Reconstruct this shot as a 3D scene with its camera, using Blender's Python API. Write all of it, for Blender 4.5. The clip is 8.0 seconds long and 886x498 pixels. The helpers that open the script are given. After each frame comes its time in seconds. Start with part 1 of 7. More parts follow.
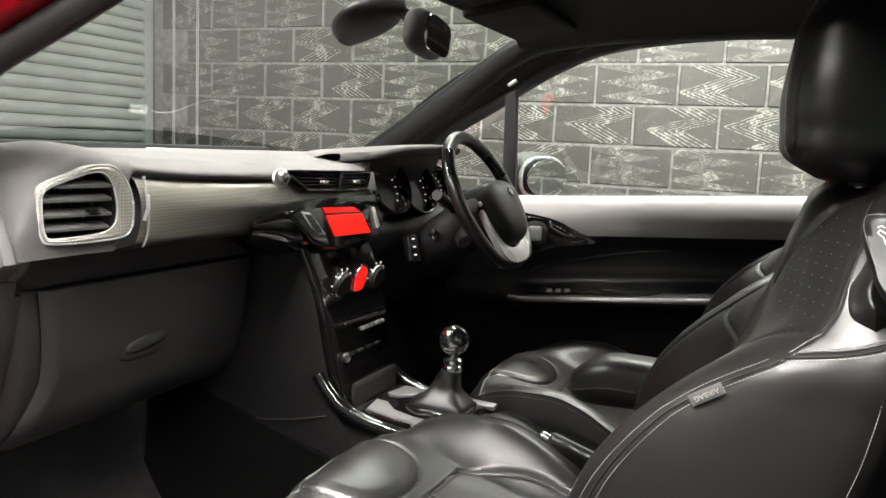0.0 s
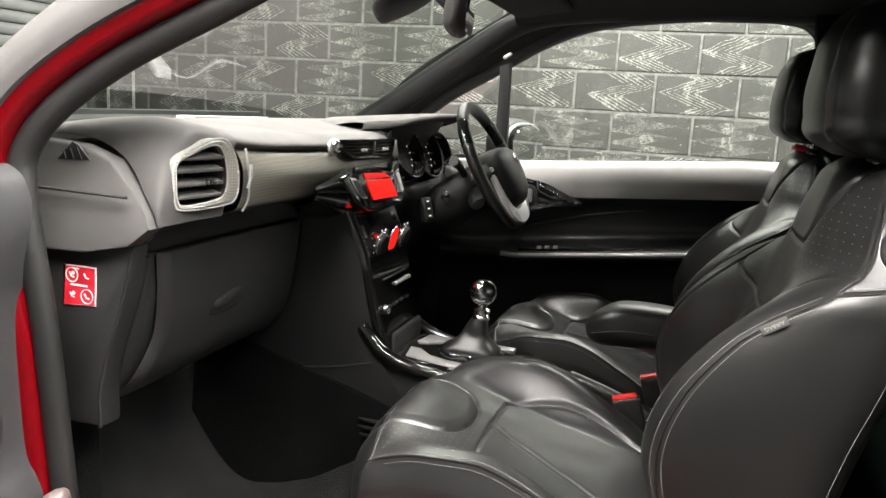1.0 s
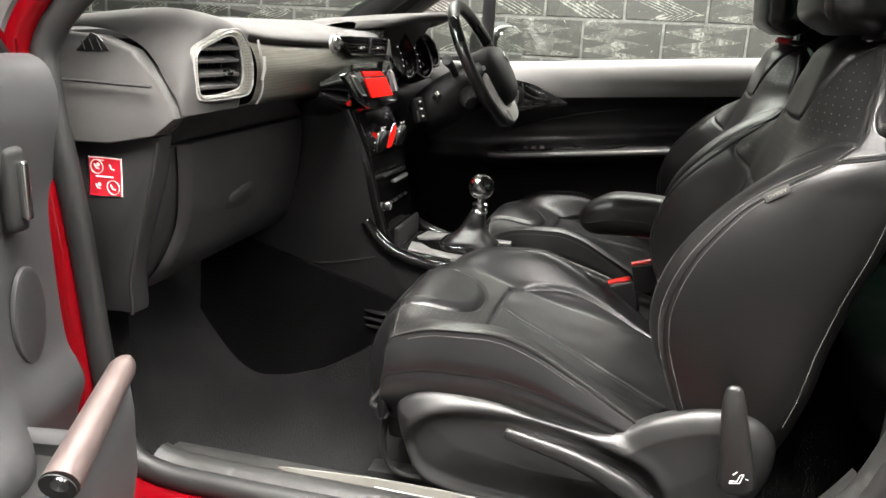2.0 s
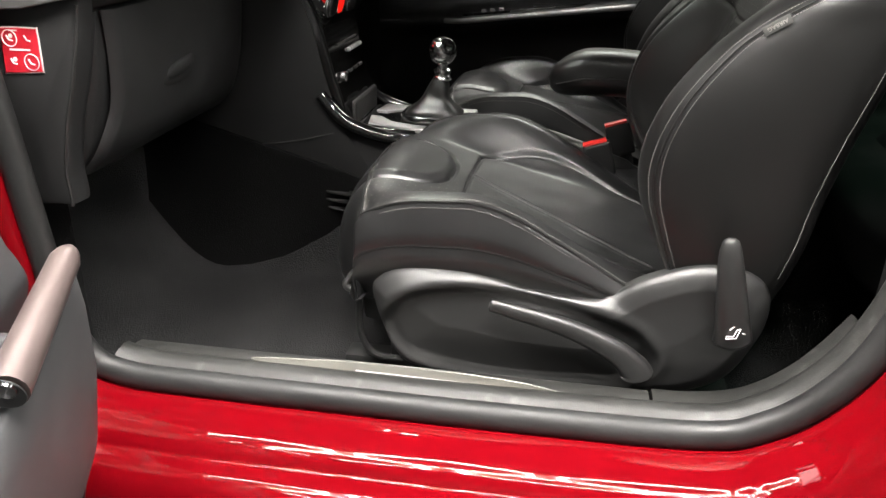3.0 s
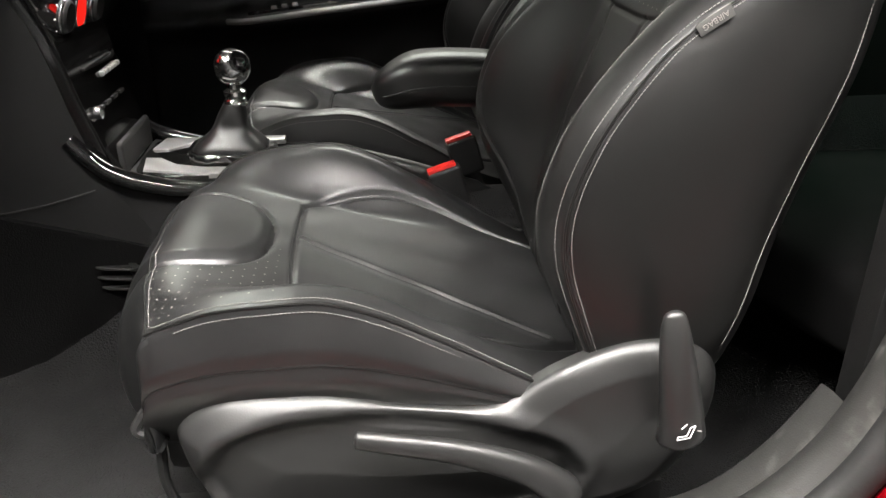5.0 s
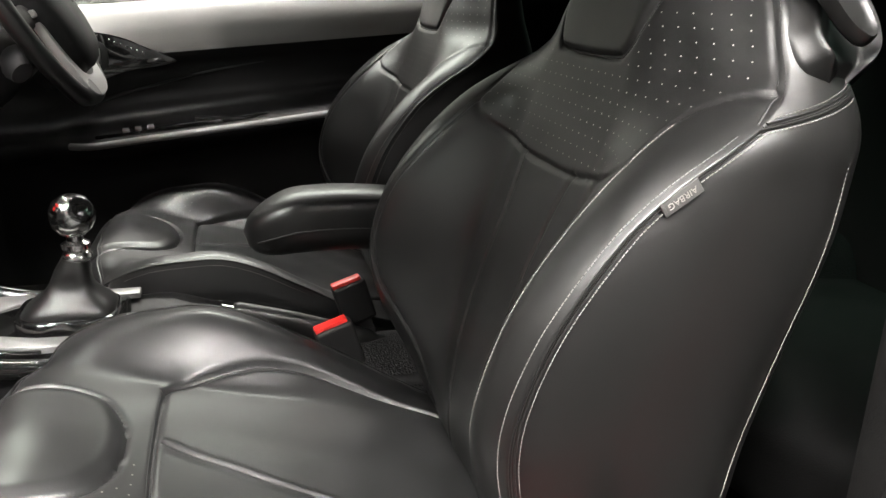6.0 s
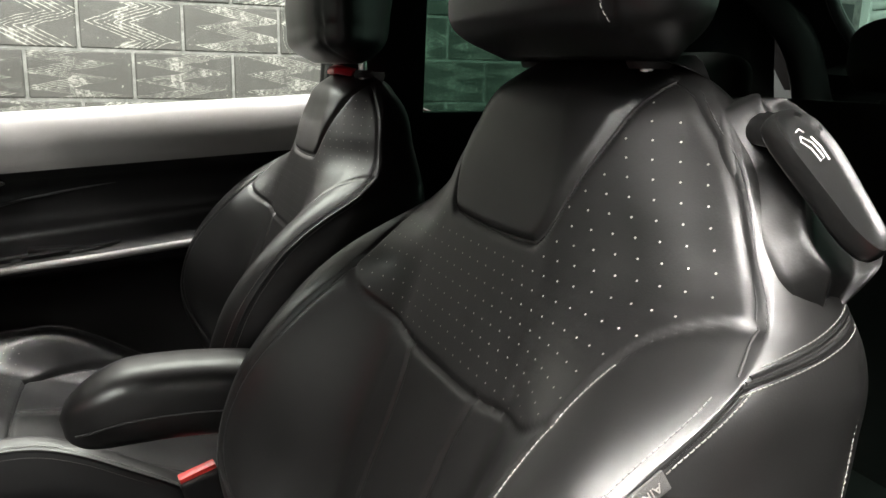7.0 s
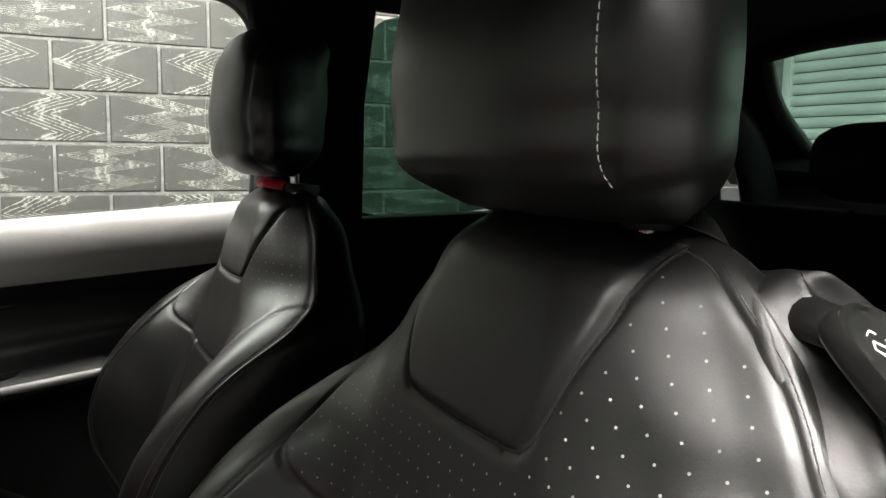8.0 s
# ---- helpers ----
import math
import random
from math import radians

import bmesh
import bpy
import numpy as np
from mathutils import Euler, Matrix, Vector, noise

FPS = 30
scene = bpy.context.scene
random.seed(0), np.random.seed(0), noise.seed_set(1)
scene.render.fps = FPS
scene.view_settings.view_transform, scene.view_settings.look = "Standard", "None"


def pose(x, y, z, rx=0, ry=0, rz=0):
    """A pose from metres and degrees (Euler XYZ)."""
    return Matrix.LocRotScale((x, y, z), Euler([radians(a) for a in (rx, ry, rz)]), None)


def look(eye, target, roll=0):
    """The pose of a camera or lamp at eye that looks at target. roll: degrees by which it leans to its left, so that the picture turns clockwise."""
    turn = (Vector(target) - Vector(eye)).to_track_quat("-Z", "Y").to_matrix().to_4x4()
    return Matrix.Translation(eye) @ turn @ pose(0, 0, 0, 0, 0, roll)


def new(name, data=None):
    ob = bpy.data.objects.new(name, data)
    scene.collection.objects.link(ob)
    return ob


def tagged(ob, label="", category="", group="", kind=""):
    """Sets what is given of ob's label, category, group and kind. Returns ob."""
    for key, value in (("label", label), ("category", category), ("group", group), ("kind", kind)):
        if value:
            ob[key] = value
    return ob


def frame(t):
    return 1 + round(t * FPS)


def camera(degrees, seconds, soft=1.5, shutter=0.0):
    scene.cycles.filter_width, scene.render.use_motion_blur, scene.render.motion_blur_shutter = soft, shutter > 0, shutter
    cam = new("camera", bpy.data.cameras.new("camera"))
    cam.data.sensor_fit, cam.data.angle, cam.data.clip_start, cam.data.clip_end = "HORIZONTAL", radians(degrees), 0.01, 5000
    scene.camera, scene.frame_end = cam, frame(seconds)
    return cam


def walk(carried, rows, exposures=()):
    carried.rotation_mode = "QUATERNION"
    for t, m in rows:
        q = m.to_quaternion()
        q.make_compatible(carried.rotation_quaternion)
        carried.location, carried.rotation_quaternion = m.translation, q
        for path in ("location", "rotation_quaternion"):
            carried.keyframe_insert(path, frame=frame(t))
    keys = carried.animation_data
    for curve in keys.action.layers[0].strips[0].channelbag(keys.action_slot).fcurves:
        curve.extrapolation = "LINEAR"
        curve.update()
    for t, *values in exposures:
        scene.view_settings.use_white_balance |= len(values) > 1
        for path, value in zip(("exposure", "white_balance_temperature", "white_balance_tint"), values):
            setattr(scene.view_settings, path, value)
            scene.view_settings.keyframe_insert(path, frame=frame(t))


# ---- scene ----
cam = camera(58.7, 8.0)
PATH = [
    (0, (-1.271, -0.517, 1.065), (0.548, 0.271, 0.801), 2.7),
    (0.5, (-1.384, -0.419, 1.075), (0.483, 0.228, 0.766), 3.0),
    (1, (-1.497, -0.356, 1.082), (0.388, 0.209, 0.724), 3.3),
    (1.5, (-1.544, -0.325, 1.062), (0.342, 0.176, 0.622), 3.3),
    (2, (-1.574, -0.302, 1.04), (0.295, 0.15, 0.49), 2.6),
    (2.2, (-1.575, -0.302, 1.027), (0.281, 0.13, 0.419), 2.2),
    (3.3, (-1.465, -0.242, 0.971), (0.312, 0.02, 0.092), -0.0),
    (3.5, (-1.436, -0.231, 0.959), (0.332, -0.01, 0.05), -0.2),
    (4, (-1.376, -0.219, 0.946), (0.385, -0.1, 0.005), -0.7),
    (4.2, (-1.328, -0.219, 0.952), (0.432, -0.149, 0.004), -0.7),
    (5.3, (-1.135, -0.184, 0.969), (0.684, -0.444, 0.179), -0.7),
    (5.5, (-1.097, -0.177, 0.974), (0.728, -0.507, 0.225), -0.4),
    (6, (-1.01, -0.19, 0.993), (0.817, -0.691, 0.35), 0.5),
    (6.5, (-0.906, -0.231, 1.018), (0.909, -0.877, 0.48), 1.0),
    (7, (-0.822, -0.273, 1.038), (0.98, -1.023, 0.6), 1.4),
    (7.5, (-0.768, -0.296, 1.058), (1.023, -1.12, 0.721), 1.3),
    (8, (-0.708, -0.313, 1.079), (1.062, -1.214, 0.837), 0.8),
]
walk(cam, [(t, look(eye, target, roll)) for t, eye, target, roll in PATH], [(0.0, -0.12), (2.0, -0.06), (3.5, -0.30), (4.1, -0.30), (5.5, 0.14), (6.5, 0.10), (8.0, -0.08)])

# ---------------------------------------------------------------- world and lamps
# car axes: x to the car's right, y forward, z up from the garage floor
world = bpy.data.worlds.new("garage_world")
world.use_nodes = True
scene.world = world
world.node_tree.nodes["Background"].inputs[0].default_value = (0.02, 0.022, 0.022, 1)
world.node_tree.nodes["Background"].inputs[1].default_value = 1.0


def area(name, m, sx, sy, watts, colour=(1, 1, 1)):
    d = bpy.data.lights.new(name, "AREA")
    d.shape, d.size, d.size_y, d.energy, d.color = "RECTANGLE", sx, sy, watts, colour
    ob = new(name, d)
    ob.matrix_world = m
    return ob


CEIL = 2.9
# unseen fill lamps added under the ceiling for the wall, cabin and rear
area("fill_lamp", pose(2.35, 0.0, CEIL - 0.12, 0, 0, 0), 0.5, 4.5, 330, (1.0, 0.955, 0.89))
area("fill_lamp", pose(-1.2, 1.8, CEIL - 0.12, 0, 0, 0), 1.8, 0.7, 70, (1.0, 0.98, 0.94))
area("fill_lamp", pose(-0.2, -3.0, CEIL - 0.12, 0, 0, 0), 3.0, 0.5, 280, (0.93, 1.0, 0.95))


# ---------------------------------------------------------------- mesh kit
def arr(p):
    return np.array(p, dtype=float)


def spline(pts, n=None, closed=False):
    """Catmull-Rom points through pts."""
    p = arr(pts)
    k = len(p)
    segs = k if closed else k - 1
    n = n or segs * 8
    out = []
    for i in range(n):
        u = i / n * segs if closed else i / (n - 1) * segs
        j = min(int(u), segs - 1)
        f = u - j
        if closed:
            a, b, c, d = p[(j - 1) % k], p[j % k], p[(j + 1) % k], p[(j + 2) % k]
        else:
            a, b, c, d = p[max(j - 1, 0)], p[j], p[j + 1], p[min(j + 2, k - 1)]
        out.append(0.5 * (2 * b + (c - a) * f + (2 * a - 5 * b + 4 * c - d) * f * f + (3 * b - a - 3 * c + d) * f ** 3))
    return arr(out)


def table(xs, ys):
    """A smooth curve through the pairs, held flat outside."""
    xs, ys = arr(xs), arr(ys)
    m = np.gradient(ys, xs)

    def f(x):
        x = np.clip(arr(x), xs[0], xs[-1])
        i = np.clip(np.searchsorted(xs, x) - 1, 0, len(xs) - 2)
        h = xs[i + 1] - xs[i]
        t = (x - xs[i]) / h
        return ((2 * t ** 3 - 3 * t ** 2 + 1) * ys[i] + (t ** 3 - 2 * t ** 2 + t) * h * m[i]
                + (3 * t ** 2 - 2 * t ** 3) * ys[i + 1] + (t ** 3 - t ** 2) * h * m[i + 1])
    return f


def sstep(a, b, x):
    t = np.clip((x - a) / (b - a), 0, 1)
    return t * t * (3 - 2 * t)


def far_from(px, py, poly, closed=False):
    """Distance of points to a polyline in 2D."""
    poly = arr(poly)
    best = np.full(np.shape(px), 1e9)
    k = len(poly)
    for i in range(k if closed else k - 1):
        a, b = poly[i], poly[(i + 1) % k]
        d = b - a
        t = np.clip(((px - a[0]) * d[0] + (py - a[1]) * d[1]) / max(d @ d, 1e-12), 0, 1)
        best = np.minimum(best, np.hypot(px - a[0] - t * d[0], py - a[1] - t * d[1]))
    return best


def inside(px, py, poly):
    poly = arr(poly)
    r = np.zeros(np.shape(px), bool)
    k = len(poly)
    for i in range(k):
        (x0, y0), (x1, y1) = poly[i], poly[(i + 1) % k]
        if y0 == y1:
            continue
        r ^= ((y0 > py) != (y1 > py)) & (px < (x1 - x0) * (py - y0) / (y1 - y0) + x0)
    return r


def grid(P, cu=False, cv=False, cap0=False, cap1=False):
    """A sheet from P[u][v]; cu, cv: closed round; caps close the first and last row by a fan."""
    P = arr(P)
    nu, nv = P.shape[:2]
    V = P.reshape(-1, 3).tolist()
    F = []
    for i in range(nu if cu else nu - 1):
        for j in range(nv if cv else nv - 1):
            a, b = (i + 1) % nu, (j + 1) % nv
            F.append((i * nv + j, i * nv + b, a * nv + b, a * nv + j))
    for flag, row, flip in ((cap0, 0, True), (cap1, nu - 1, False)):
        if flag:
            V.append(P[row].mean(axis=0).tolist())
            c = len(V) - 1
            for j in range(nv if cv else nv - 1):
                q = (row * nv + j, row * nv + (j + 1) % nv, c)
                F.append(q[::-1] if flip else q)
    return V, F


def merge(geos):
    V, F = [], []
    for v, f in geos:
        k = len(V)
        V += [tuple(p) for p in v]
        F += [tuple(i + k for i in q) for q in f]
    return V, F


def moved(geo, m):
    return [tuple(m @ Vector(v)) for v in geo[0]], geo[1]


def tube(path, r, n=8, closed=False, flat=1.0, up=None):
    """A rod along path, r a number or one per point."""
    p = arr(path)
    k = len(p)
    rs = np.broadcast_to(arr(r), (k,))
    rows = []
    ref = Vector(up) if up is not None else None
    for i in range(k):
        a, b = (p[(i - 1) % k], p[(i + 1) % k]) if closed else (p[max(i - 1, 0)], p[min(i + 1, k - 1)])
        t = Vector(b - a).normalized()
        if ref is None:
            ref = t.orthogonal().normalized()
        s = t.cross(ref).normalized()
        q = s.cross(t).normalized()
        if up is None:
            ref = q
        rows.append([p[i] + rs[i] * (math.cos(2 * math.pi * j / n) * arr(s) + flat * math.sin(2 * math.pi * j / n) * arr(q)) for j in range(n)])
    return grid(rows, cu=closed, cv=True, cap0=not closed, cap1=not closed)


def rbox(c, s, bevel=0.004, seg=2, rot=None):
    """A box with rounded edges: middle, size."""
    bm = bmesh.new()
    bmesh.ops.create_cube(bm, size=1)
    for v in bm.verts:
        v.co = Vector((v.co.x * s[0], v.co.y * s[1], v.co.z * s[2]))
    if bevel:
        bmesh.ops.bevel(bm, geom=bm.edges[:], offset=bevel, segments=seg, profile=0.6, affect="EDGES")
    m = Matrix.Translation(c) @ (rot.to_4x4() if rot is not None else Matrix.Identity(4))
    bm.verts.index_update()
    g = [tuple(m @ v.co) for v in bm.verts], [tuple(v.index for v in f.verts) for f in bm.faces]
    bm.free()
    return g


def lathe(profile, n=32, m=None):
    """profile of (radius, height) turned round z, then placed by m."""
    rows = [[(r * math.cos(2 * math.pi * j / n), r * math.sin(2 * math.pi * j / n), h) for j in range(n)] for r, h in profile]
    g = grid(rows, cv=True, cap0=True, cap1=True)
    return moved(g, m) if m is not None else g


def shell(sx, sy, sz, m, n=28, p=2.6):
    rows = []
    for a in np.linspace(-math.pi / 2, math.pi / 2, n // 2):
        ca, sa = math.cos(a), math.sin(a)
        rows.append([(sx * math.copysign(abs(ca * math.cos(b)) ** (2 / p), math.cos(b)), sy * sa, sz * math.copysign(abs(ca * math.sin(b)) ** (2 / p), math.sin(b))) for b in np.linspace(0, 2 * math.pi, n, endpoint=False)])
    return moved(grid(rows, cv=True, cap0=True, cap1=True), m)


def slab(outline, depth, place, bevel=0.0, seg=2):
    """A plate: outline of (u, v), depth along w; place maps (u, v, w) to the world."""
    bm = bmesh.new()
    vs = [bm.verts.new((u, v, 0)) for u, v in outline]
    f = bm.faces.new(vs)
    r = bmesh.ops.extrude_face_region(bm, geom=[f])
    top = [e for e in r["geom"] if isinstance(e, bmesh.types.BMVert)]
    for v in top:
        v.co.z = depth
    if bevel:
        edges = [e for e in bm.edges if all(abs(v.co.z - depth) < 1e-6 for v in e.verts)]
        bmesh.ops.bevel(bm, geom=edges, offset=bevel, segments=seg, profile=0.5, affect="EDGES", clamp_overlap=True)
    bmesh.ops.recalc_face_normals(bm, faces=bm.faces[:])
    bm.verts.index_update()
    g = [tuple(place(*v.co)) for v in bm.verts], [tuple(v.index for v in f.verts) for f in bm.faces]
    bm.free()
    return g


def dashes(path, normals, length=0.0027, gap=0.0009, r=0.00034):
    """Sewn stitches along a path."""
    p = arr(path)
    n = arr(normals)
    d = np.r_[0, np.cumsum(np.linalg.norm(np.diff(p, axis=0), axis=1))]
    geos = []
    s = 0.0
    while s + length < d[-1]:
        ends = [arr([np.interp(q, d, p[:, k]) for k in range(3)]) for q in (s, s + length / 2, s + length)]
        nn = arr([np.interp(s, d, n[:, k]) for k in range(3)])
        ends[1] = ends[1] + nn * r * 0.9
        geos.append(tube(ends, r, 4))
        s += length + gap
    return merge(geos)


def mesh_of(name, geo, mat, sharp=40):
    me = bpy.data.meshes.new(name)
    me.from_pydata([tuple(v) for v in geo[0]], [], [tuple(f) for f in geo[1]])
    me.validate()
    if mat:
        me.materials.append(mat)
    bm = bmesh.new()
    bm.from_mesh(me)
    bmesh.ops.recalc_face_normals(bm, faces=bm.faces[:])
    bm.to_mesh(me)
    bm.free()
    me.shade_smooth()
    me.set_sharp_from_angle(angle=radians(sharp))
    return me


# the dashboard, doors and upper body are drawn a little large and brought to size by this
CABIN = Matrix.Translation((0, 0, 0.72)) @ Matrix.Diagonal((0.943, 0.905, 0.92, 1)) @ Matrix.Translation((0, 0, -0.72))
drawn = [None]


def part(name, geo, mat, parent, label="", sharp=40, kind=""):
    """One mesh under a thing or under a part."""
    if drawn[0] is not None:
        geo = moved(geo, drawn[0])
    ob = new(name, mesh_of(name, geo, mat, sharp))
    if parent is not None:
        ob.parent = parent
        root = parent
        while root.parent is not None:
            root = root.parent
        if parent is root:
            ob.matrix_parent_inverse = Matrix.Translation(-root.location)
    return tagged(ob, label, kind=kind)


def thing(name, at, label, category, group="", kind=""):
    ob = new(name)
    ob.location = drawn[0] @ Vector(at) if drawn[0] is not None else at
    ob.empty_display_size = 0.05
    return tagged(ob, label, category, group, kind)


def solid(name, geo, mat, label, category, kind="", group="", sharp=40):
    return tagged(part(name, geo, mat, None, sharp=sharp), label, category, group, kind)


# ---------------------------------------------------------------- materials
def material(name, base, rough=0.5, metal=0.0, grain=300.0, bump=0.1, depth=0.001, vary=0.25, blotch=6.0, rvary=0.1, coat=0.0,
             coat_rough=0.05, spec=0.5, wear=0.0, wear_colour=(0.2, 0.2, 0.19), cells=False):
    """A surface with fine grain (bump) and broad unevenness of tone and gloss."""
    m = bpy.data.materials.new(name)
    m.use_nodes = True
    nt = m.node_tree
    N, L = nt.nodes, nt.links
    b = N["Principled BSDF"]
    b.inputs["Metallic"].default_value = metal
    b.inputs["Specular IOR Level"].default_value = spec
    b.inputs["Coat Weight"].default_value = coat
    b.inputs["Coat Roughness"].default_value = coat_rough
    co = N.new("ShaderNodeTexCoord")
    big = N.new("ShaderNodeTexNoise")
    big.inputs["Scale"].default_value, big.inputs["Detail"].default_value = blotch, 5
    fine = N.new("ShaderNodeTexVoronoi" if cells else "ShaderNodeTexNoise")
    fine.inputs["Scale"].default_value = grain
    L.new(co.outputs["Object"], big.inputs["Vector"])
    L.new(co.outputs["Object"], fine.inputs["Vector"])
    fo = fine.outputs["Distance"] if cells else fine.outputs["Fac"]
    ramp = N.new("ShaderNodeMapRange")
    ramp.inputs["From Min"].default_value, ramp.inputs["From Max"].default_value = 0.3, 0.7
    ramp.inputs["To Min"].default_value, ramp.inputs["To Max"].default_value = 1 - vary, 1 + vary
    L.new(big.outputs["Fac"], ramp.inputs["Value"])
    mix = N.new("ShaderNodeMix")
    mix.data_type, mix.blend_type = "RGBA", "MULTIPLY"
    mix.inputs["Factor"].default_value = 1
    mix.inputs["A"].default_value = (*base, 1)
    L.new(ramp.outputs["Result"], mix.inputs["B"])
    colour = mix.outputs["Result"]
    if wear:
        w = N.new("ShaderNodeTexNoise")
        w.inputs["Scale"].default_value, w.inputs["Detail"].default_value = 35, 9
        L.new(co.outputs["Object"], w.inputs["Vector"])
        wr = N.new("ShaderNodeMapRange")
        wr.inputs["From Min"].default_value, wr.inputs["From Max"].default_value = 0.62, 0.75
        wr.inputs["To Max"].default_value = wear
        L.new(w.outputs["Fac"], wr.inputs["Value"])
        wm = N.new("ShaderNodeMix")
        wm.data_type = "RGBA"
        wm.inputs["B"].default_value = (*wear_colour, 1)
        L.new(wr.outputs["Result"], wm.inputs["Factor"])
        L.new(colour, wm.inputs["A"])
        colour = wm.outputs["Result"]
    L.new(colour, b.inputs["Base Color"])
    rr = N.new("ShaderNodeMapRange")
    rr.inputs["From Min"].default_value, rr.inputs["From Max"].default_value = 0.3, 0.7
    rr.inputs["To Min"].default_value, rr.inputs["To Max"].default_value = max(rough - rvary, 0.02), min(rough + rvary, 1)
    L.new(big.outputs["Fac"], rr.inputs["Value"])
    L.new(rr.outputs["Result"], b.inputs["Roughness"])
    if bump:
        bp = N.new("ShaderNodeBump")
        bp.inputs["Strength"].default_value, bp.inputs["Distance"].default_value = bump, depth
        L.new(fo, bp.inputs["Height"])
        L.new(bp.outputs["Normal"], b.inputs["Normal"])
    return m


def glowing(name, colour, strength):
    m = bpy.data.materials.new(name)
    m.use_nodes = True
    b = m.node_tree.nodes["Principled BSDF"]
    b.inputs["Base Color"].default_value = (*[c * 0.3 for c in colour], 1)
    b.inputs["Emission Color"].default_value = (*colour, 1)
    b.inputs["Emission Strength"].default_value = strength
    b.inputs["Roughness"].default_value = 0.25
    return m


def pane_material(name, tint, gloss=0.06):
    """Thin glass: clear with a tint, and a mirror-like gloss that grows at grazing angles."""
    m = bpy.data.materials.new(name)
    m.use_nodes = True
    nt = m.node_tree
    N, L = nt.nodes, nt.links
    N.remove(N["Principled BSDF"])
    tr = N.new("ShaderNodeBsdfTransparent")
    tr.inputs["Color"].default_value = (*tint, 1)
    gl = N.new("ShaderNodeBsdfGlossy")
    gl.inputs["Roughness"].default_value = 0.03
    lw = N.new("ShaderNodeLayerWeight")
    lw.inputs["Blend"].default_value = 0.5
    pw = N.new("ShaderNodeMath")
    pw.operation = "POWER"
    pw.inputs[1].default_value = 4.0
    L.new(lw.outputs["Facing"], pw.inputs[0])
    ma = N.new("ShaderNodeMath")
    ma.operation = "MULTIPLY_ADD"
    ma.inputs[1].default_value, ma.inputs[2].default_value = 0.5, gloss
    L.new(pw.outputs[0], ma.inputs[0])
    mx = N.new("ShaderNodeMixShader")
    L.new(ma.outputs[0], mx.inputs["Fac"])
    L.new(tr.outputs[0], mx.inputs[1])
    L.new(gl.outputs[0], mx.inputs[2])
    L.new(mx.outputs[0], N["Material Output"].inputs["Surface"])
    return m


def carbon_material(name, one, two):
    """Woven carbon-look trim under a clear coat."""
    m = material(name, (0.05, 0.05, 0.042), 0.38, 0.25, bump=0, coat=0.7, coat_rough=0.12)
    nt = m.node_tree
    N, L = nt.nodes, nt.links
    b = N["Principled BSDF"]
    co = N.new("ShaderNodeTexCoord")
    ck = N.new("ShaderNodeTexChecker")
    ck.inputs["Scale"].default_value = 330
    ck.inputs["Color1"].default_value, ck.inputs["Color2"].default_value = (*one, 1), (*two, 1)
    mp = N.new("ShaderNodeMapping")
    mp.inputs["Rotation"].default_value = (0, radians(45), 0)
    L.new(co.outputs["Object"], mp.inputs["Vector"])
    L.new(mp.outputs["Vector"], ck.inputs["Vector"])
    L.new(ck.outputs["Color"], b.inputs["Base Color"])
    return m


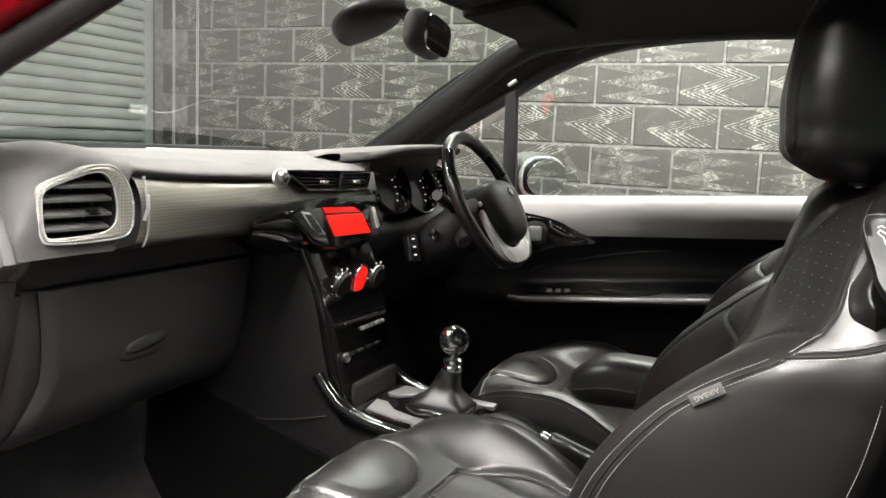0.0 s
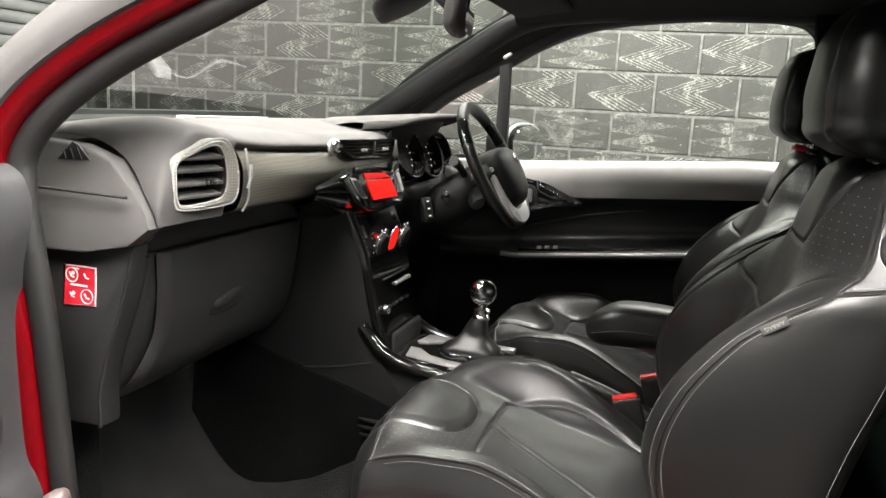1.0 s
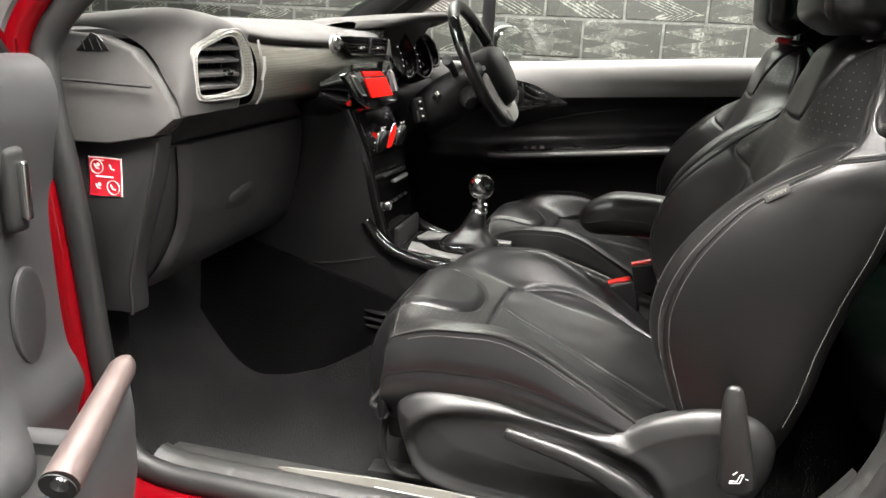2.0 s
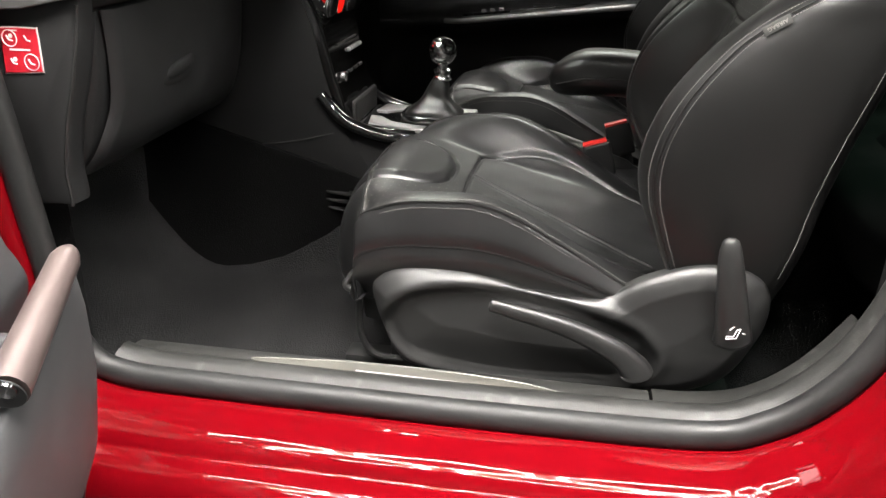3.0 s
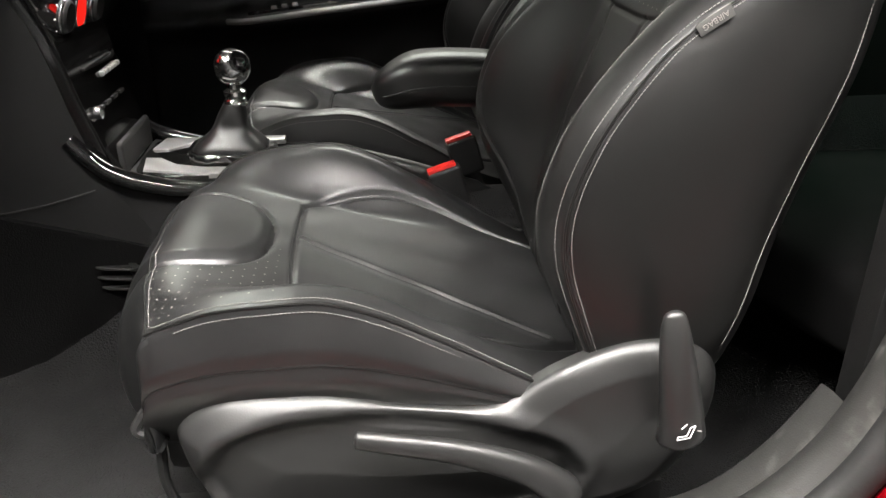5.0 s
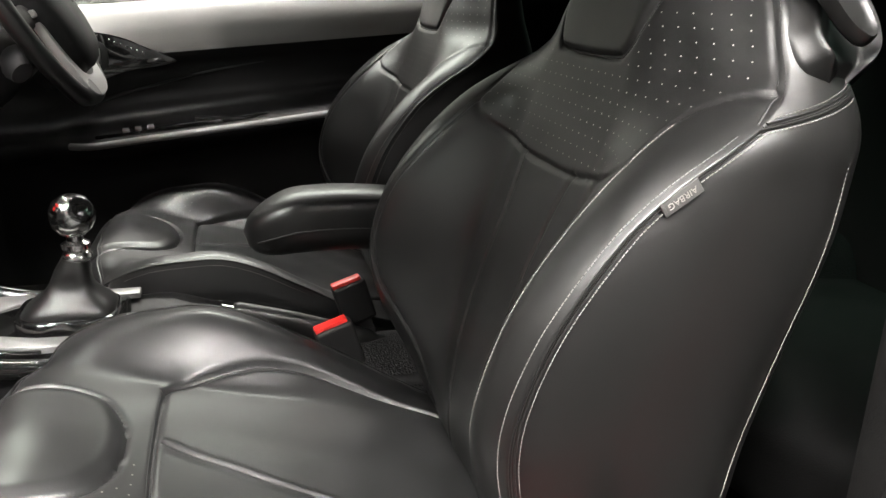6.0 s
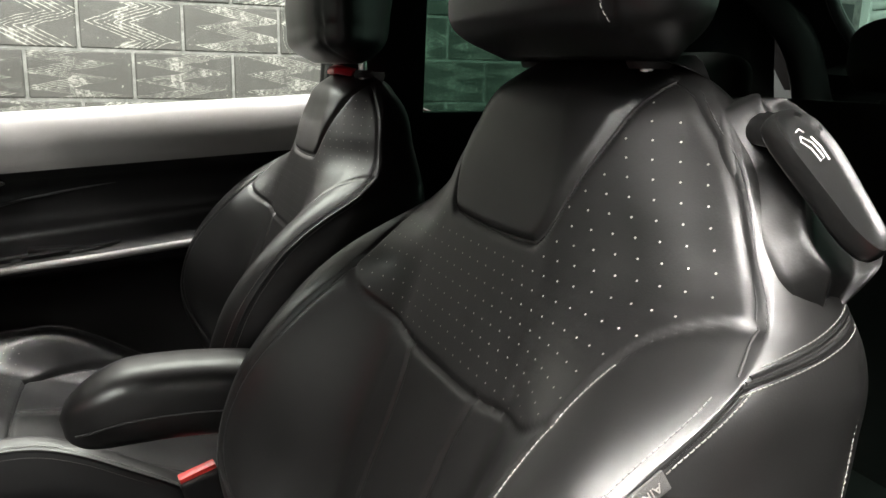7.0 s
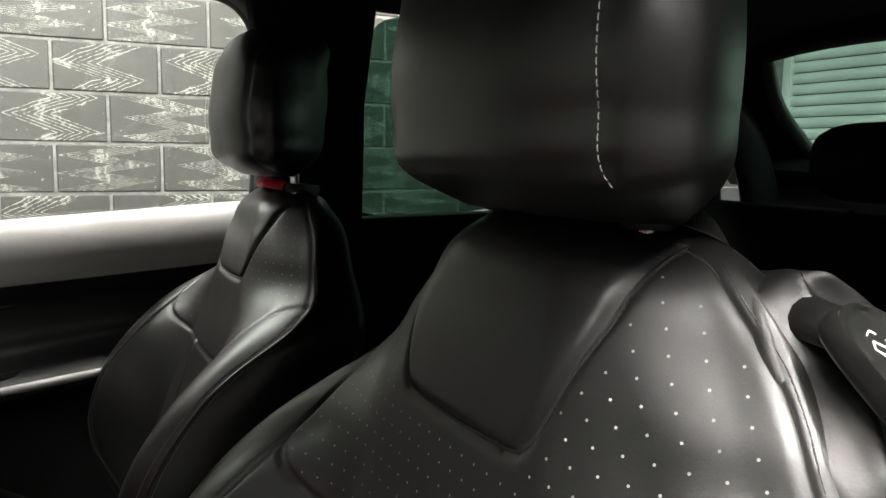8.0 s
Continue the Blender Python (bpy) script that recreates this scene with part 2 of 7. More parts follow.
def block_material(name, seed=0.0):
    """Black-painted concrete block with combed chalky zigzag strokes, different on every block."""
    m = bpy.data.materials.new(name)
    m.use_nodes = True
    nt = m.node_tree
    N, L = nt.nodes, nt.links
    b = N["Principled BSDF"]

    def calc(op, a, c=None, d=None):
        n = N.new("ShaderNodeMath")
        n.operation = op
        for i, v in enumerate((a, c, d)):
            if v is None:
                continue
            if isinstance(v, (int, float)):
                n.inputs[i].default_value = v
            else:
                L.new(v, n.inputs[i])
        return n.outputs[0]

    co = N.new("ShaderNodeTexCoord")
    info = N.new("ShaderNodeObjectInfo")
    sep = N.new("ShaderNodeSeparateXYZ")
    L.new(co.outputs["Object"], sep.inputs[0])
    y, z = sep.outputs["Y"], sep.outputs["Z"]
    rnd = info.outputs["Random"]
    r2 = calc("FRACT", calc("MULTIPLY", rnd, 17.31))
    r3 = calc("FRACT", calc("MULTIPLY", rnd, 53.77))
    r4 = calc("FRACT", calc("MULTIPLY", rnd, 131.3))
    wob = N.new("ShaderNodeTexNoise")
    wob.inputs["Scale"].default_value, wob.inputs["Detail"].default_value = 9, 3
    wv = N.new("ShaderNodeVectorMath")
    wv.operation = "ADD"
    cmb = N.new("ShaderNodeCombineXYZ")
    L.new(calc("MULTIPLY", rnd, 40.0), cmb.inputs[0])
    L.new(co.outputs["Object"], wv.inputs[0])
    L.new(cmb.outputs[0], wv.inputs[1])
    L.new(wv.outputs[0], wob.inputs["Vector"])
    w = calc("MULTIPLY", calc("SUBTRACT", wob.outputs["Fac"], 0.5), 0.045)
    # a toothed trowel drawn in a zigzag down the block: nested folded lines
    large = calc("GREATER_THAN", r4, 0.62)
    period = calc("ADD", calc("ADD", 0.070, calc("MULTIPLY", r3, 0.018)), calc("MULTIPLY", large, 0.075))
    saw = calc("FRACT", calc("ADD", calc("DIVIDE", calc("ADD", z, calc("MULTIPLY", w, 0.35)), period), r2))
    knee = calc("ADD", 0.38, calc("MULTIPLY", r3, 0.24))
    up = calc("DIVIDE", saw, knee)
    down = calc("DIVIDE", calc("SUBTRACT", 1.0, saw), calc("SUBTRACT", 1.0, knee))
    tri = calc("SUBTRACT", calc("SMOOTH_MIN", up, down, 0.14), 0.5)
    lean = calc("MULTIPLY", calc("SUBTRACT", r2, 0.5), 0.7)
    yy = calc("ADD", calc("ADD", calc("SUBTRACT", y, calc("MULTIPLY", tri, calc("SUBTRACT", 0.225, calc("MULTIPLY", large, 0.03)))), w), calc("MULTIPLY", z, lean))
    off = calc("MULTIPLY", calc("SUBTRACT", r3, 0.5), 0.13)
    yo = calc("ADD", yy, off)
    lines = calc("ABSOLUTE", calc("SUBTRACT", calc("FRACT", calc("MULTIPLY", yo, 27.0)), 0.5))
    stroke = calc("SMOOTH_MIN", calc("MAXIMUM", calc("MULTIPLY", calc("SUBTRACT", 0.135, lines), 12.0), 0.0), 1.0, 0.1)
    band = calc("LESS_THAN", calc("ABSOLUTE", yo), calc("ADD", calc("MULTIPLY", r4, 0.03), 0.092))
    vert = calc("LESS_THAN", calc("ABSOLUTE", z), 0.103)
    dust = N.new("ShaderNodeTexNoise")
    dust.inputs["Scale"].default_value, dust.inputs["Detail"].default_value = 60, 6
    L.new(wv.outputs[0], dust.inputs["Vector"])
    smear = N.new("ShaderNodeTexNoise")
    smear.inputs["Scale"].default_value, smear.inputs["Detail"].default_value = 14, 4
    L.new(wv.outputs[0], smear.inputs["Vector"])
    patchy = calc("MINIMUM", calc("MAXIMUM", calc("MULTIPLY", calc("SUBTRACT", calc("ADD", dust.outputs["Fac"], calc("MULTIPLY", smear.outputs["Fac"], 0.6)), 0.66), 9.0), 0.12), 1.0)
    mask = calc("MULTIPLY", calc("MULTIPLY", stroke, band), calc("MULTIPLY", vert, patchy))
    rub = calc("MULTIPLY", calc("MULTIPLY", band, vert), calc("MULTIPLY", calc("GREATER_THAN", smear.outputs["Fac"], 0.56), calc("MULTIPLY", calc("GREATER_THAN", dust.outputs["Fac"], 0.5), 0.35)))
    chips = calc("MULTIPLY", calc("GREATER_THAN", dust.outputs["Fac"], 0.70), 0.5)
    veil = calc("MULTIPLY", calc("MAXIMUM", calc("SUBTRACT", smear.outputs["Fac"], 0.45), 0.0), 0.12)
    amount = calc("MINIMUM", calc("ADD", calc("ADD", calc("MULTIPLY", mask, 0.85), calc("ADD", rub, veil)), chips), 1.0)
    mix = N.new("ShaderNodeMix")
    mix.data_type = "RGBA"
    mix.inputs["A"].default_value = (0.040, 0.037, 0.034, 1)
    mix.inputs["B"].default_value = (0.35, 0.335, 0.31, 1)
    L.new(amount, mix.inputs["Factor"])
    L.new(mix.outputs["Result"], b.inputs["Base Color"])
    b.inputs["Roughness"].default_value = 0.55
    bp = N.new("ShaderNodeBump")
    bp.inputs["Strength"].default_value, bp.inputs["Distance"].default_value = 0.5, 0.003
    L.new(dust.outputs["Fac"], bp.inputs["Height"])
    L.new(bp.outputs["Normal"], b.inputs["Normal"])
    return m


LEATHER = material("black_leather", (0.0074, 0.0074, 0.0073), 0.365, spec=0.56, grain=900, bump=0.10, depth=0.0005, vary=0.15, blotch=9, rvary=0.05)
BENCH = material("black_bench_cloth", (0.006, 0.006, 0.006), 0.8, spec=0.2, grain=500, bump=0.3, depth=0.0008, vary=0.2)
# carpet with the footwell's shade put into a near-black colour
SHADED_PILE = material("shaded_carpet", (0.0028, 0.0028, 0.0029), 0.95, spec=0.08, grain=500, bump=0.5, depth=0.002, vary=0.3, blotch=15)
PINHOLE = material("pale_pinhole", (0.33, 0.32, 0.29), 0.6, bump=0)
LEATHER_WORN = material("worn_black_leather", (0.0115, 0.0117, 0.0120), 0.36, spec=0.82, grain=800, bump=0.14, depth=0.0006, vary=0.2, blotch=14, rvary=0.06)


def scuffed(m, spots, colour):
    """Pale cracked scuffs round the given places, of (x, y, z, radius)."""
    nt = m.node_tree
    N, L = nt.nodes, nt.links
    b = N["Principled BSDF"]
    old = b.inputs["Base Color"].links[0].from_socket
    co = N.new("ShaderNodeTexCoord")
    noise = N.new("ShaderNodeTexNoise")
    noise.inputs["Scale"].default_value, noise.inputs["Detail"].default_value, noise.inputs["Roughness"].default_value = 70, 9, 0.75
    L.new(co.outputs["Object"], noise.inputs["Vector"])
    total = None
    for x, y, z, r in spots:
        d = N.new("ShaderNodeVectorMath")
        d.operation = "DISTANCE"
        d.inputs[1].default_value = (x, y, z)
        L.new(co.outputs["Object"], d.inputs[0])
        mr = N.new("ShaderNodeMapRange")
        mr.inputs["From Min"].default_value, mr.inputs["From Max"].default_value = r, r * 0.2
        mr.inputs["To Max"].default_value = 0.22
        L.new(d.outputs["Value"], mr.inputs["Value"])
        if total is None:
            total = mr.outputs["Result"]
        else:
            ad = N.new("ShaderNodeMath")
            L.new(total, ad.inputs[0])
            L.new(mr.outputs["Result"], ad.inputs[1])
            total = ad.outputs[0]
    ad = N.new("ShaderNodeMath")
    L.new(total, ad.inputs[0])
    L.new(noise.outputs["Fac"], ad.inputs[1])
    cut = N.new("ShaderNodeMapRange")
    cut.inputs["From Min"].default_value, cut.inputs["From Max"].default_value = 0.66, 0.80
    cut.inputs["To Max"].default_value = 0.75
    L.new(ad.outputs[0], cut.inputs["Value"])
    mix = N.new("ShaderNodeMix")
    mix.data_type = "RGBA"
    mix.inputs["B"].default_value = (*colour, 1)
    L.new(cut.outputs["Result"], mix.inputs["Factor"])
    L.new(old, mix.inputs["A"])
    L.new(mix.outputs["Result"], b.inputs["Base Color"])


scuffed(LEATHER_WORN, ((-0.520, 0.045, 0.585, 0.07), (0.150, 0.025, 0.570, 0.06)), (0.085, 0.083, 0.078))
THREAD = material("grey_thread", (0.22, 0.213, 0.20), 0.7, grain=2000, bump=0)
DARK_THREAD = material("black_thread", (0.03, 0.03, 0.03), 0.7, bump=0)
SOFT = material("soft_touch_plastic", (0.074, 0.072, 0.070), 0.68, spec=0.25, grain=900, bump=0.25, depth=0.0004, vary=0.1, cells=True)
# door top rail: window light put into a pale base colour
LIT_RAIL = material("lit_grey_rail", (0.22, 0.216, 0.21), 0.5, grain=900, bump=0.2, depth=0.0003, vary=0.08, cells=True)
# lower dash plastic: shade from the overhanging top pad lowers its colour
SOFT_MID = material("shaded_charcoal_plastic", (0.018, 0.018, 0.0185), 0.5, grain=900, bump=0.25, depth=0.0004, vary=0.12, cells=True)
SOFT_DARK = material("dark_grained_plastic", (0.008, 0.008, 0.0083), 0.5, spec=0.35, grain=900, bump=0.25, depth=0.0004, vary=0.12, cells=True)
SEAT_PLASTIC = material("satin_grey_plastic", (0.016, 0.016, 0.016), 0.38, grain=700, bump=0.15, depth=0.0003, vary=0.12, cells=True)
BLACK_SATIN = material("satin_black_plastic", (0.006, 0.006, 0.006), 0.42, spec=0.35, grain=700, bump=0.1, depth=0.0003, vary=0.12, cells=True)
DARK_SATIN = material("dark_satin_plastic", (0.009, 0.0092, 0.009), 0.36, grain=700, bump=0.1, depth=0.0003, vary=0.12, cells=True)
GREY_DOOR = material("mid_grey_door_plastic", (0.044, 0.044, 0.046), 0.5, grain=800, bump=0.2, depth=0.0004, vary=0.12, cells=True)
GLOSS = material("piano_black", (0.006, 0.006, 0.006), 0.07, bump=0, coat=1.0, vary=0.1, rvary=0.03)
CARBON = carbon_material("carbon_weave_trim", (0.21, 0.204, 0.172), (0.145, 0.14, 0.118))
WOVEN = carbon_material("silver_weave_trim", (0.33, 0.32, 0.285), (0.22, 0.215, 0.19))
CHROME = material("brushed_chrome", (0.62, 0.62, 0.61), 0.18, 1.0, bump=0, vary=0.08)
SATIN = material("satin_silver_plastic", (0.50, 0.50, 0.49), 0.30, 0.35, grain=600, bump=0.05, vary=0.1)
BRIGHT = material("bright_silver_paint", (0.62, 0.62, 0.61), 0.3, 0.3, bump=0, vary=0.05)
PINK_SILVER = material("rosy_silver_plastic", (0.115, 0.088, 0.084), 0.38, 0.4, bump=0.05, vary=0.06)
RED_PAINT = material("red_metallic_paint", (0.115, 0.0010, 0.003), 0.5, 0.0, spec=0.0, grain=1500, bump=0.0, vary=0.08, coat=0.50, coat_rough=0.045)
RUBBER = material("black_rubber_seal", (0.013, 0.013, 0.013), 0.5, grain=300, bump=0.15, vary=0.2, rvary=0.12)
SILL_PLASTIC = material("scuffed_sill_plastic", (0.018, 0.018, 0.017), 0.48, grain=600, bump=0.2, vary=0.2, wear=0.25)
BRUSHED = material("brushed_sill_plate", (0.125, 0.122, 0.108), 0.35, 0.4, grain=500, bump=0.1, vary=0.15)
CARPET = material("charcoal_carpet", (0.016, 0.016, 0.0164), 0.95, grain=380, bump=0.9, depth=0.003, vary=0.3, blotch=12, spec=0.1)
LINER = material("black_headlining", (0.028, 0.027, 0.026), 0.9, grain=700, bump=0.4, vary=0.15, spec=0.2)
# headlining cloth again, with the deep shade of the rear in its colour
LINER_SHADED = material("shaded_rear_lining", (0.010, 0.010, 0.010), 0.9, grain=700, bump=0.4, vary=0.15, spec=0.15)
BLADE = material("brushed_alloy_trim", (0.34, 0.34, 0.335), 0.38, 0.7, grain=500, bump=0.06, vary=0.1)
BLACK = material("matt_black_plastic", (0.012, 0.012, 0.012), 0.6, grain=600, bump=0.1, vary=0.2)
RED_PLASTIC = material("red_buckle_button", (0.62, 0.03, 0.025), 0.35, bump=0, vary=0.1)
RED_STICKER = material("red_sticker", (0.55, 0.015, 0.03), 0.4, bump=0, vary=0.1)
CABLE = material("off_white_cable", (0.5, 0.5, 0.5), 0.45, bump=0)
WHITE = material("white_print", (0.8, 0.78, 0.76), 0.5, bump=0, vary=0.05)
TAG = material("grey_woven_tag", (0.062, 0.062, 0.060), 0.8, grain=1500, bump=0.4, vary=0.1)
SCREEN = glowing("red_display", (1.0, 0.016, 0.010), 1.25)
SCREEN_DIM = glowing("dim_red_display", (0.8, 0.010, 0.008), 0.8)
LAMP_WHITE = glowing("white_backlit_marks", (1.0, 0.9, 0.85), 1.2)
TUBE_GLOW = glowing("white_led_tube", (1.0, 0.955, 0.90), 700.0)
GLASS = pane_material("clear_car_glass", (0.86, 0.90, 0.88))
SCREEN_GLASS = pane_material("windscreen_glass", (0.56, 0.63, 0.59), 0.11)
GREEN_GLASS = pane_material("green_tinted_car_glass", (0.26, 0.385, 0.33))
MIRROR = material("mirror_glass", (0.85, 0.86, 0.85), 0.02, 1.0, bump=0, vary=0.01, rvary=0.0)
BLOCK = block_material("black_painted_block")
MORTAR = material("dusty_mortar", (0.15, 0.145, 0.14), 0.9, grain=120, bump=0.6, depth=0.004, vary=0.4, blotch=20)
SHUTTER = material("grey_steel_shutter", (0.20, 0.215, 0.205), 0.45, 0.3, grain=80, bump=0.05, vary=0.15, blotch=3)
PALE_SHUTTER = material("pale_steel_shutter", (0.52, 0.55, 0.53), 0.45, 0.2, grain=80, bump=0.05, vary=0.12, blotch=3)
BLACK_WALL = material("black_painted_wall", (0.03, 0.031, 0.031), 0.6, grain=90, bump=0.4, depth=0.003, vary=0.3, blotch=3)
CONCRETE = material("dark_garage_floor", (0.028, 0.028, 0.027), 0.4, grain=60, bump=0.2, depth=0.002, vary=0.35, blotch=2.5)
CHAIN_STEEL = material("galvanised_chain", (0.5, 0.5, 0.48), 0.4, 0.8, bump=0, vary=0.2)
TYRE = material("tyre_rubber", (0.02, 0.02, 0.02), 0.8, grain=200, bump=0.3)

# ---------------------------------------------------------------- the garage
WALL_X, FRONT_Y, REAR_Y, LEFT_X = 3.23, 3.60, -4.9, -4.0
ROOM_MX, ROOM_MY = (WALL_X + LEFT_X) / 2, (FRONT_Y + REAR_Y) / 2
floor = solid("floor", rbox((ROOM_MX, ROOM_MY, -0.06), (WALL_X - LEFT_X + 1, FRONT_Y - REAR_Y + 1, 0.12), 0), CONCRETE,
              "dark sealed concrete garage floor", "floor", "structure")
ceiling = solid("ceiling", rbox((ROOM_MX, ROOM_MY, CEIL + 0.06), (WALL_X - LEFT_X + 1, FRONT_Y - REAR_Y + 1, 0.12), 0), BLACK_WALL,
                "black painted garage ceiling", "ceiling", "structure")
wall_east = solid("wall_east", rbox((WALL_X + 0.119, ROOM_MY, CEIL / 2), (0.30, FRONT_Y - REAR_Y + 0.9, CEIL), 0), MORTAR,
                  "black painted blockwork wall with pale zigzag strokes", "wall", "structure")
wall_west = solid("wall_west", rbox((LEFT_X - 0.15, ROOM_MY, CEIL / 2), (0.3, FRONT_Y - REAR_Y + 0.9, CEIL), 0), BLACK_WALL,
                  "plain black painted garage wall", "wall", "structure")
wall_north = solid("wall_north", rbox((ROOM_MX, FRONT_Y + 0.25, CEIL / 2), (WALL_X - LEFT_X, 0.2, CEIL), 0), BLACK_WALL,
                   "black wall behind the roller shutter", "wall", "structure")
wall_south = solid("wall_south", rbox((ROOM_MX, REAR_Y - 0.25, CEIL / 2), (WALL_X - LEFT_X, 0.2, CEIL), 0), BLACK_WALL,
                   "black wall behind the roller shutter", "wall", "structure")


def slat_geo(width, pitch=0.075):
    """One curved shutter lath with its hooked lower edge."""
    prof = [(0.0, 0.004), (-0.010, 0.012), (-0.017, 0.026), (-0.019, 0.040), (-0.016, 0.054), (-0.008, 0.066), (0.002, 0.0735), (0.006, 0.0735), (0.006, 0.004)]
    rows = [[(x, y, z) for y, z in prof] for x in (-width / 2, width / 2)]
    return grid(rows, cv=True, cap0=True, cap1=True)


def roller_shutter(x0, x1, y, face, label, paint=None):
    paint = paint or SHUTTER
    sh = thing("roller_shutter", ((x0 + x1) / 2, y, 0), label, "shutter")
    me = mesh_of("slat", slat_geo(x1 - x0 - 0.1), paint, 50)
    k = 0
    while 0.075 * (k + 1) < CEIL - 0.2:
        ob = new("slat", me)
        ob.parent = sh
        ob.location = (0, 0, 0.004 + 0.075 * k)
        ob.rotation_euler = (0, 0, 0 if face < 0 else math.pi)
        k += 1
    for x in (x0 + 0.03, x1 - 0.03):
        part("guide_rail", rbox((x, y, CEIL / 2), (0.07, 0.06, CEIL - 0.02), 0.004), paint, sh)
    part("roll_housing", rbox(((x0 + x1) / 2, y + 0.02 * face, CEIL - 0.13), (x1 - x0, 0.14, 0.24), 0.01), paint, sh)
    return sh


roller_shutter(-3.6, 3.05, FRONT_Y + 0.06, -1, "closed grey steel roller shutter with horizontal laths")
roller_shutter(-3.6, 3.2, REAR_Y - 0.06, 1, "closed pale steel roller shutter behind the car", PALE_SHUTTER)


def link_geo(flat):
    ring = [(0.009 * math.cos(a), 0, 0.013 * math.sin(a)) for a in np.linspace(0, 2 * math.pi, 12, endpoint=False)]
    if flat:
        ring = [(0, x, z) for x, _, z in ring]
    return tube(ring, 0.0034, 5, closed=True)


chain = thing("pull_chain", (3.16, FRONT_Y - 0.15, 0.7), "hanging galvanised loop chain of the roller shutter", "chain")
for y in (FRONT_Y - 0.27, FRONT_Y - 0.06):
    geos = [moved(link_geo(k % 2), Matrix.Translation((3.16, y, 0.72 + 0.02 * k))) for k in range(103)]
    part("chain_run", merge(geos), CHAIN_STEEL, chain)
part("chain_bend", tube(spline([(3.16, FRONT_Y - 0.27, 0.71), (3.16, FRONT_Y - 0.22, 0.655), (3.16, FRONT_Y - 0.11, 0.655), (3.16, FRONT_Y - 0.06, 0.71)], 16), 0.006, 6), CHAIN_STEEL, chain)


def hexagon_light(x, y, r=0.40):
    """Six LED tubes joined to a honeycomb cell under the ceiling."""
    h = thing("hexagon_ceiling_light", (x, y, CEIL), "white LED tubes joined to a hexagon under the ceiling", "ceiling light", "hexagon ceiling lights")
    for k in range(6):
        a, b = [(x + r * math.cos(math.pi / 3 * j), y + r * math.sin(math.pi / 3 * j), CEIL - 0.045) for j in (k, k + 1)]
        part("led_tube", tube([a, b], 0.0085, 6), TUBE_GLOW, h)
        part("connector", rbox((a[0], a[1], CEIL - 0.022), (0.05, 0.05, 0.044), 0.006), SATIN, h)
    return h


for hx, hy in ((-1.02, -0.62), (-1.02, 0.20), (-1.02, 1.02), (-1.75, -1.05), (-1.75, -0.20), (-1.75, 0.65), (-1.75, -1.90)):
    hexagon_light(hx, hy)


def fill_lamp_case(x, y, sx, sy):
    """Unseen casing added round a fill lamp: metal tray above its diffuser frame."""
    t_ = thing("fill_lamp_housing", (x, y, CEIL), "added metal tray and rim round an unseen ceiling fill lamp", "ceiling light", "ceiling strip lights")
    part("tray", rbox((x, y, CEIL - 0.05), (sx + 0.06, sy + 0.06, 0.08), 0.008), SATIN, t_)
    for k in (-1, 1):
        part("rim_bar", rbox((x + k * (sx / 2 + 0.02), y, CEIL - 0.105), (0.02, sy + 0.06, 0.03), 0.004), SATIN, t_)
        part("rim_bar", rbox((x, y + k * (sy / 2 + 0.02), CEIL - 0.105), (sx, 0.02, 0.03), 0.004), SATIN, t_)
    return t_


# casings for the three added fill lamps
fill_lamp_case(2.35, 0.0, 0.5, 4.5)
fill_lamp_case(-1.2, 1.8, 1.8, 0.7)
fill_lamp_case(-0.2, -3.0, 3.0, 0.5)
# unseen pair added above the driver's side to brighten its seat and door
for hx, hy in ((1.12, -0.75), (1.12, 0.20)):
    hexagon_light(hx, hy)

# ---------------------------------------------------------------- the car's body
body = thing("hatchback", (0, 0, 0), "red three-door hatchback body with its passenger door open", "car")

def along(profile, ys, shift=None, n=None):
    """A profile of (x, z) swept along the car; shift(y) adds (dx, dz)."""
    p = spline(profile, n) if n else arr(profile)
    rows = []
    for y in ys:
        dx, dz = shift(y) if shift else (0, 0)
        rows.append([(x + dx, y, z + dz) for x, z in p])
    return grid(rows)


# the door opening: its seal runs along this loop of (y, z)
OPENING = spline([(0.20, 0.402), (0.30, 0.406), (0.352, 0.430), (0.378, 0.50), (0.386, 0.58), (0.396, 0.70), (0.409, 0.83), (0.424, 0.94), (0.425, 0.995), (0.385, 1.052), (0.300, 1.115), (0.185, 1.178), (0.03, 1.262), (-0.12, 1.312),
                  (-0.35, 1.335), (-0.53, 1.335), (-0.615, 1.312), (-0.655, 1.24), (-0.664, 1.1), (-0.660, 0.95), (-0.650, 0.80), (-0.630, 0.65), (-0.600, 0.545), (-0.560, 0.478), (-0.505, 0.430), (-0.43, 0.406), (-0.2, 0.401), (0.0, 0.401)], 240, closed=True)
open_x = table([0.38, 0.42, 0.75, 1.0, 1.1, 1.2, 1.3, 1.36], [-0.704, -0.706, -0.714, -0.714, -0.692, -0.655, -0.612, -0.575])
NEXT = np.roll(OPENING, -2, axis=0) - np.roll(OPENING, 2, axis=0)
NEXT = NEXT / np.linalg.norm(NEXT, axis=1)[:, None]
OUT = np.stack([NEXT[:, 1], -NEXT[:, 0]], axis=1)
if (OUT[:, 0] * (OPENING[:, 0] + 0.12) + OUT[:, 1] * (OPENING[:, 1] - 0.85)).mean() < 0:
    OUT = -OUT
# sections of the red surround: distance out from the seal, distance out of the car
SEC_SILL = spline([(0.022, -0.004), (0.010, -0.016), (0.006, -0.030), (0.009, -0.052), (0.018, -0.078), (0.028, -0.091), (0.036, -0.097), (0.039, -0.106), (0.045, -0.124), (0.060, -0.139), (0.088, -0.149), (0.125, -0.151), (0.165, -0.144), (0.185, -0.112)], 44)
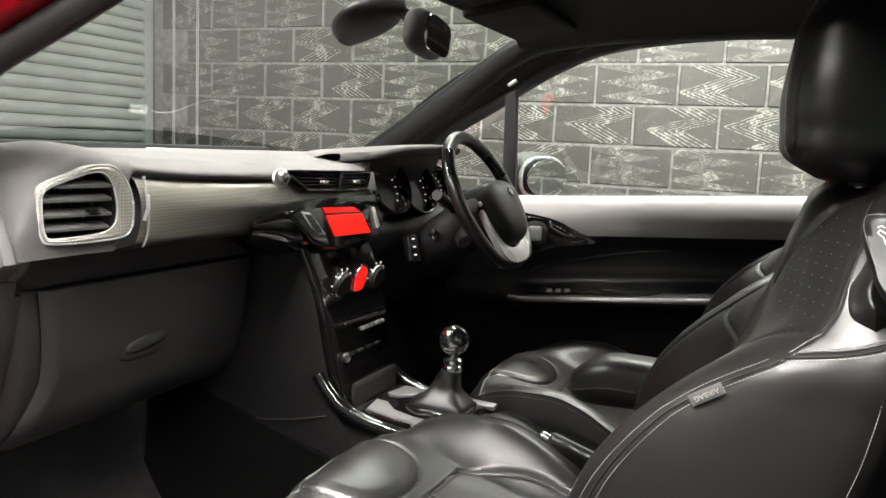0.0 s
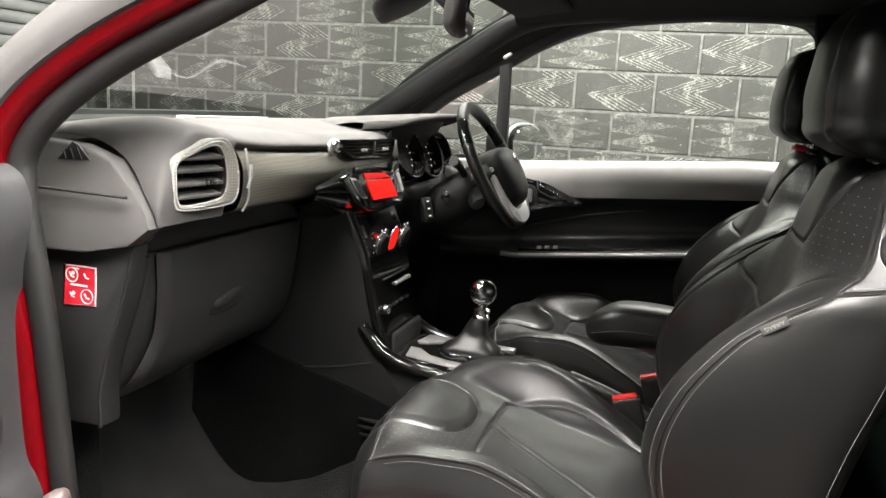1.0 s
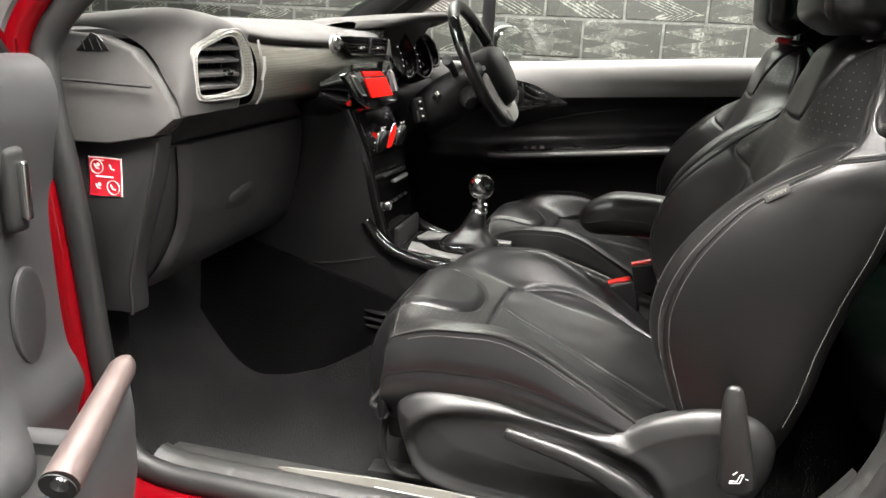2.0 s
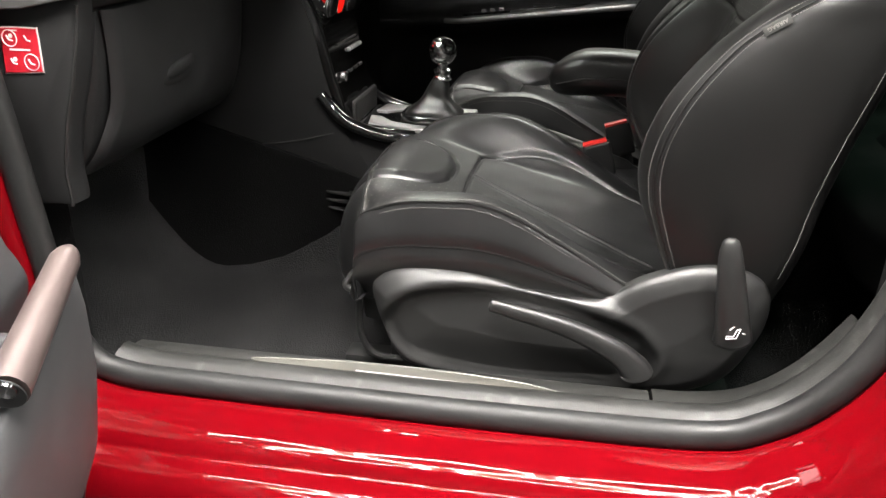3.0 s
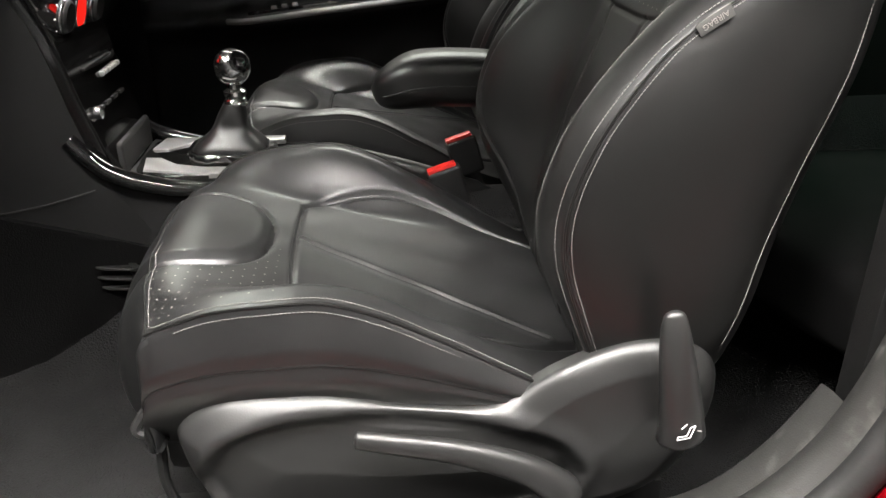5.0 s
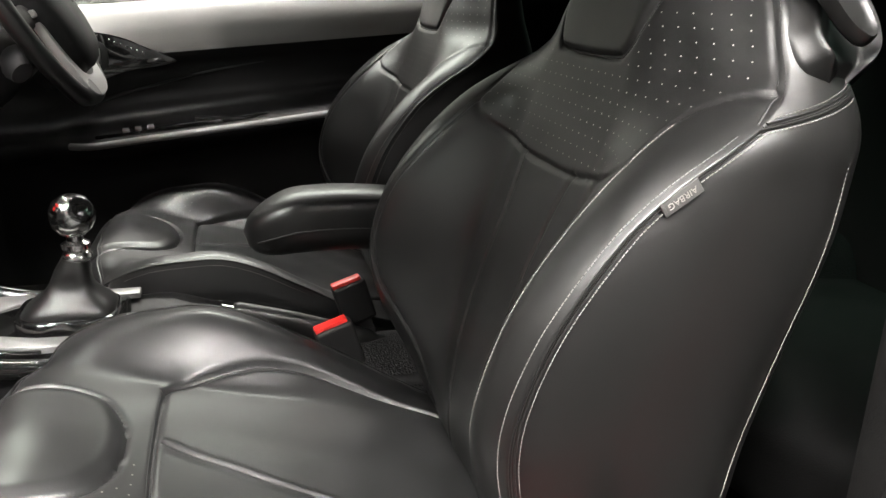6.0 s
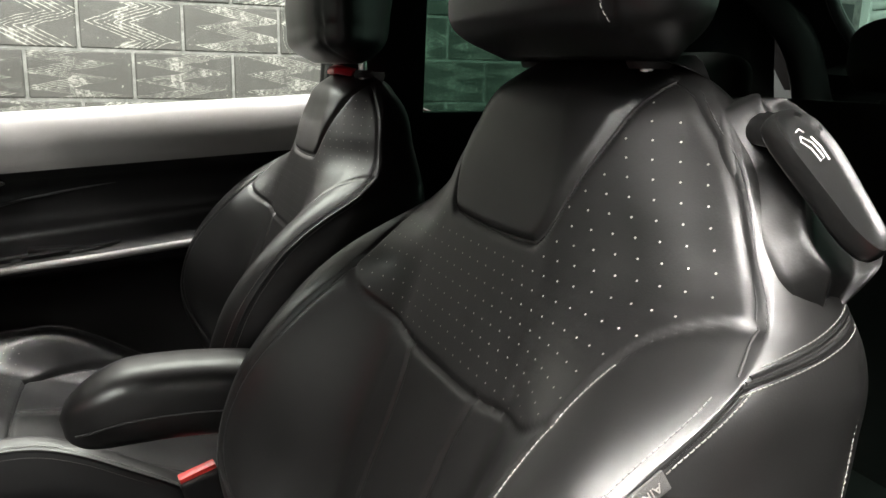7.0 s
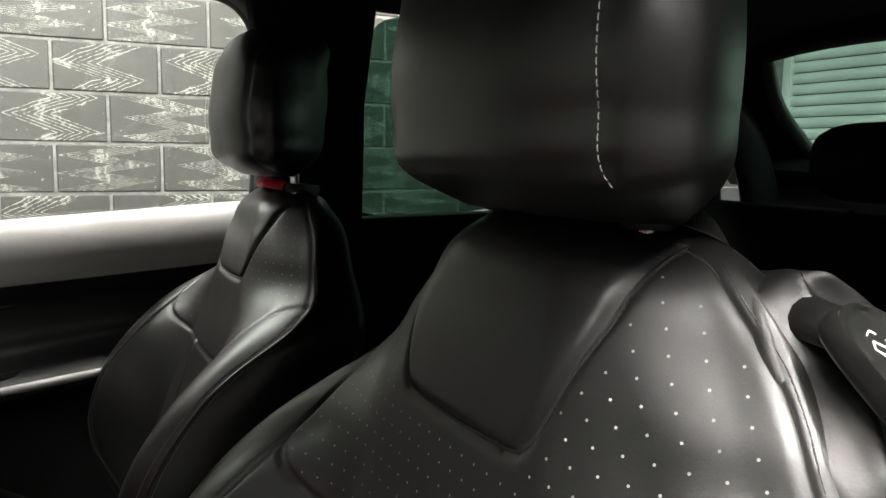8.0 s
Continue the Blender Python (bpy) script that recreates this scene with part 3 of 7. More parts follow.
SEC_REAR = spline([(0.022, -0.004), (0.010, -0.016), (0.006, -0.030), (0.009, -0.052), (0.020, -0.078), (0.034, -0.094), (0.050, -0.103), (0.070, -0.110), (0.100, -0.118), (0.150, -0.127), (0.25, -0.135), (0.40, -0.135), (0.65, -0.125), (0.95, -0.10)], 44)
SEC_POST = spline([(0.020, -0.002), (0.012, -0.010), (0.012, -0.017), (0.015, -0.023), (0.020, -0.027), (0.026, -0.029), (0.032, -0.030), (0.038, -0.030), (0.044, -0.029), (0.048, -0.027), (0.051, -0.024), (0.053, -0.019), (0.054, -0.012), (0.054, -0.004)], 44)
ky, kz = OPENING[:, 0], OPENING[:, 1]
w_sill = sstep(-0.36, -0.60, OUT[:, 1]) * (kz < 0.6)
w_rear = np.where((ky < -0.3), sstep(-0.35, -0.75, OUT[:, 0]), 0.0) * sstep(0.98, 0.88, kz)
for _ in range(6):
    w_sill = (np.roll(w_sill, 1) + w_sill + np.roll(w_sill, -1)) / 3
    w_rear = (np.roll(w_rear, 1) + w_rear + np.roll(w_rear, -1)) / 3
low_rear = (ky < -0.3) & (kz < 0.9)
w_rear = np.where(low_rear, np.maximum(w_rear, 1 - w_sill), w_rear)
w_post = np.clip(1 - w_sill - w_rear, 0, 1)
for side in (1, -1):
    rows = []
    for k in range(len(OPENING)):
        sec = (SEC_SILL * w_sill[k] + SEC_REAR * w_rear[k] + SEC_POST * w_post[k]) / (w_sill[k] + w_rear[k] + w_post[k])
        x0 = float(open_x(kz[k]))
        rows.append([(-side * (x0 + d), ky[k] + n * OUT[k, 0], kz[k] + n * OUT[k, 1]) for n, d in sec])
    part("side_frame", grid(rows, cu=True), RED_PAINT, body, "glossy red sill and pillars round the door opening", sharp=60)
    path = [(-side * float(open_x(z)), y, z) for y, z in OPENING]
    part("door_seal", tube(path, 0.0185, 12, closed=True, flat=0.85, up=(1, 0, 0)), RUBBER, body, "black rubber door seal", sharp=70)
    # dark lip inside the seal, along the sill and the rear post
    start = int(np.argmin(np.hypot(ky - 0.33, kz - 0.41)))
    count = (start - int(np.argmin(np.hypot(ky + 0.53, kz - 1.335)))) % len(OPENING)
    order = [(start - j) % len(OPENING) for j in range(count)]
    lip = [[(-side * (float(open_x(kz[k])) + q), ky[k] - p * OUT[k, 0], kz[k] - p * OUT[k, 1]) for q, p in ((0.006, 0.004), (0.022, 0.016), (0.034, 0.019), (0.05, 0.012), (0.07, -0.02))] for k in order]
    part("inner_lip", grid(lip), SILL_PLASTIC, body, "scuffed grey plastic sill lip", sharp=60)

# grey strip between the red post and the windscreen
for side in (1, -1):
    rows = []
    for k in range(len(OPENING)):
        if kz[k] > 0.93 and ky[k] > -0.05:
            x0 = float(open_x(kz[k]))
            rows.append([(-side * (x0 - 0.020 + q), ky[k] + n * OUT[k, 0], kz[k] + n * OUT[k, 1]) for q, n in ((-0.005, 0.033), (-0.016, 0.037), (-0.019, 0.050), (-0.014, 0.070), (0.002, 0.092), (0.035, 0.112))])
    part("pillar_trim", grid(rows), SOFT, body, "grey trim strip beside the windscreen")

# inner sill cover with its tread plate
S_IN = [(-0.604, 0.33), (-0.608, 0.392), (-0.620, 0.4035), (-0.648, 0.406), (-0.672, 0.4045), (-0.684, 0.398)]
for side in (1, -1):
    g = along(S_IN, np.linspace(0.335, -0.378, 12), n=24)
    part("sill_cover", ([(x * side, y, z) for x, y, z in g[0]], g[1]), SILL_PLASTIC, body, "scuffed grey plastic sill cover")
    rise = table([-0.66, -0.60, -0.56, -0.505, -0.43, -0.38], [0.25, 0.135, 0.075, 0.026, 0.005, 0.003])
    g = along(S_IN, np.linspace(-0.382, -0.60, 20), lambda y: (0.0, float(rise(y))), n=24)
    part("sill_cover", ([(x * side, y, z) for x, y, z in g[0]], g[1]), SILL_PLASTIC, body)
plate = spline([(0.155, -0.642), (0.10, -0.634), (0.02, -0.627), (-0.10, -0.627), (-0.22, -0.637), (-0.310, -0.667), (-0.20, -0.669), (0.0, -0.664), (0.10, -0.655)], 60, closed=True)
pl = part("tread_plate", slab([(y, -x) for y, x in plate][::-1], 0.003, lambda u, v, w: (-v, u, 0.4055 + w), 0.001), BRUSHED, body, "brushed metal tread plate")
part("tread_groove", tube([(-0.648 - 0.006 * k / 19, y, 0.4090) for k, y in enumerate(np.linspace(0.005, -0.208, 20))], 0.0016, 6), SATIN, pl)
part("tread_rim", tube([(x, y, 0.4086) for y, x in plate], 0.0007, 6, closed=True), BRUSHED, pl)
part("clip", rbox((-0.668, -0.386, 0.408), (0.014, 0.008, 0.008), 0.002), SILL_PLASTIC, body)


# floor pan with tunnel, carpeted
def floor_z(x, y):
    tun = np.exp(-(np.abs(x) / 0.135) ** 4) * (0.20 - 0.05 * sstep(0.30, 0.8, y))
    toe = 0.34 * sstep(0.40, 0.80, y)
    edge = 0.07 * sstep(0.55, 0.615, np.abs(x))
    rear = 0.12 * sstep(-0.70, -0.90, y)
    return 0.305 + np.maximum(tun, 0) + toe + edge + rear + 0.004 * np.sin(9 * x + 5 * y)


gx, gy = np.linspace(-0.62, 0.62, 90), np.linspace(0.90, -1.65, 120)
part("carpet", grid([[(x, y, float(floor_z(x, y))) for x in gx] for y in gy]), CARPET, body, "charcoal moulded floor carpet")
part("underbody", rbox((0, -0.35, 0.225), (1.24, 2.5, 0.02), 0.004), BLACK, body, "black underbody")
for side in (1, -1):
    part("footwell_side", grid([[(side * 0.60, y, z) for z in np.linspace(0.36, 0.98, 8)] for y in np.linspace(0.42 if side < 0 else 0.28, 0.92, 8)]), CARPET, body, "dark footwell side")
    # dark lining on the inside of the posts
    rows = []
    for k in range(len(OPENING)):
        if kz[k] > 0.98 and (ky[k] > -0.5 or kz[k] > 1.0):
            x0 = float(open_x(kz[k]))
            rows.append([(-side * (x0 + q), ky[k] + n * OUT[k, 0], kz[k] + n * OUT[k, 1]) for q, n in ((0.004, 0.0), (0.02, 0.02), (0.028, 0.05), (0.02, 0.075), (0.0, 0.085))])
    part("post_lining", grid(rows), LINER, body, "black post lining")
drawn[0] = CABIN

# firewall and bulkhead in front of the footwells
part("bulkhead", rbox((0, 1.0, 0.66), (1.40, 0.04, 0.80), 0.01), BLACK, body)

# roof, headlining and pillars
rx = np.linspace(-1, 1, 31)
ry = np.linspace(0.10, -1.72, 41)
half = table([-1.8, -1.2, -0.3, 0.1], [0.50, 0.555, 0.575, 0.56])
crown = table([-1.75, -1.3, -0.6, -0.1, 0.12], [1.372, 1.415, 1.435, 1.425, 1.402])


def roof(lift):
    return [[(u * float(half(y)), y - 0.0 * u, float(crown(y)) - 0.030 * u * u - 0.03 * abs(u) ** 8 + lift) for u in rx] for y in ry]


part("headlining", grid(roof(0.0)), LINER, body, "black fabric headlining")
part("roof_skin", grid([[(x * 1.06, y, z) for x, y, z in r] for r in roof(0.035)]), RED_PAINT, body, "red painted roof panel")
rail = spline([(0.700, 0.66, 1.015), (0.672, 0.47, 1.130), (0.640, 0.28, 1.250), (0.605, 0.10, 1.352), (0.585, -0.08, 1.386), (0.580, -0.35, 1.396), (0.575, -0.70, 1.394), (0.565, -1.1, 1.385), (0.545, -1.5, 1.345), (0.53, -1.78, 1.18), (0.55, -1.9, 1.0)], 70)
rad = table(np.linspace(0, 1, 8), [0.040, 0.036, 0.034, 0.036, 0.034, 0.034, 0.038, 0.05])
for side in (1, -1):
    part("pillar_lining", tube([(side * x, y, z) for x, y, z in rail], [float(rad(k / 69)) for k in range(70)], 14, flat=0.62, up=(side * 1.0, 0.0, 0.6)), SOFT_DARK, body, "dark front pillar and roof rail lining")
    # centre pillar and rear side lining
    outline = [(-0.69, 0.40), (-0.70, 0.95), (-0.695, 1.20), (-0.665, 1.385), (-0.90, 1.395), (-0.885, 1.20), (-0.90, 0.985), (-1.20, 0.99), (-1.42, 1.06), (-1.45, 1.30), (-1.36, 1.39), (-1.72, 1.39), (-1.85, 1.0), (-1.85, 0.25), (-0.75, 0.25)]
    part("side_lining", slab(outline if side > 0 else outline[::-1], 0.035, lambda u, v, w: (side * (0.665 - 0.085 * float(sstep(0.9, 1.4, v)) - w), u, v), 0.006), LINER_SHADED, body, "rear side lining, darkened for the shade behind the seats")
    q = spline([(-0.905, 0.995), (-0.892, 1.2), (-0.905, 1.33), (-1.0, 1.362), (-1.25, 1.362), (-1.41, 1.30), (-1.39, 1.08), (-1.2, 0.995)], 40, closed=True)
    part("quarter_window", slab(q, 0.004, lambda u, v, w: (side * (0.676 - 0.085 * float(sstep(0.9, 1.4, v)) - w), u, v)), GREEN_GLASS, body, "green tinted rear quarter glass")
part("clip_light", rbox((0.597, 0.128, 1.262), (0.012, 0.028, 0.010), 0.004, rot=Euler((radians(-32), 0, 0)).to_matrix()), SATIN, body)

# tailgate with its window
rows = []
for v in np.linspace(0, 1, 9):
    hw = 0.455 + 0.03 * math.sin(math.pi * v) - 0.035 * v
    rows.append([(u * hw, -1.94 + 0.20 * v - 0.04 * (1 - u * u), 1.115 + 0.01 * u * u + 0.225 * v - 0.03 * v * u ** 4) for u in np.linspace(-1, 1, 15)])
part("rear_window", grid(rows), GREEN_GLASS, body, "green tinted rear window")
ring = [rows[0][k] for k in range(15)] + [rows[r][14] for r in range(1, 9)] + [rows[8][k] for k in range(13, -1, -1)] + [rows[r][0] for r in range(7, 0, -1)]
part("tailgate_frame", tube(ring, 0.016, 10, closed=True, flat=0.8), SOFT_DARK, body)
outer = [(x * 1.46, y + 0.02, 1.235 + (z - 1.235) * 1.75) for x, y, z in ring]
part("tailgate_surround", grid([ring, [((x + a) / 2, (y + b) / 2 + 0.03, (z + c) / 2) for (x, y, z), (a, b, c) in zip(ring, outer)], outer], cv=True), LINER_SHADED, body, "tailgate lining round the rear window, darkened for shade")
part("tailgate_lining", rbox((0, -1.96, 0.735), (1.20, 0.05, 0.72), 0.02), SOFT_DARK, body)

# windscreen
rows = []
for v in np.linspace(0, 1, 15):
    rows.append([(u * (0.70 - 0.105 * v), (0.66 + 0.24 * (1 - u * u)) * (1 - v) + (0.085 + 0.10 * (1 - u * u)) * v, 1.020 + 0.02 * (1 - u * u) + (0.372 + 0.01 * (1 - u * u)) * v) for u in np.linspace(-1, 1, 25)])
ws = part("windscreen", grid(rows), SCREEN_GLASS, body, "clear curved windscreen")
ws.visible_shadow = False
part("header_rail", tube([(x, y - 0.012, z + 0.004) for x, y, z in rows[-1]], 0.026, 8, flat=0.7), LINER, body)
part("cowl", tube([(x, y + 0.03, z - 0.02) for x, y, z in rows[0]], 0.03, 8), BLACK, body)

# bonnet edge, just enough to close the view below the windscreen
rows = []
for v in np.linspace(0, 1, 10):
    rows.append([(u * (0.72 - 0.05 * v), 0.72 + 0.24 * (1 - u * u) + 0.85 * v, 1.015 - 0.04 * u * u - 0.20 * v ** 2) for u in np.linspace(-1, 1, 15)])
part("bonnet", grid(rows), RED_PAINT, body, "red painted bonnet")
for side in (1, -1):
    g = along([(-0.755, 0.95), (-0.80, 0.88), (-0.835, 0.74), (-0.84, 0.50), (-0.825, 0.30), (-0.80, 0.16)], np.linspace(0.56, 1.75, 8), n=20)
    part("front_wing", ([(x * side, y, z) for x, y, z in g[0]], g[1]), RED_PAINT, body, "red painted front wing")


drawn[0] = None


def wheel_part(x, y):
    m = Matrix.Translation((x, y, 0.305)) @ Matrix.Rotation(math.pi / 2, 4, "Y")
    ty = part("wheel", lathe([(0.20, -0.095), (0.27, -0.10), (0.298, -0.085), (0.305, -0.05), (0.305, 0.05), (0.298, 0.085), (0.27, 0.10), (0.20, 0.095)], 40, m), TYRE, body, "black road tyre")
    part("rim", lathe([(0.04, -0.07), (0.18, -0.075), (0.205, -0.09), (0.205, 0.09), (0.18, 0.075), (0.04, 0.07)], 32, m), SATIN, ty)


for wx in (-0.73, 0.73):
    for wy in (1.35, -1.12):
        wheel_part(wx, wy)

drawn[0] = CABIN
# ---------------------------------------------------------------- driver's door, closed
ddoor = thing("driver_door", (0.66, -0.25, 0.33), "closed driver's door, top rail pale for light, padded lining dark for shade", "car door")
ys = np.linspace(0.40, -0.70, 60)
belt = table([-0.72, -0.3, 0.12, 0.45], [1.000, 0.972, 0.945, 0.935])


arm_z = table([-0.72, -0.60, -0.448, -0.284, -0.082, 0.09, 0.42], [0.775, 0.765, 0.750, 0.732, 0.711, 0.693, 0.680])


def card(y):
    b, a = float(belt(y)), float(arm_z(y))
    f = float(sstep(0.42, 0.10, y))
    arm = 0.055 * float(sstep(0.17, 0.05, y)) + 0.01
    return spline([(0.735, b + 0.010), (0.715, b + 0.018), (0.690, b + 0.015), (0.668, b + 0.002), (0.652, b - 0.020), (0.645, b - 0.048), (0.650, b - 0.085), (0.686, b - 0.118), (0.696, b - 0.16), (0.694, (b - 0.16 + a + 0.033) / 2), (0.690, a + 0.033),
                   (0.680 - arm * 0.5, a + 0.018), (0.668 - arm, a + 0.010), (0.656 - arm, a), (0.660 - arm, a - 0.019), (0.688, a - 0.06), (0.694, b - 0.42), (0.686, b - 0.52), (0.672, 0.36)], 70)


rows = [[(x, y, z) for x, z in card(y)] for y in ys]
top_rows = [r[:24] for r in rows]
mid_rows = [r[23:] for r in rows]
# one padded surface split in two: pale where lit, near black where shaded
part("top_rail", grid(top_rows), LIT_RAIL, ddoor, "soft top rail, pale for the light from the window")
part("door_card", grid(mid_rows), SOFT_DARK, ddoor, "moulded lining, near black for the shade under the rail")
# silver strip drawn wide so that it carries the armrest's soft highlight
part("armrest_edge", tube([(0.6535 - 0.065 * float(sstep(0.17, 0.05, y)), y, float(arm_z(y)) - 0.001) for y in np.linspace(0.11, -0.62, 40)], 0.0075, 10), BLADE, ddoor, "silver edge strip, widened for its highlight")
crease_p = spline([(0.690, 0.072, 0.752), (0.6905, 0.060, 0.767), (0.6915, 0.017, 0.783), (0.692, -0.074, 0.806), (0.692, -0.143, 0.823), (0.692, -0.241, 0.841), (0.692, -0.337, 0.855)], 40)
# paler tapering tube puts the crease's fading highlight into colour
part("crease", tube([(x - 0.0025, y, z) for x, y, z in crease_p], [0.0042 - 0.0030 * k / 39 for k in range(40)], 8), GREY_DOOR, ddoor, "crease in the lining, its highlight drawn as a paler tapering line")
sw = part("switch_panel", slab(spline([(0.06, -0.02), (0.0, -0.03), (-0.25, -0.028), (-0.30, 0.0), (-0.25, 0.02), (0.0, 0.022)], 40, closed=True), 0.006, lambda u, v, w: (0.632 + v, u, float(arm_z(u)) + 0.0105 + w), 0.002), GLOSS, ddoor, "piano black window switch panel")
for k, y in enumerate((0.0, -0.025, -0.05)):
    part("window_switch", rbox((0.628, y, float(arm_z(y)) + 0.019), (0.016, 0.014, 0.008), 0.003), SATIN, sw)
part("pull_slot", rbox((0.640, -0.19, float(arm_z(-0.19)) + 0.0165), (0.022, 0.10, 0.006), 0.002), BLACK, sw)
pod = part("handle_pod", slab(spline([(0.165, 0.928), (0.09, 0.922), (0.0, 0.908), (-0.056, 0.885), (-0.115, 0.856), (-0.02, 0.838), (0.10, 0.805), (0.165, 0.82)], 48, closed=True), 0.006, lambda u, v, w: (0.647 - w, u, v), 0.003), GLOSS, ddoor, "piano black handle pod")
part("handle_recess", shell(0.004, 0.034, 0.034, Matrix.Translation((0.6405, 0.052, 0.868)), 24, 3), BLACK, pod)
part("door_handle", rbox((0.634, 0.052, 0.868), (0.012, 0.038, 0.040), 0.009, 3), SATIN, pod, "satin silver door handle")
part("trim_line", tube([(0.6395, 0.088, 0.9125), (0.6395, 0.060, 0.9115), (0.6395, 0.033, 0.909)], 0.0016, 6), CHROME, pod)
for k in range(7):
    f = k / 6
    part("trim_bead", lathe([(0.0, -0.0022), (0.0022, -0.001), (0.0024, 0.0005), (0.0, 0.002)], 10, Matrix.Translation((0.640, 0.012 - 0.062 * f, 0.9005 - 0.027 * f)) @ Matrix.Rotation(-math.pi / 2, 4, "Y")), CHROME, pod)
part("mirror_sail", slab([(0.42, 0.955), (0.13, 0.965), (0.120, 1.245), (0.152, 1.235), (0.168, 0.985)], 0.02, lambda u, v, w: (0.69 - 0.085 * float(sstep(0.95, 1.4, v)) - w, u, v), 0.003), BLACK, ddoor)
win = spline([(0.135, 0.955), (0.132, 1.20), (0.03, 1.285), (-0.137, 1.345), (-0.35, 1.372), (-0.55, 1.376), (-0.68, 1.36), (-0.715, 1.28), (-0.72, 1.0), (-0.3, 0.965)], 60, closed=True)
glass = part("window_pane", slab(win, 0.004, lambda u, v, w: (0.712 - 0.10 * float(sstep(0.95, 1.4, v)) - w, u, v)), GLASS, ddoor, "clear side window glass")
glass.visible_shadow = False
fixed = part("fixed_pane", slab([(0.46, 0.955), (0.16, 0.975), (0.155, 1.20)], 0.004, lambda u, v, w: (0.712 - 0.10 * float(sstep(0.95, 1.4, v)) - w, u, v)), GLASS, ddoor)
fixed.visible_shadow = False
part("outer_skin", along([(0.745, 0.94), (0.79, 0.88), (0.83, 0.74), (0.838, 0.5), (0.825, 0.32)], np.linspace(0.52, -0.72, 10), n=20), RED_PAINT, ddoor, "red painted outer skin")

# driver's wing mirror
wm = thing("wing_mirror", (0.93, 0.20, 0.90), "black and chrome driver's wing mirror outside the window", "wing mirror")
m0 = Matrix.Translation((0.972, 0.175, 1.005)) @ Matrix.Rotation(radians(-13), 4, "Z")


part("mirror_shell", shell(0.150, 0.060, 0.080, m0 @ Matrix.Translation((0.012, 0.012, 0))), BLACK, wm, "gloss black housing")
part("mirror_rim", tube([tuple(m0 @ Vector((0.132 * math.copysign(abs(math.cos(b)) ** 0.8, math.cos(b)), -0.035, 0.062 * math.copysign(abs(math.sin(b)) ** 0.8, math.sin(b))))) for b in np.linspace(0, 2 * math.pi, 36, endpoint=False)], 0.006, 8, closed=True), SATIN, wm)
part("mirror_glass", lathe([(0.0, 0.0), (0.120, 0.0), (0.120, 0.004), (0.0, 0.004)], 36, m0 @ Matrix.Translation((0, -0.050, 0)) @ Matrix.Rotation(math.pi / 2, 4, "X") @ Matrix.Diagonal((1, 0.48, 1, 1))), MIRROR, wm)
part("mirror_arm", tube([(0.74, 0.24, 0.955), (0.82, 0.235, 0.952), (0.90, 0.215, 0.960)], [0.022, 0.02, 0.024], 10, flat=0.6), GLOSS, wm)

# ---------------------------------------------------------------- passenger door, wide open
drawn[0] = None
HINGE = Matrix.Translation((-0.738, 0.425, 0)) @ Matrix.Rotation(radians(-78), 4, "Z")
pdoor = thing("passenger_door", (-0.738, 0.425, 0.40), "open passenger door with mid grey lining and red edge", "car door")


def D(x, y, z):
    """Door axes: x out from its inner face (into the car), y back along the door, z up."""
    return tuple(HINGE @ Vector((x, -y, z)))


dy = np.linspace(-0.020, 1.02, 46)
pbelt = table([0, 0.5, 1.05], [0.965, 0.975, 1.0])


def pcard(y):
    b = float(pbelt(y))
    arm = 0.065 * float(sstep(0.12, 0.26, y))
    low = 0.04 * float(sstep(0.05, 0.16, y))
    return spline([(-0.06, b + 0.005), (-0.02, b + 0.018), (0.012, b + 0.004), (0.022, b - 0.05), (0.012, b - 0.11), (0.002, b - 0.17), (0.004, b - 0.26), (0.010 + arm * 0.5, b - 0.35), (0.022 + arm, b - 0.385),
                   (0.028 + arm, b - 0.42), (0.015 + arm * 0.8, b - 0.47), (0.010 + low, b - 0.54), (0.012 + low * 1.2, b - 0.61), (-0.01, 0.40)], 56)


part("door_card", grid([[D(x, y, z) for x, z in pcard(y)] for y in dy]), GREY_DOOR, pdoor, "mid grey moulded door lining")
front_edge = [[D(x, -0.020, z) for x, z in pcard(-0.02)], [D(-0.05, -0.018, z) for x, z in pcard(-0.02)]]
part("edge_cap", grid(front_edge), GREY_DOOR, pdoor)
part("outer_skin", grid([[D(-0.07 - 0.06 * math.sin(math.pi * min(max((z - 0.3) / 0.75, 0), 1)), y, z) for z in np.linspace(0.33, 1.0, 14)] for y in np.linspace(-0.01, 1.06, 14)]), RED_PAINT, pdoor, "red painted outer skin")
part("front_flange", grid([[D(-0.07 - 0.06 * math.sin(math.pi * min(max((z - 0.3) / 0.75, 0), 1)), -0.01, z), D(-0.02, -0.004, z), D(-0.015, 0.012, z)] for z in np.linspace(0.33, 1.0, 14)]), RED_PAINT, pdoor, "red painted door edge")
frame_path = spline([(-0.05, -0.03, 0.96), (-0.05, 0.03, 1.02), (-0.04, 0.16, 1.14), (-0.02, 0.40, 1.29), (0.0, 0.60, 1.35), (0.01, 0.85, 1.375), (0.01, 1.02, 1.36), (-0.03, 1.08, 1.2), (-0.05, 1.07, 1.0)], 50)
part("window_frame", tube([D(*p) for p in frame_path], 0.020, 10, flat=0.8), RED_PAINT, pdoor, "red painted window frame")
part("frame_seal", tube([D(x + 0.018, y + 0.012, z - 0.012) for x, y, z in frame_path], 0.011, 8), RUBBER, pdoor)
pg = part("window_pane", grid([[D(-0.045 + 0.03 * v, 0.04 + 0.16 * v * 1.0 + (1.02 - 0.16 * v) * u, 0.98 + 0.34 * v * (0.35 + 0.65 * min(1, u * 2.2))) for u in np.linspace(0, 1, 10)] for v in np.linspace(0, 1, 8)]), GLASS, pdoor)
pg.visible_shadow = False
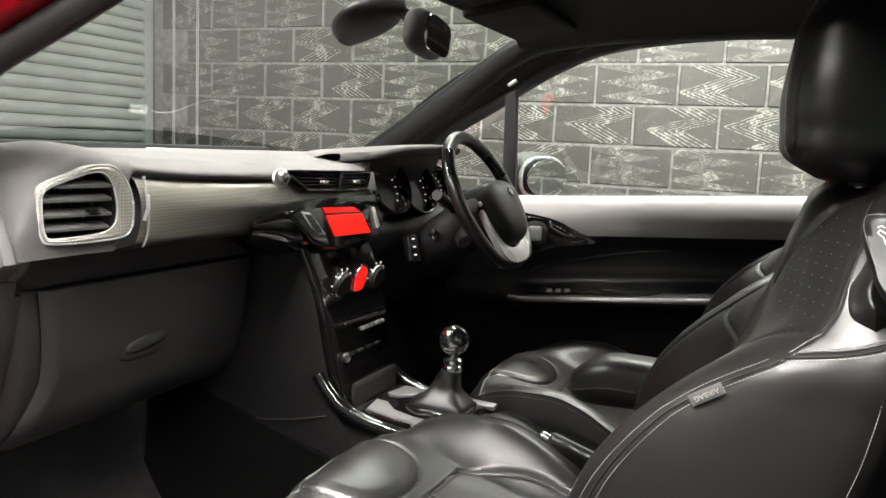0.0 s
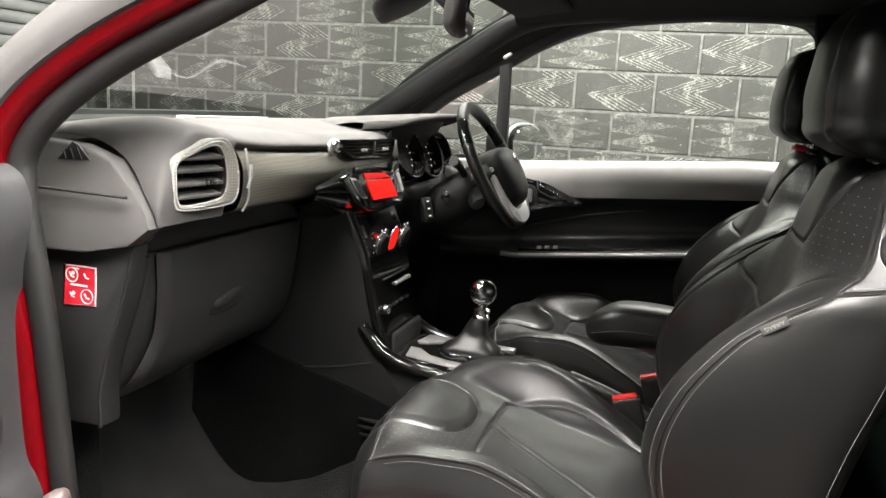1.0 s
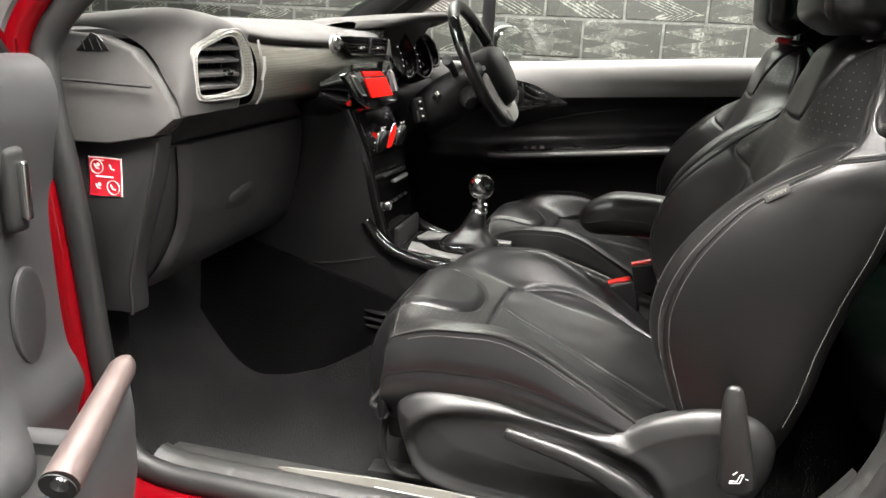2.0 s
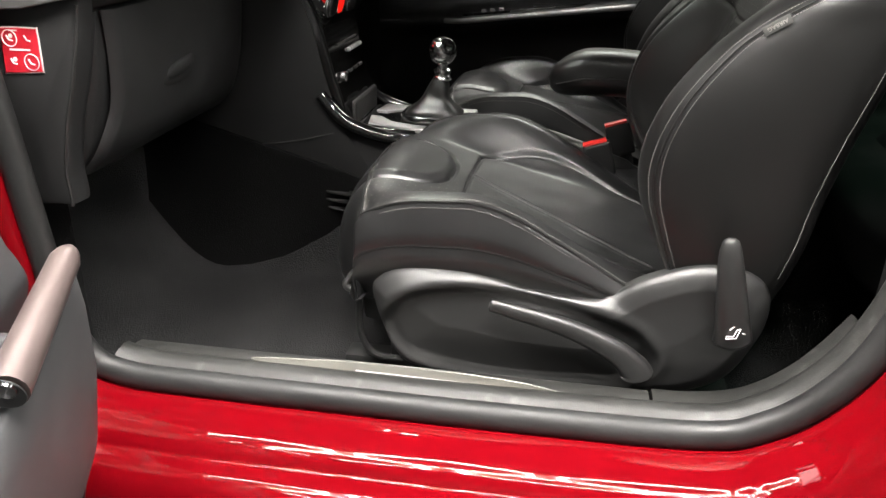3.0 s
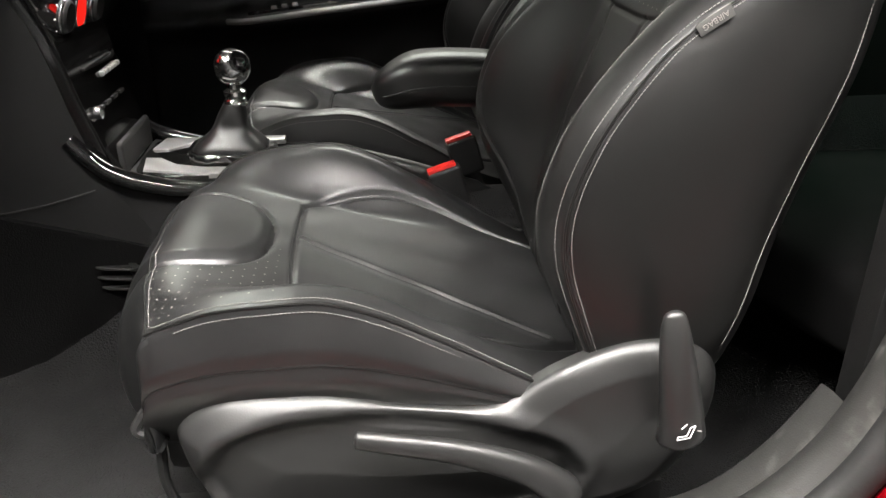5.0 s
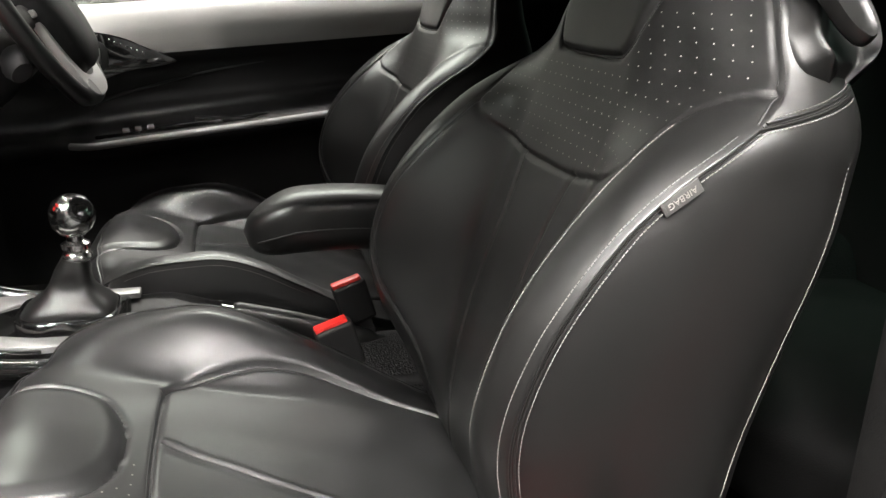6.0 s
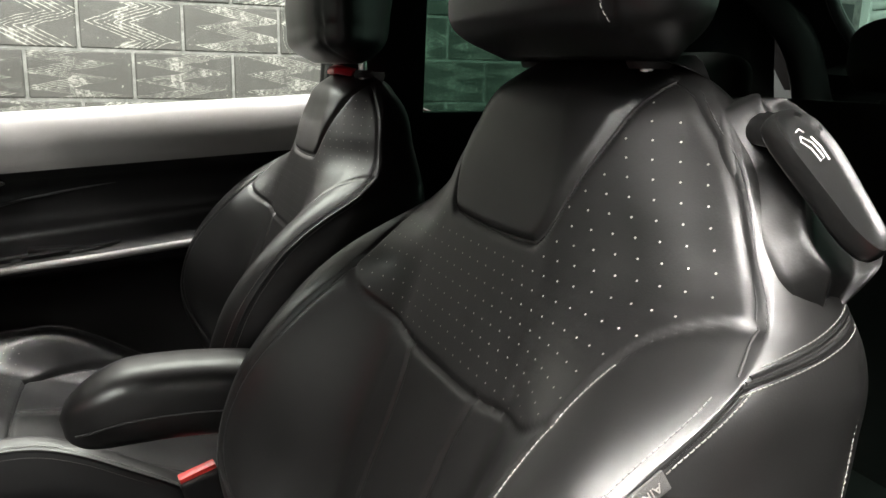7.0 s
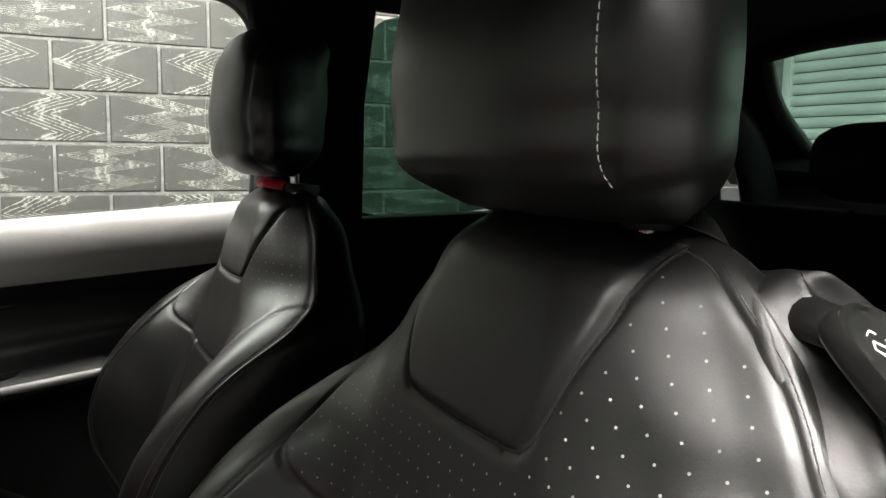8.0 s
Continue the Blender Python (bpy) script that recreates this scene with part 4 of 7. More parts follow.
sp_o = [(0.085 + 0.034 * math.cos(a), 0.675 + 0.062 * math.sin(a)) for a in np.linspace(0, 2 * math.pi, 36, endpoint=False)]
spk = part("speaker_rim", slab(sp_o, 0.006, lambda u, v, w: D(0.0075 + w, u, v), 0.002), GREY_DOOR, pdoor, "oval speaker grille")
dots = []
for i in range(-12, 13):
    for j in range(-24, 25):
        u, v = 0.085 + i * 0.0026, 0.675 + (j + 0.5 * (i % 2)) * 0.0027
        if ((u - 0.085) / 0.029) ** 2 + ((v - 0.675) / 0.057) ** 2 < 1:
            dots.append(([D(0.0144, u + 0.0008 * math.cos(a), v + 0.0008 * math.sin(a)) for a in (0, 1.57, 3.14, 4.71)], [(0, 1, 2, 3)]))
part("grille_mesh", merge(dots), BLACK, spk, kind="stuff")
pull = part("pull_handle", tube([Vector(D(0.194, 0.226, 0.691)).lerp(Vector(D(0.198, 0.382, 0.641)), f) for f in np.linspace(0, 1, 30)], [0.006, 0.011, 0.014] + [0.0160 + 0.0045 * k / 26 for k in range(27)], 16, flat=0.85), PINK_SILVER, pdoor, "rosy silver pull handle", sharp=60)
hole = Matrix.Translation(D(0.1975, 0.3835, 0.6405)) @ (Vector(D(0.198, 0.382, 0.641)) - Vector(D(0.194, 0.226, 0.691))).to_track_quat("Z", "Y").to_matrix().to_4x4()
part("handle_socket", lathe([(0, 0), (0.0165, 0), (0.0165, 0.0015), (0, 0.0015)], 20, hole), BLACK, pull)
part("socket_lining", lathe([(0, 0), (0.009, 0), (0.008, 0.004), (0, 0.005)], 16, hole @ Matrix.Translation((0.004, 0.006, 0))), GLOSS, pull)
lane = spline([(0.00, 0.170), (0.08, 0.172), (0.145, 0.178), (0.178, 0.195), (0.190, 0.225), (0.194, 0.28), (0.194, 0.40), (0.185, 0.62), (0.12, 0.80), (0.02, 0.86)], 60)
lip_top = table([0.16, 0.20, 0.225, 0.28, 0.38, 0.62, 0.90], [0.672, 0.672, 0.668, 0.652, 0.618, 0.600, 0.600])
rows = []
for k, (x, y) in enumerate(lane):
    q = lane[min(k + 1, 59)] - lane[max(k - 1, 0)]
    q = arr((-q[1], q[0])) / np.linalg.norm(q)
    zt = float(lip_top(y)) - (0.095 * float(sstep(0.188, 0.120, x)) if y < 0.25 else 0.0)
    rows.append([D(x + q[0] * o, y + q[1] * o, zt + h) for o, h in ((0.060, -0.115), (0.026, -0.090), (0.022, -0.012), (0.016, -0.002), (0.008, 0.000), (0.001, -0.006), (-0.003, -0.05), (-0.002, -0.12), (0.010, -0.20), (0.030, -0.25))])
part("handle_pocket", grid([r[2:] for r in rows]), GREY_DOOR, pdoor, "moulded grey grip pocket", sharp=70)
# inner rows of the same moulding, black to carry the pocket's shade
part("pocket_lining", grid([r[:3] for r in rows]), BLACK, pdoor, "inside of the grip pocket, black for its shade", sharp=70)
part("pocket_floor", grid([[D(0.0, y, 0.555), D(0.18, y, 0.545)] for y in np.linspace(0.19, 0.80, 8)]), BLACK, pdoor)
part("release_pod", rbox(D(0.016, 0.10, 0.835), (0.03, 0.02, 0.10), 0.01, 3), BLACK, pdoor)
part("release_handle", rbox(D(0.03, 0.10, 0.835), (0.012, 0.012, 0.07), 0.005, 3), CHROME, pdoor, "chrome release handle")

# ---------------------------------------------------------------- front seats
# local axes: lateral x from the seat's middle (outer side negative), y and z of the car
back_yc = table([0.46, 0.52, 0.60, 0.67, 0.72, 0.82, 0.90, 0.94, 1.00, 1.03, 1.052], [-0.415, -0.402, -0.404, -0.416, -0.430, -0.470, -0.500, -0.513, -0.530, -0.543, -0.572])
back_b = table([0.46, 0.53, 0.60, 0.65, 0.69, 0.74, 0.78, 0.82, 0.86, 0.895, 0.92, 0.97, 1.052], [-0.01, 0.005, 0.038, 0.064, 0.078, 0.083, 0.080, 0.066, 0.040, 0.006, -0.022, -0.026, -0.012])
back_w = table([0.46, 0.53, 0.66, 0.86, 0.895, 0.908, 0.924, 0.944, 0.970, 0.990, 1.004, 1.026, 1.040, 1.052], [0.195, 0.222, 0.235, 0.2375, 0.233, 0.227, 0.215, 0.199, 0.180, 0.164, 0.151, 0.126, 0.104, 0.08])
back_r = table([0.46, 0.85, 0.92, 0.97, 1.02, 1.052], [0.0, 0.0, 0.001, 0.004, 0.014, 0.018])
back_rear = table([0.46, 0.55, 0.59, 0.66, 0.73, 0.83, 0.90, 0.95, 1.02, 1.045, 1.052], [-0.540, -0.565, -0.575, -0.587, -0.604, -0.634, -0.644, -0.642, -0.634, -0.614, -0.595])
# how far the outer edge is rounded off: across and towards the rear
round_x = table([0.84, 0.87, 0.90, 0.93, 0.97, 1.03, 1.052], [0.012, 0.028, 0.052, 0.062, 0.064, 0.054, 0.04])
round_y = table([0.84, 0.87, 0.90, 0.93, 0.97, 1.03, 1.052], [0.004, 0.012, 0.026, 0.029, 0.028, 0.020, 0.012])
PATCH = spline([(-0.093, 1.035), (-0.091, 1.018), (-0.086, 0.990), (-0.074, 0.952), (-0.066, 0.939), (-0.054, 0.9335), (0, 0.9315), (0.054, 0.9335), (0.066, 0.939), (0.074, 0.952), (0.086, 0.990), (0.091, 1.018), (0.093, 1.035)], 72)
SHOULDER = spline([(0.093, 1.035), (0.114, 1.026), (0.140, 1.004), (0.156, 0.990), (0.173, 0.970), (0.190, 0.944), (0.203, 0.929), (0.213, 0.917), (0.2245, 0.904)], 40)
WING = spline([(0.2130, 0.920), (0.202, 0.9195), (0.188, 0.915), (0.177, 0.904), (0.173, 0.886), (0.176, 0.862), (0.186, 0.822), (0.196, 0.780), (0.201, 0.740), (0.198, 0.700), (0.184, 0.652), (0.155, 0.600), (0.136, 0.545), (0.125, 0.490)], 70)
CROSS = spline([(-0.176, 0.870), (-0.150, 0.854), (-0.110, 0.842), (-0.058, 0.833), (0, 0.832), (0.058, 0.833), (0.110, 0.842), (0.150, 0.854), (0.176, 0.870)], 48)
PLEAT = spline([(0.058, 0.833), (0.050, 0.800), (0.046, 0.740), (0.050, 0.660), (0.060, 0.560), (0.066, 0.49)], 30)
wing_x = table([0.49, 0.545, 0.60, 0.652, 0.70, 0.74, 0.78, 0.822, 0.862, 0.886, 0.904, 0.915], [0.125, 0.136, 0.155, 0.184, 0.198, 0.201, 0.196, 0.186, 0.176, 0.173, 0.177, 0.188])
BTOP = 1.052


def back_y(x, z):
    w = back_w(z)
    t = np.abs(x) / w
    g = sstep(0.36, 0.86, t) - 0.16 * sstep(0.83, 1.0, t) ** 1.6
    y = back_yc(z) + back_b(z) * g - back_r(z) * np.clip(t, 0, 1) ** 2.2
    k = np.clip((np.abs(x) - (w - round_x(z))) / round_x(z), 0, 0.9995)
    y = y - round_y(z) * k ** 2.0
    # the wing strip swells between its seam and the edge
    f = np.clip((np.abs(x) - wing_x(z)) / (w - wing_x(z)), 0, 1)
    y = y + 0.0031 * 4 * f * (1 - f) * sstep(0.54, 0.62, z) * sstep(0.912, 0.88, z)
    d = far_from(x, z, PATCH)
    inp = inside(x, z, np.vstack([PATCH, [[0.0, 1.2]]]))
    y = y - 0.0040 * np.exp(-(d / 0.0024) ** 2) + np.where(inp, 0.0020 * sstep(0, 0.008, d), 0)
    for s in (1, -1):
        y = y - 0.0014 * np.exp(-(far_from(s * x, z, SHOULDER) / 0.0018) ** 2)
        y = y - 0.0034 * np.exp(-(far_from(s * x, z, WING) / 0.0022) ** 2)
        y = y - 0.0022 * np.exp(-(far_from(s * x, z, PLEAT) / 0.0030) ** 2)
    y = y - 0.0030 * np.exp(-(far_from(x, z, CROSS) / 0.0022) ** 2)
    # slack in the lower panel
    y = y + 0.0012 * np.sin(60 * x + 9 * z) * sstep(0.81, 0.76, z) * sstep(0.11, 0.07, np.abs(x))
    return y


# cushion: a spine from the rear over the front edge and down
CSP = spline([(-0.425, 0.492), (-0.34, 0.514), (-0.26, 0.535), (-0.175, 0.558), (-0.097, 0.580), (-0.042, 0.598), (0.004, 0.607), (0.037, 0.600), (0.062, 0.571), (0.076, 0.530), (0.080, 0.486), (0.074, 0.450), (0.058, 0.430)], 140)
CL = np.r_[0, np.cumsum(np.linalg.norm(np.diff(CSP, axis=0), axis=1))]
cush_h = table([0.0, 0.06, 0.12, 0.19, 0.255, 0.31, 0.355, 0.40, 0.45, 0.51, 0.58, 0.64, 0.70], [-0.010, 0.000, 0.020, 0.041, 0.058, 0.060, 0.047, 0.026, -0.006, -0.040, -0.060, -0.060, -0.055])
cush_w = table([0.0, 0.05, 0.2, 0.4, 0.48, 0.56, 0.70], [0.200, 0.218, 0.231, 0.231, 0.226, 0.218, 0.210])
PAD = spline([(-0.092, 0.52), (-0.098, 0.45), (-0.083, 0.395), (-0.045, 0.368), (0.0, 0.362), (0.045, 0.368), (0.083, 0.395), (0.098, 0.45), (0.092, 0.52)], 50)
MIDSEAM = spline([(-0.118, 0.332), (-0.06, 0.335), (0, 0.336), (0.06, 0.335), (0.118, 0.332)], 14)
BOLSTER = spline([(0.118, 0.332), (0.142, 0.298), (0.162, 0.240), (0.168, 0.17), (0.152, 0.085), (0.128, 0.015)], 36)
CREASE = spline([(0.010, 0.328), (-0.005, 0.300), (-0.030, 0.245), (-0.075, 0.150), (-0.125, 0.050)], 24)


def cush_lift(x, l):
    t = np.abs(x) / cush_w(l)
    h = cush_h(l) * (sstep(0.54, 0.89, t) - 0.04 * sstep(0.90, 1.0, t) ** 2) + 0.004 * (1 - t * t)
    d = far_from(x, l, PAD)
    inp = inside(x, l, np.vstack([PAD, [[0.09, 0.60], [-0.09, 0.60]]]))
    h = h - 0.0050 * np.exp(-(d / 0.0026) ** 2) * sstep(0.56, 0.48, l) + np.where(inp, 0.0060 * sstep(0, 0.02, d) * sstep(0.62, 0.5, l), 0)
    h = h - 0.0045 * np.exp(-(far_from(x, l, MIDSEAM) / 0.0028) ** 2)
    for s in (1, -1):
        h = h - 0.0085 * np.exp(-(far_from(s * x, l, BOLSTER) / 0.0036) ** 2)
    d = far_from(x, l, CREASE)
    h = h - 0.0024 * np.exp(-(d / 0.0022) ** 2) + 0.0018 * np.exp(-((d - 0.005) / 0.004) ** 2)
    h = h + 0.0006 * np.sin(70 * x + 30 * l) * np.sin(21 * l + 4)
    return h


def cush_point(x, l):
    """Cushion surface at lateral x and length l along the spine."""
    y, z = np.interp(l, CL, CSP[:, 0]), np.interp(l, CL, CSP[:, 1])
    a = arr([np.interp(l - 0.012, CL, CSP[:, k]) for k in (0, 1)])
    b = arr([np.interp(l + 0.012, CL, CSP[:, k]) for k in (0, 1)])
    d = (b - a) / np.maximum(np.linalg.norm(b - a, axis=0), 1e-9)
    h = cush_lift(x, l)
    return y - d[1] * h, z + d[0] * h, (-d[1], d[0])


def car_seat(xc, side, dy, dz, label, passenger):
    """side 1: the outer side is at smaller x; -1 mirrored."""
    def W(x, y, z):
        return (xc + side * x, y + dy, z + dz)

    st = thing("leather_seat", (xc, -0.2 + dy, 0.305), label, "seat", "front seats")

    # backrest
    zs = np.r_[np.linspace(0.46, 1.012, 230), np.linspace(1.016, BTOP, 20)]
    us = np.linspace(-1, 1, 221)
    ph = np.linspace(0, math.pi, 46)[1:-1]
    rows = []
    for z in zs:
        w = float(back_w(z))
        fx = us * w
        fy = back_y(fx, np.full_like(fx, z))
        yb = float(back_rear(z))
        ye = fy[-1]
        rear = []
        for p in ph:
            c, s = math.cos(p), math.sin(p)
            xr = w * math.copysign(abs(c) ** 0.05, c)
            rear.append((xr, ye + (yb + 0.028 * abs(xr / w) ** 3 - ye) * abs(s) ** 0.27, z))
        rows.append([W(x, y, z) for x, y in zip(fx, fy)] + [W(*r) for r in rear])
    br = part("backrest", grid(rows, cv=True, cap0=True, cap1=True), LEATHER, st, "black leather backrest with deep side wings", sharp=70)

    def on_back(x, z, lift=0.0006):
        return W(x, float(back_y(arr([x]), arr([z]))[0]) + lift, z)

    # piping and stitches on the backrest
    for s in (1, -1):
        edge = [W(s * (float(back_w(z)) - 0.0005), float(back_y(arr([s * float(back_w(z))]), arr([z]))[0]) - 0.001, z) for z in np.linspace(0.49, 0.902, 70)]
        part("piping", tube(edge, 0.0014, 6), LEATHER, br)
        part("seam", tube([(p[0] + s * side * 0.0002, p[1] - 0.0035, p[2]) for p in edge], 0.0009, 5), BLACK, br)
        if s == -1 or not passenger:
            front_line = [W(s * (float(back_w(z)) - 0.006), float(back_y(arr([s * (float(back_w(z)) - 0.006)]), arr([z]))[0]) + 0.0004, z) for z in np.linspace(0.49, 0.898, 80)]
            part("stitching", dashes(front_line, [(s * side * 0.5, 0.8, 0)] * 80), THREAD, br, "pale grey stitching")
            side_line = [W(s * (float(back_w(z)) + 0.0006), float(back_y(arr([s * float(back_w(z))]), arr([z]))[0]) - 0.0075, z) for z in np.linspace(0.49, 0.900, 80)]
            part("stitching", dashes(side_line, [(s * side, 0, 0)] * 80), THREAD, br, "pale grey stitching")
            rear_line = [W(s * (float(back_w(z)) * 0.980 + 0.0006), float(back_rear(z)) + 0.040, z) for z in np.linspace(0.55, 0.918, 60)]
            part("stitching", dashes(rear_line, [(s * side, 0, 0)] * 60, r=0.0004), THREAD, br, "pale grey stitching")
        part("seam", tube([on_back(s * x, z, -0.0012) for x, z in SHOULDER], 0.0011, 6), BLACK, br)
        part("seam", tube([on_back(s * x, z, -0.0014) for x, z in WING], 0.0011, 6), BLACK, br)
        part("stitching", dashes([on_back(s * (x + 0.0035), z, 0.0004) for x, z in WING[18:58]], [(0, 1, 0)] * 40), THREAD if s == -1 else DARK_THREAD, br)
        part("stitching", dashes([on_back(s * (x + 0.003), z + 0.003, 0.0003) for x, z in SHOULDER[4:36]], [(0, 1, 0)] * 32), DARK_THREAD, br)
    part("seam", tube([on_back(x, z, 0.0006) for x, z in PATCH], 0.0015, 6), BLACK, br)
    part("seam", tube([on_back(x, z, -0.0014) for x, z in CROSS], 0.0010, 6), BLACK, br)
    part("stitching", dashes([on_back(x * 1.03, z, -0.0002) for x, z in PATCH[:14]], [(0, 1, 0)] * 14), DARK_THREAD, br)

    # pin-hole perforations on the upper panel
    holes = []
    poly = [(-x, z) for x, z in SHOULDER[:36]] + [(-x, z) for x, z in WING[:24]] + list(CROSS) + [(x, z) for x, z in WING[:24]][::-1] + [(x, z) for x, z in SHOULDER[:36]][::-1]
    for i in range(-33, 34):
        for j in range(0, 23):
            x, z = i * 0.0066, 0.826 + j * 0.0104
            if (i + j) % 2:
                continue
            px, pz = arr([x]), arr([z])
            if not inside(px, pz, poly)[0] or far_from(px, pz, PATCH)[0] < 0.007 or (inside(px, pz, np.vstack([PATCH, [[0, 1.2]]]))[0]):
                continue
            if far_from(np.abs(px), pz, SHOULDER)[0] < 0.005 or far_from(np.abs(px), pz, WING)[0] < 0.0045 or far_from(px, pz, CROSS)[0] < 0.005:
                continue
            c = on_back(x, z, 0.0009)
            e = 0.0005
            n = Vector((float(back_y(arr([x - e]), pz)[0] - back_y(arr([x + e]), pz)[0]) / (2 * e) * side, 1, float(back_y(px, arr([z - e]))[0] - back_y(px, arr([z + e]))[0]) / (2 * e))).normalized()
            t1 = n.orthogonal().normalized()
            t2 = n.cross(t1)
            holes.append(([tuple(Vector(c) + 0.00078 * (math.cos(a) * t1 + math.sin(a) * t2)) for a in np.linspace(0, 2 * math.pi, 6, endpoint=False)], [tuple(range(6))]))
    part("perforation", merge(holes), PINHOLE, br, "pale pin-hole perforation", kind="stuff")

    # headrest with two posts
    rows = []
    hw = table([1.048, 1.064, 1.10, 1.16, 1.21, 1.232, 1.242], [0.112, 0.139, 0.149, 0.146, 0.132, 0.110, 0.08])
    hf = table([1.048, 1.064, 1.10, 1.16, 1.21, 1.232, 1.242], [-0.545, -0.517, -0.506, -0.508, -0.522, -0.542, -0.57])
    hb = table([1.048, 1.064, 1.12, 1.18, 1.23, 1.242], [-0.59, -0.615, -0.636, -0.640, -0.628, -0.60])
    plan = table([-0.645, -0.62, -0.60, -0.56, -0.525, -0.50], [0.46, 0.57, 0.67, 0.86, 1.0, 1.0])
    seams = (-0.106, 0.106)
    HX, HZ = -0.010, (0.0 if passenger else 0.015)
    for z in np.r_[np.linspace(1.048, 1.068, 10), np.linspace(1.072, 1.215, 40), np.linspace(1.218, 1.242, 10)]:
        w, f, b = float(hw(z)), float(hf(z)), float(hb(z))
        mid, hd = (f + b) / 2, (f - b) / 2
        row = []
        for a in np.linspace(0, 2 * math.pi, 120, endpoint=False):
            c, s = math.cos(a), math.sin(a)
            x = w * math.copysign(abs(c) ** 0.62, c)
            y = mid + hd * math.copysign(abs(s) ** 0.55, s)
            if s > 0:
                y += 0.004 * (1 - (x / w) ** 2) - 0.016 * (abs(x) / w) ** 4
                for q in seams:
                    y -= 0.0035 * math.exp(-((x - q) / 0.0032) ** 2)
            x *= float(plan(y))
            row.append(W(x + HX, y, z + HZ))
        rows.append(row)
    hr = part("headrest", grid(rows, cv=True, cap0=True, cap1=True), LEATHER, st, "black leather headrest with stitched seams", sharp=70)
    hy = [W(-0.1115 + HX, float(hf(z)) - 0.0022, z + HZ) for z in np.linspace(1.066, 1.215, 40)]
    part("stitching", dashes(hy, [(0, 1, 0)] * 40, 0.0028, 0.0014, 0.00028), THREAD, hr, "pale grey stitching")
    for x in (-0.07, 0.07):
        part("headrest_post", tube([W(x, -0.582, 1.03), W(x, -0.580, 1.080)], 0.006, 10), CHROME, st, "chrome headrest post")
        part("post_collar", lathe([(0.0, 0), (0.013, 0), (0.015, 0.004), (0.012, 0.011), (0.0, 0.011)], 16, Matrix.Translation(W(x, -0.583, 1.043))), BLACK, st)

    # easy-entry lever on the outer shoulder: a leaf-shaped pod on the slope of the shoulder
    SN = Vector((-0.741, -0.014, 0.671)).normalized()
    SY = (Vector((0, 1, 0)) - SN * SN.y).normalized()
    SD = SN.cross(SY)
    SD = SD if SD.z < 0 else -SD
    S0 = Vector((-0.118, 0.0, 1.028))

    def on_slope(d, y, h):
        """d down the slope of the shoulder, y along the car, h out of it."""
        p = S0 + SD * d + SN * h
        return W(p.x, y, p.z)

    def on_side(z, f, lift):
        """Outer side below the shoulder: f from the front edge (0) to the rear (1)."""
        w = float(back_w(z))
        ye = float(back_y(arr([-w]), arr([z]))[0])
        yb = float(back_rear(z)) + 0.028
        slope = float(back_w(z + 0.004) - back_w(z - 0.004)) / 0.008
        n = arr((-1.0, -slope)) / math.hypot(1.0, slope)
        return (-w * (1 - min(f, 0.99) ** 7.4) ** 0.025 + n[0] * lift, ye + (yb - ye) * f, z + n[1] * lift)
    leaf_f = table([0.0, 0.012, 0.036, 0.073, 0.107, 0.124, 0.134, 0.141], [-0.604, -0.587, -0.576, -0.570, -0.567, -0.571, -0.579, -0.593])
    leaf_b = table([0.0, 0.03, 0.07, 0.10, 0.115, 0.128, 0.136, 0.141], [-0.616, -0.646, -0.652, -0.650, -0.643, -0.628, -0.612, -0.598])
    crest = table([0.0, 0.03, 0.055, 0.08, 0.108, 0.141], [0.50, 0.36, 0.42, 0.34, 0.24, 0.4])
    rows = []
    for d in np.r_[np.linspace(0.0, 0.02, 10), np.linspace(0.024, 0.12, 30), np.linspace(0.123, 0.141, 12)]:
        yf, yr, cr = float(leaf_f(d)), float(leaf_b(d)), float(crest(d))
        end = float(sstep(-0.004, 0.016, d) * sstep(0.144, 0.122, d))
        row = []
        for q in np.linspace(0, 1, 41):
            rim = min(1.0, q / 0.07, (1 - q) / 0.10)
            rise = 0.011 * float(sstep(0.0, cr, q)) ** 1.3 + 0.0040 * math.exp(-((q - cr) / 0.045) ** 2) - 0.0075 * float(sstep(cr + 0.04, cr + 0.20, q)) + 0.008 * float(sstep(0.70, 0.92, q))
            row.append(on_slope(d, yf + (yr - yf) * q, -0.012 + (0.0168 + rise) * (0.25 + 0.75 * end) * math.sqrt(max(rim, 0.0))))
        rows.append(row)
    hous = part("lever_housing", grid(rows), BLACK_SATIN, st, "black leaf-shaped shoulder lever housing", sharp=70)
    # double-stitched seam from the corner of the wing to the rear of the shoulder
    seam_z = table([0.0, 0.5, 1.0], [0.903, 0.912, 0.925])
    part("seam", tube([W(*on_side(float(seam_z(f)), f, -0.0002)) for f in np.linspace(0.0, 0.95, 60)], 0.0011, 6), BLACK, br)
    for off in (-0.0020, 0.0020):
        part("piping", tube([W(*on_side(float(seam_z(f)) + off, f, 0.0)) for f in np.linspace(0.0, 0.95, 60)], 0.0013, 6), LEATHER, br)
    for off in (-0.0052, 0.0052):
        part("stitching", dashes([W(*on_side(float(seam_z(f)) + off, f, 0.0010)) for f in np.linspace(0.02, 0.94, 60)], [(-side, 0, 0.5)] * 60), THREAD, br, "pale grey stitching")
    # the lever: a flat paddle standing off the pod, rounded at its free end
    pad_o = spline([(0.056, -0.578), (0.066, -0.576), (0.082, -0.579), (0.108, -0.586), (0.124, -0.590), (0.136, -0.597), (0.138, -0.604), (0.130, -0.611), (0.112, -0.6120), (0.082, -0.612), (0.066, -0.609), (0.057, -0.604), (0.052, -0.590)], 80, closed=True)
    pad_o = pad_o - arr((0.010, 0.0))
    mid_p = arr((0.08, -0.595))
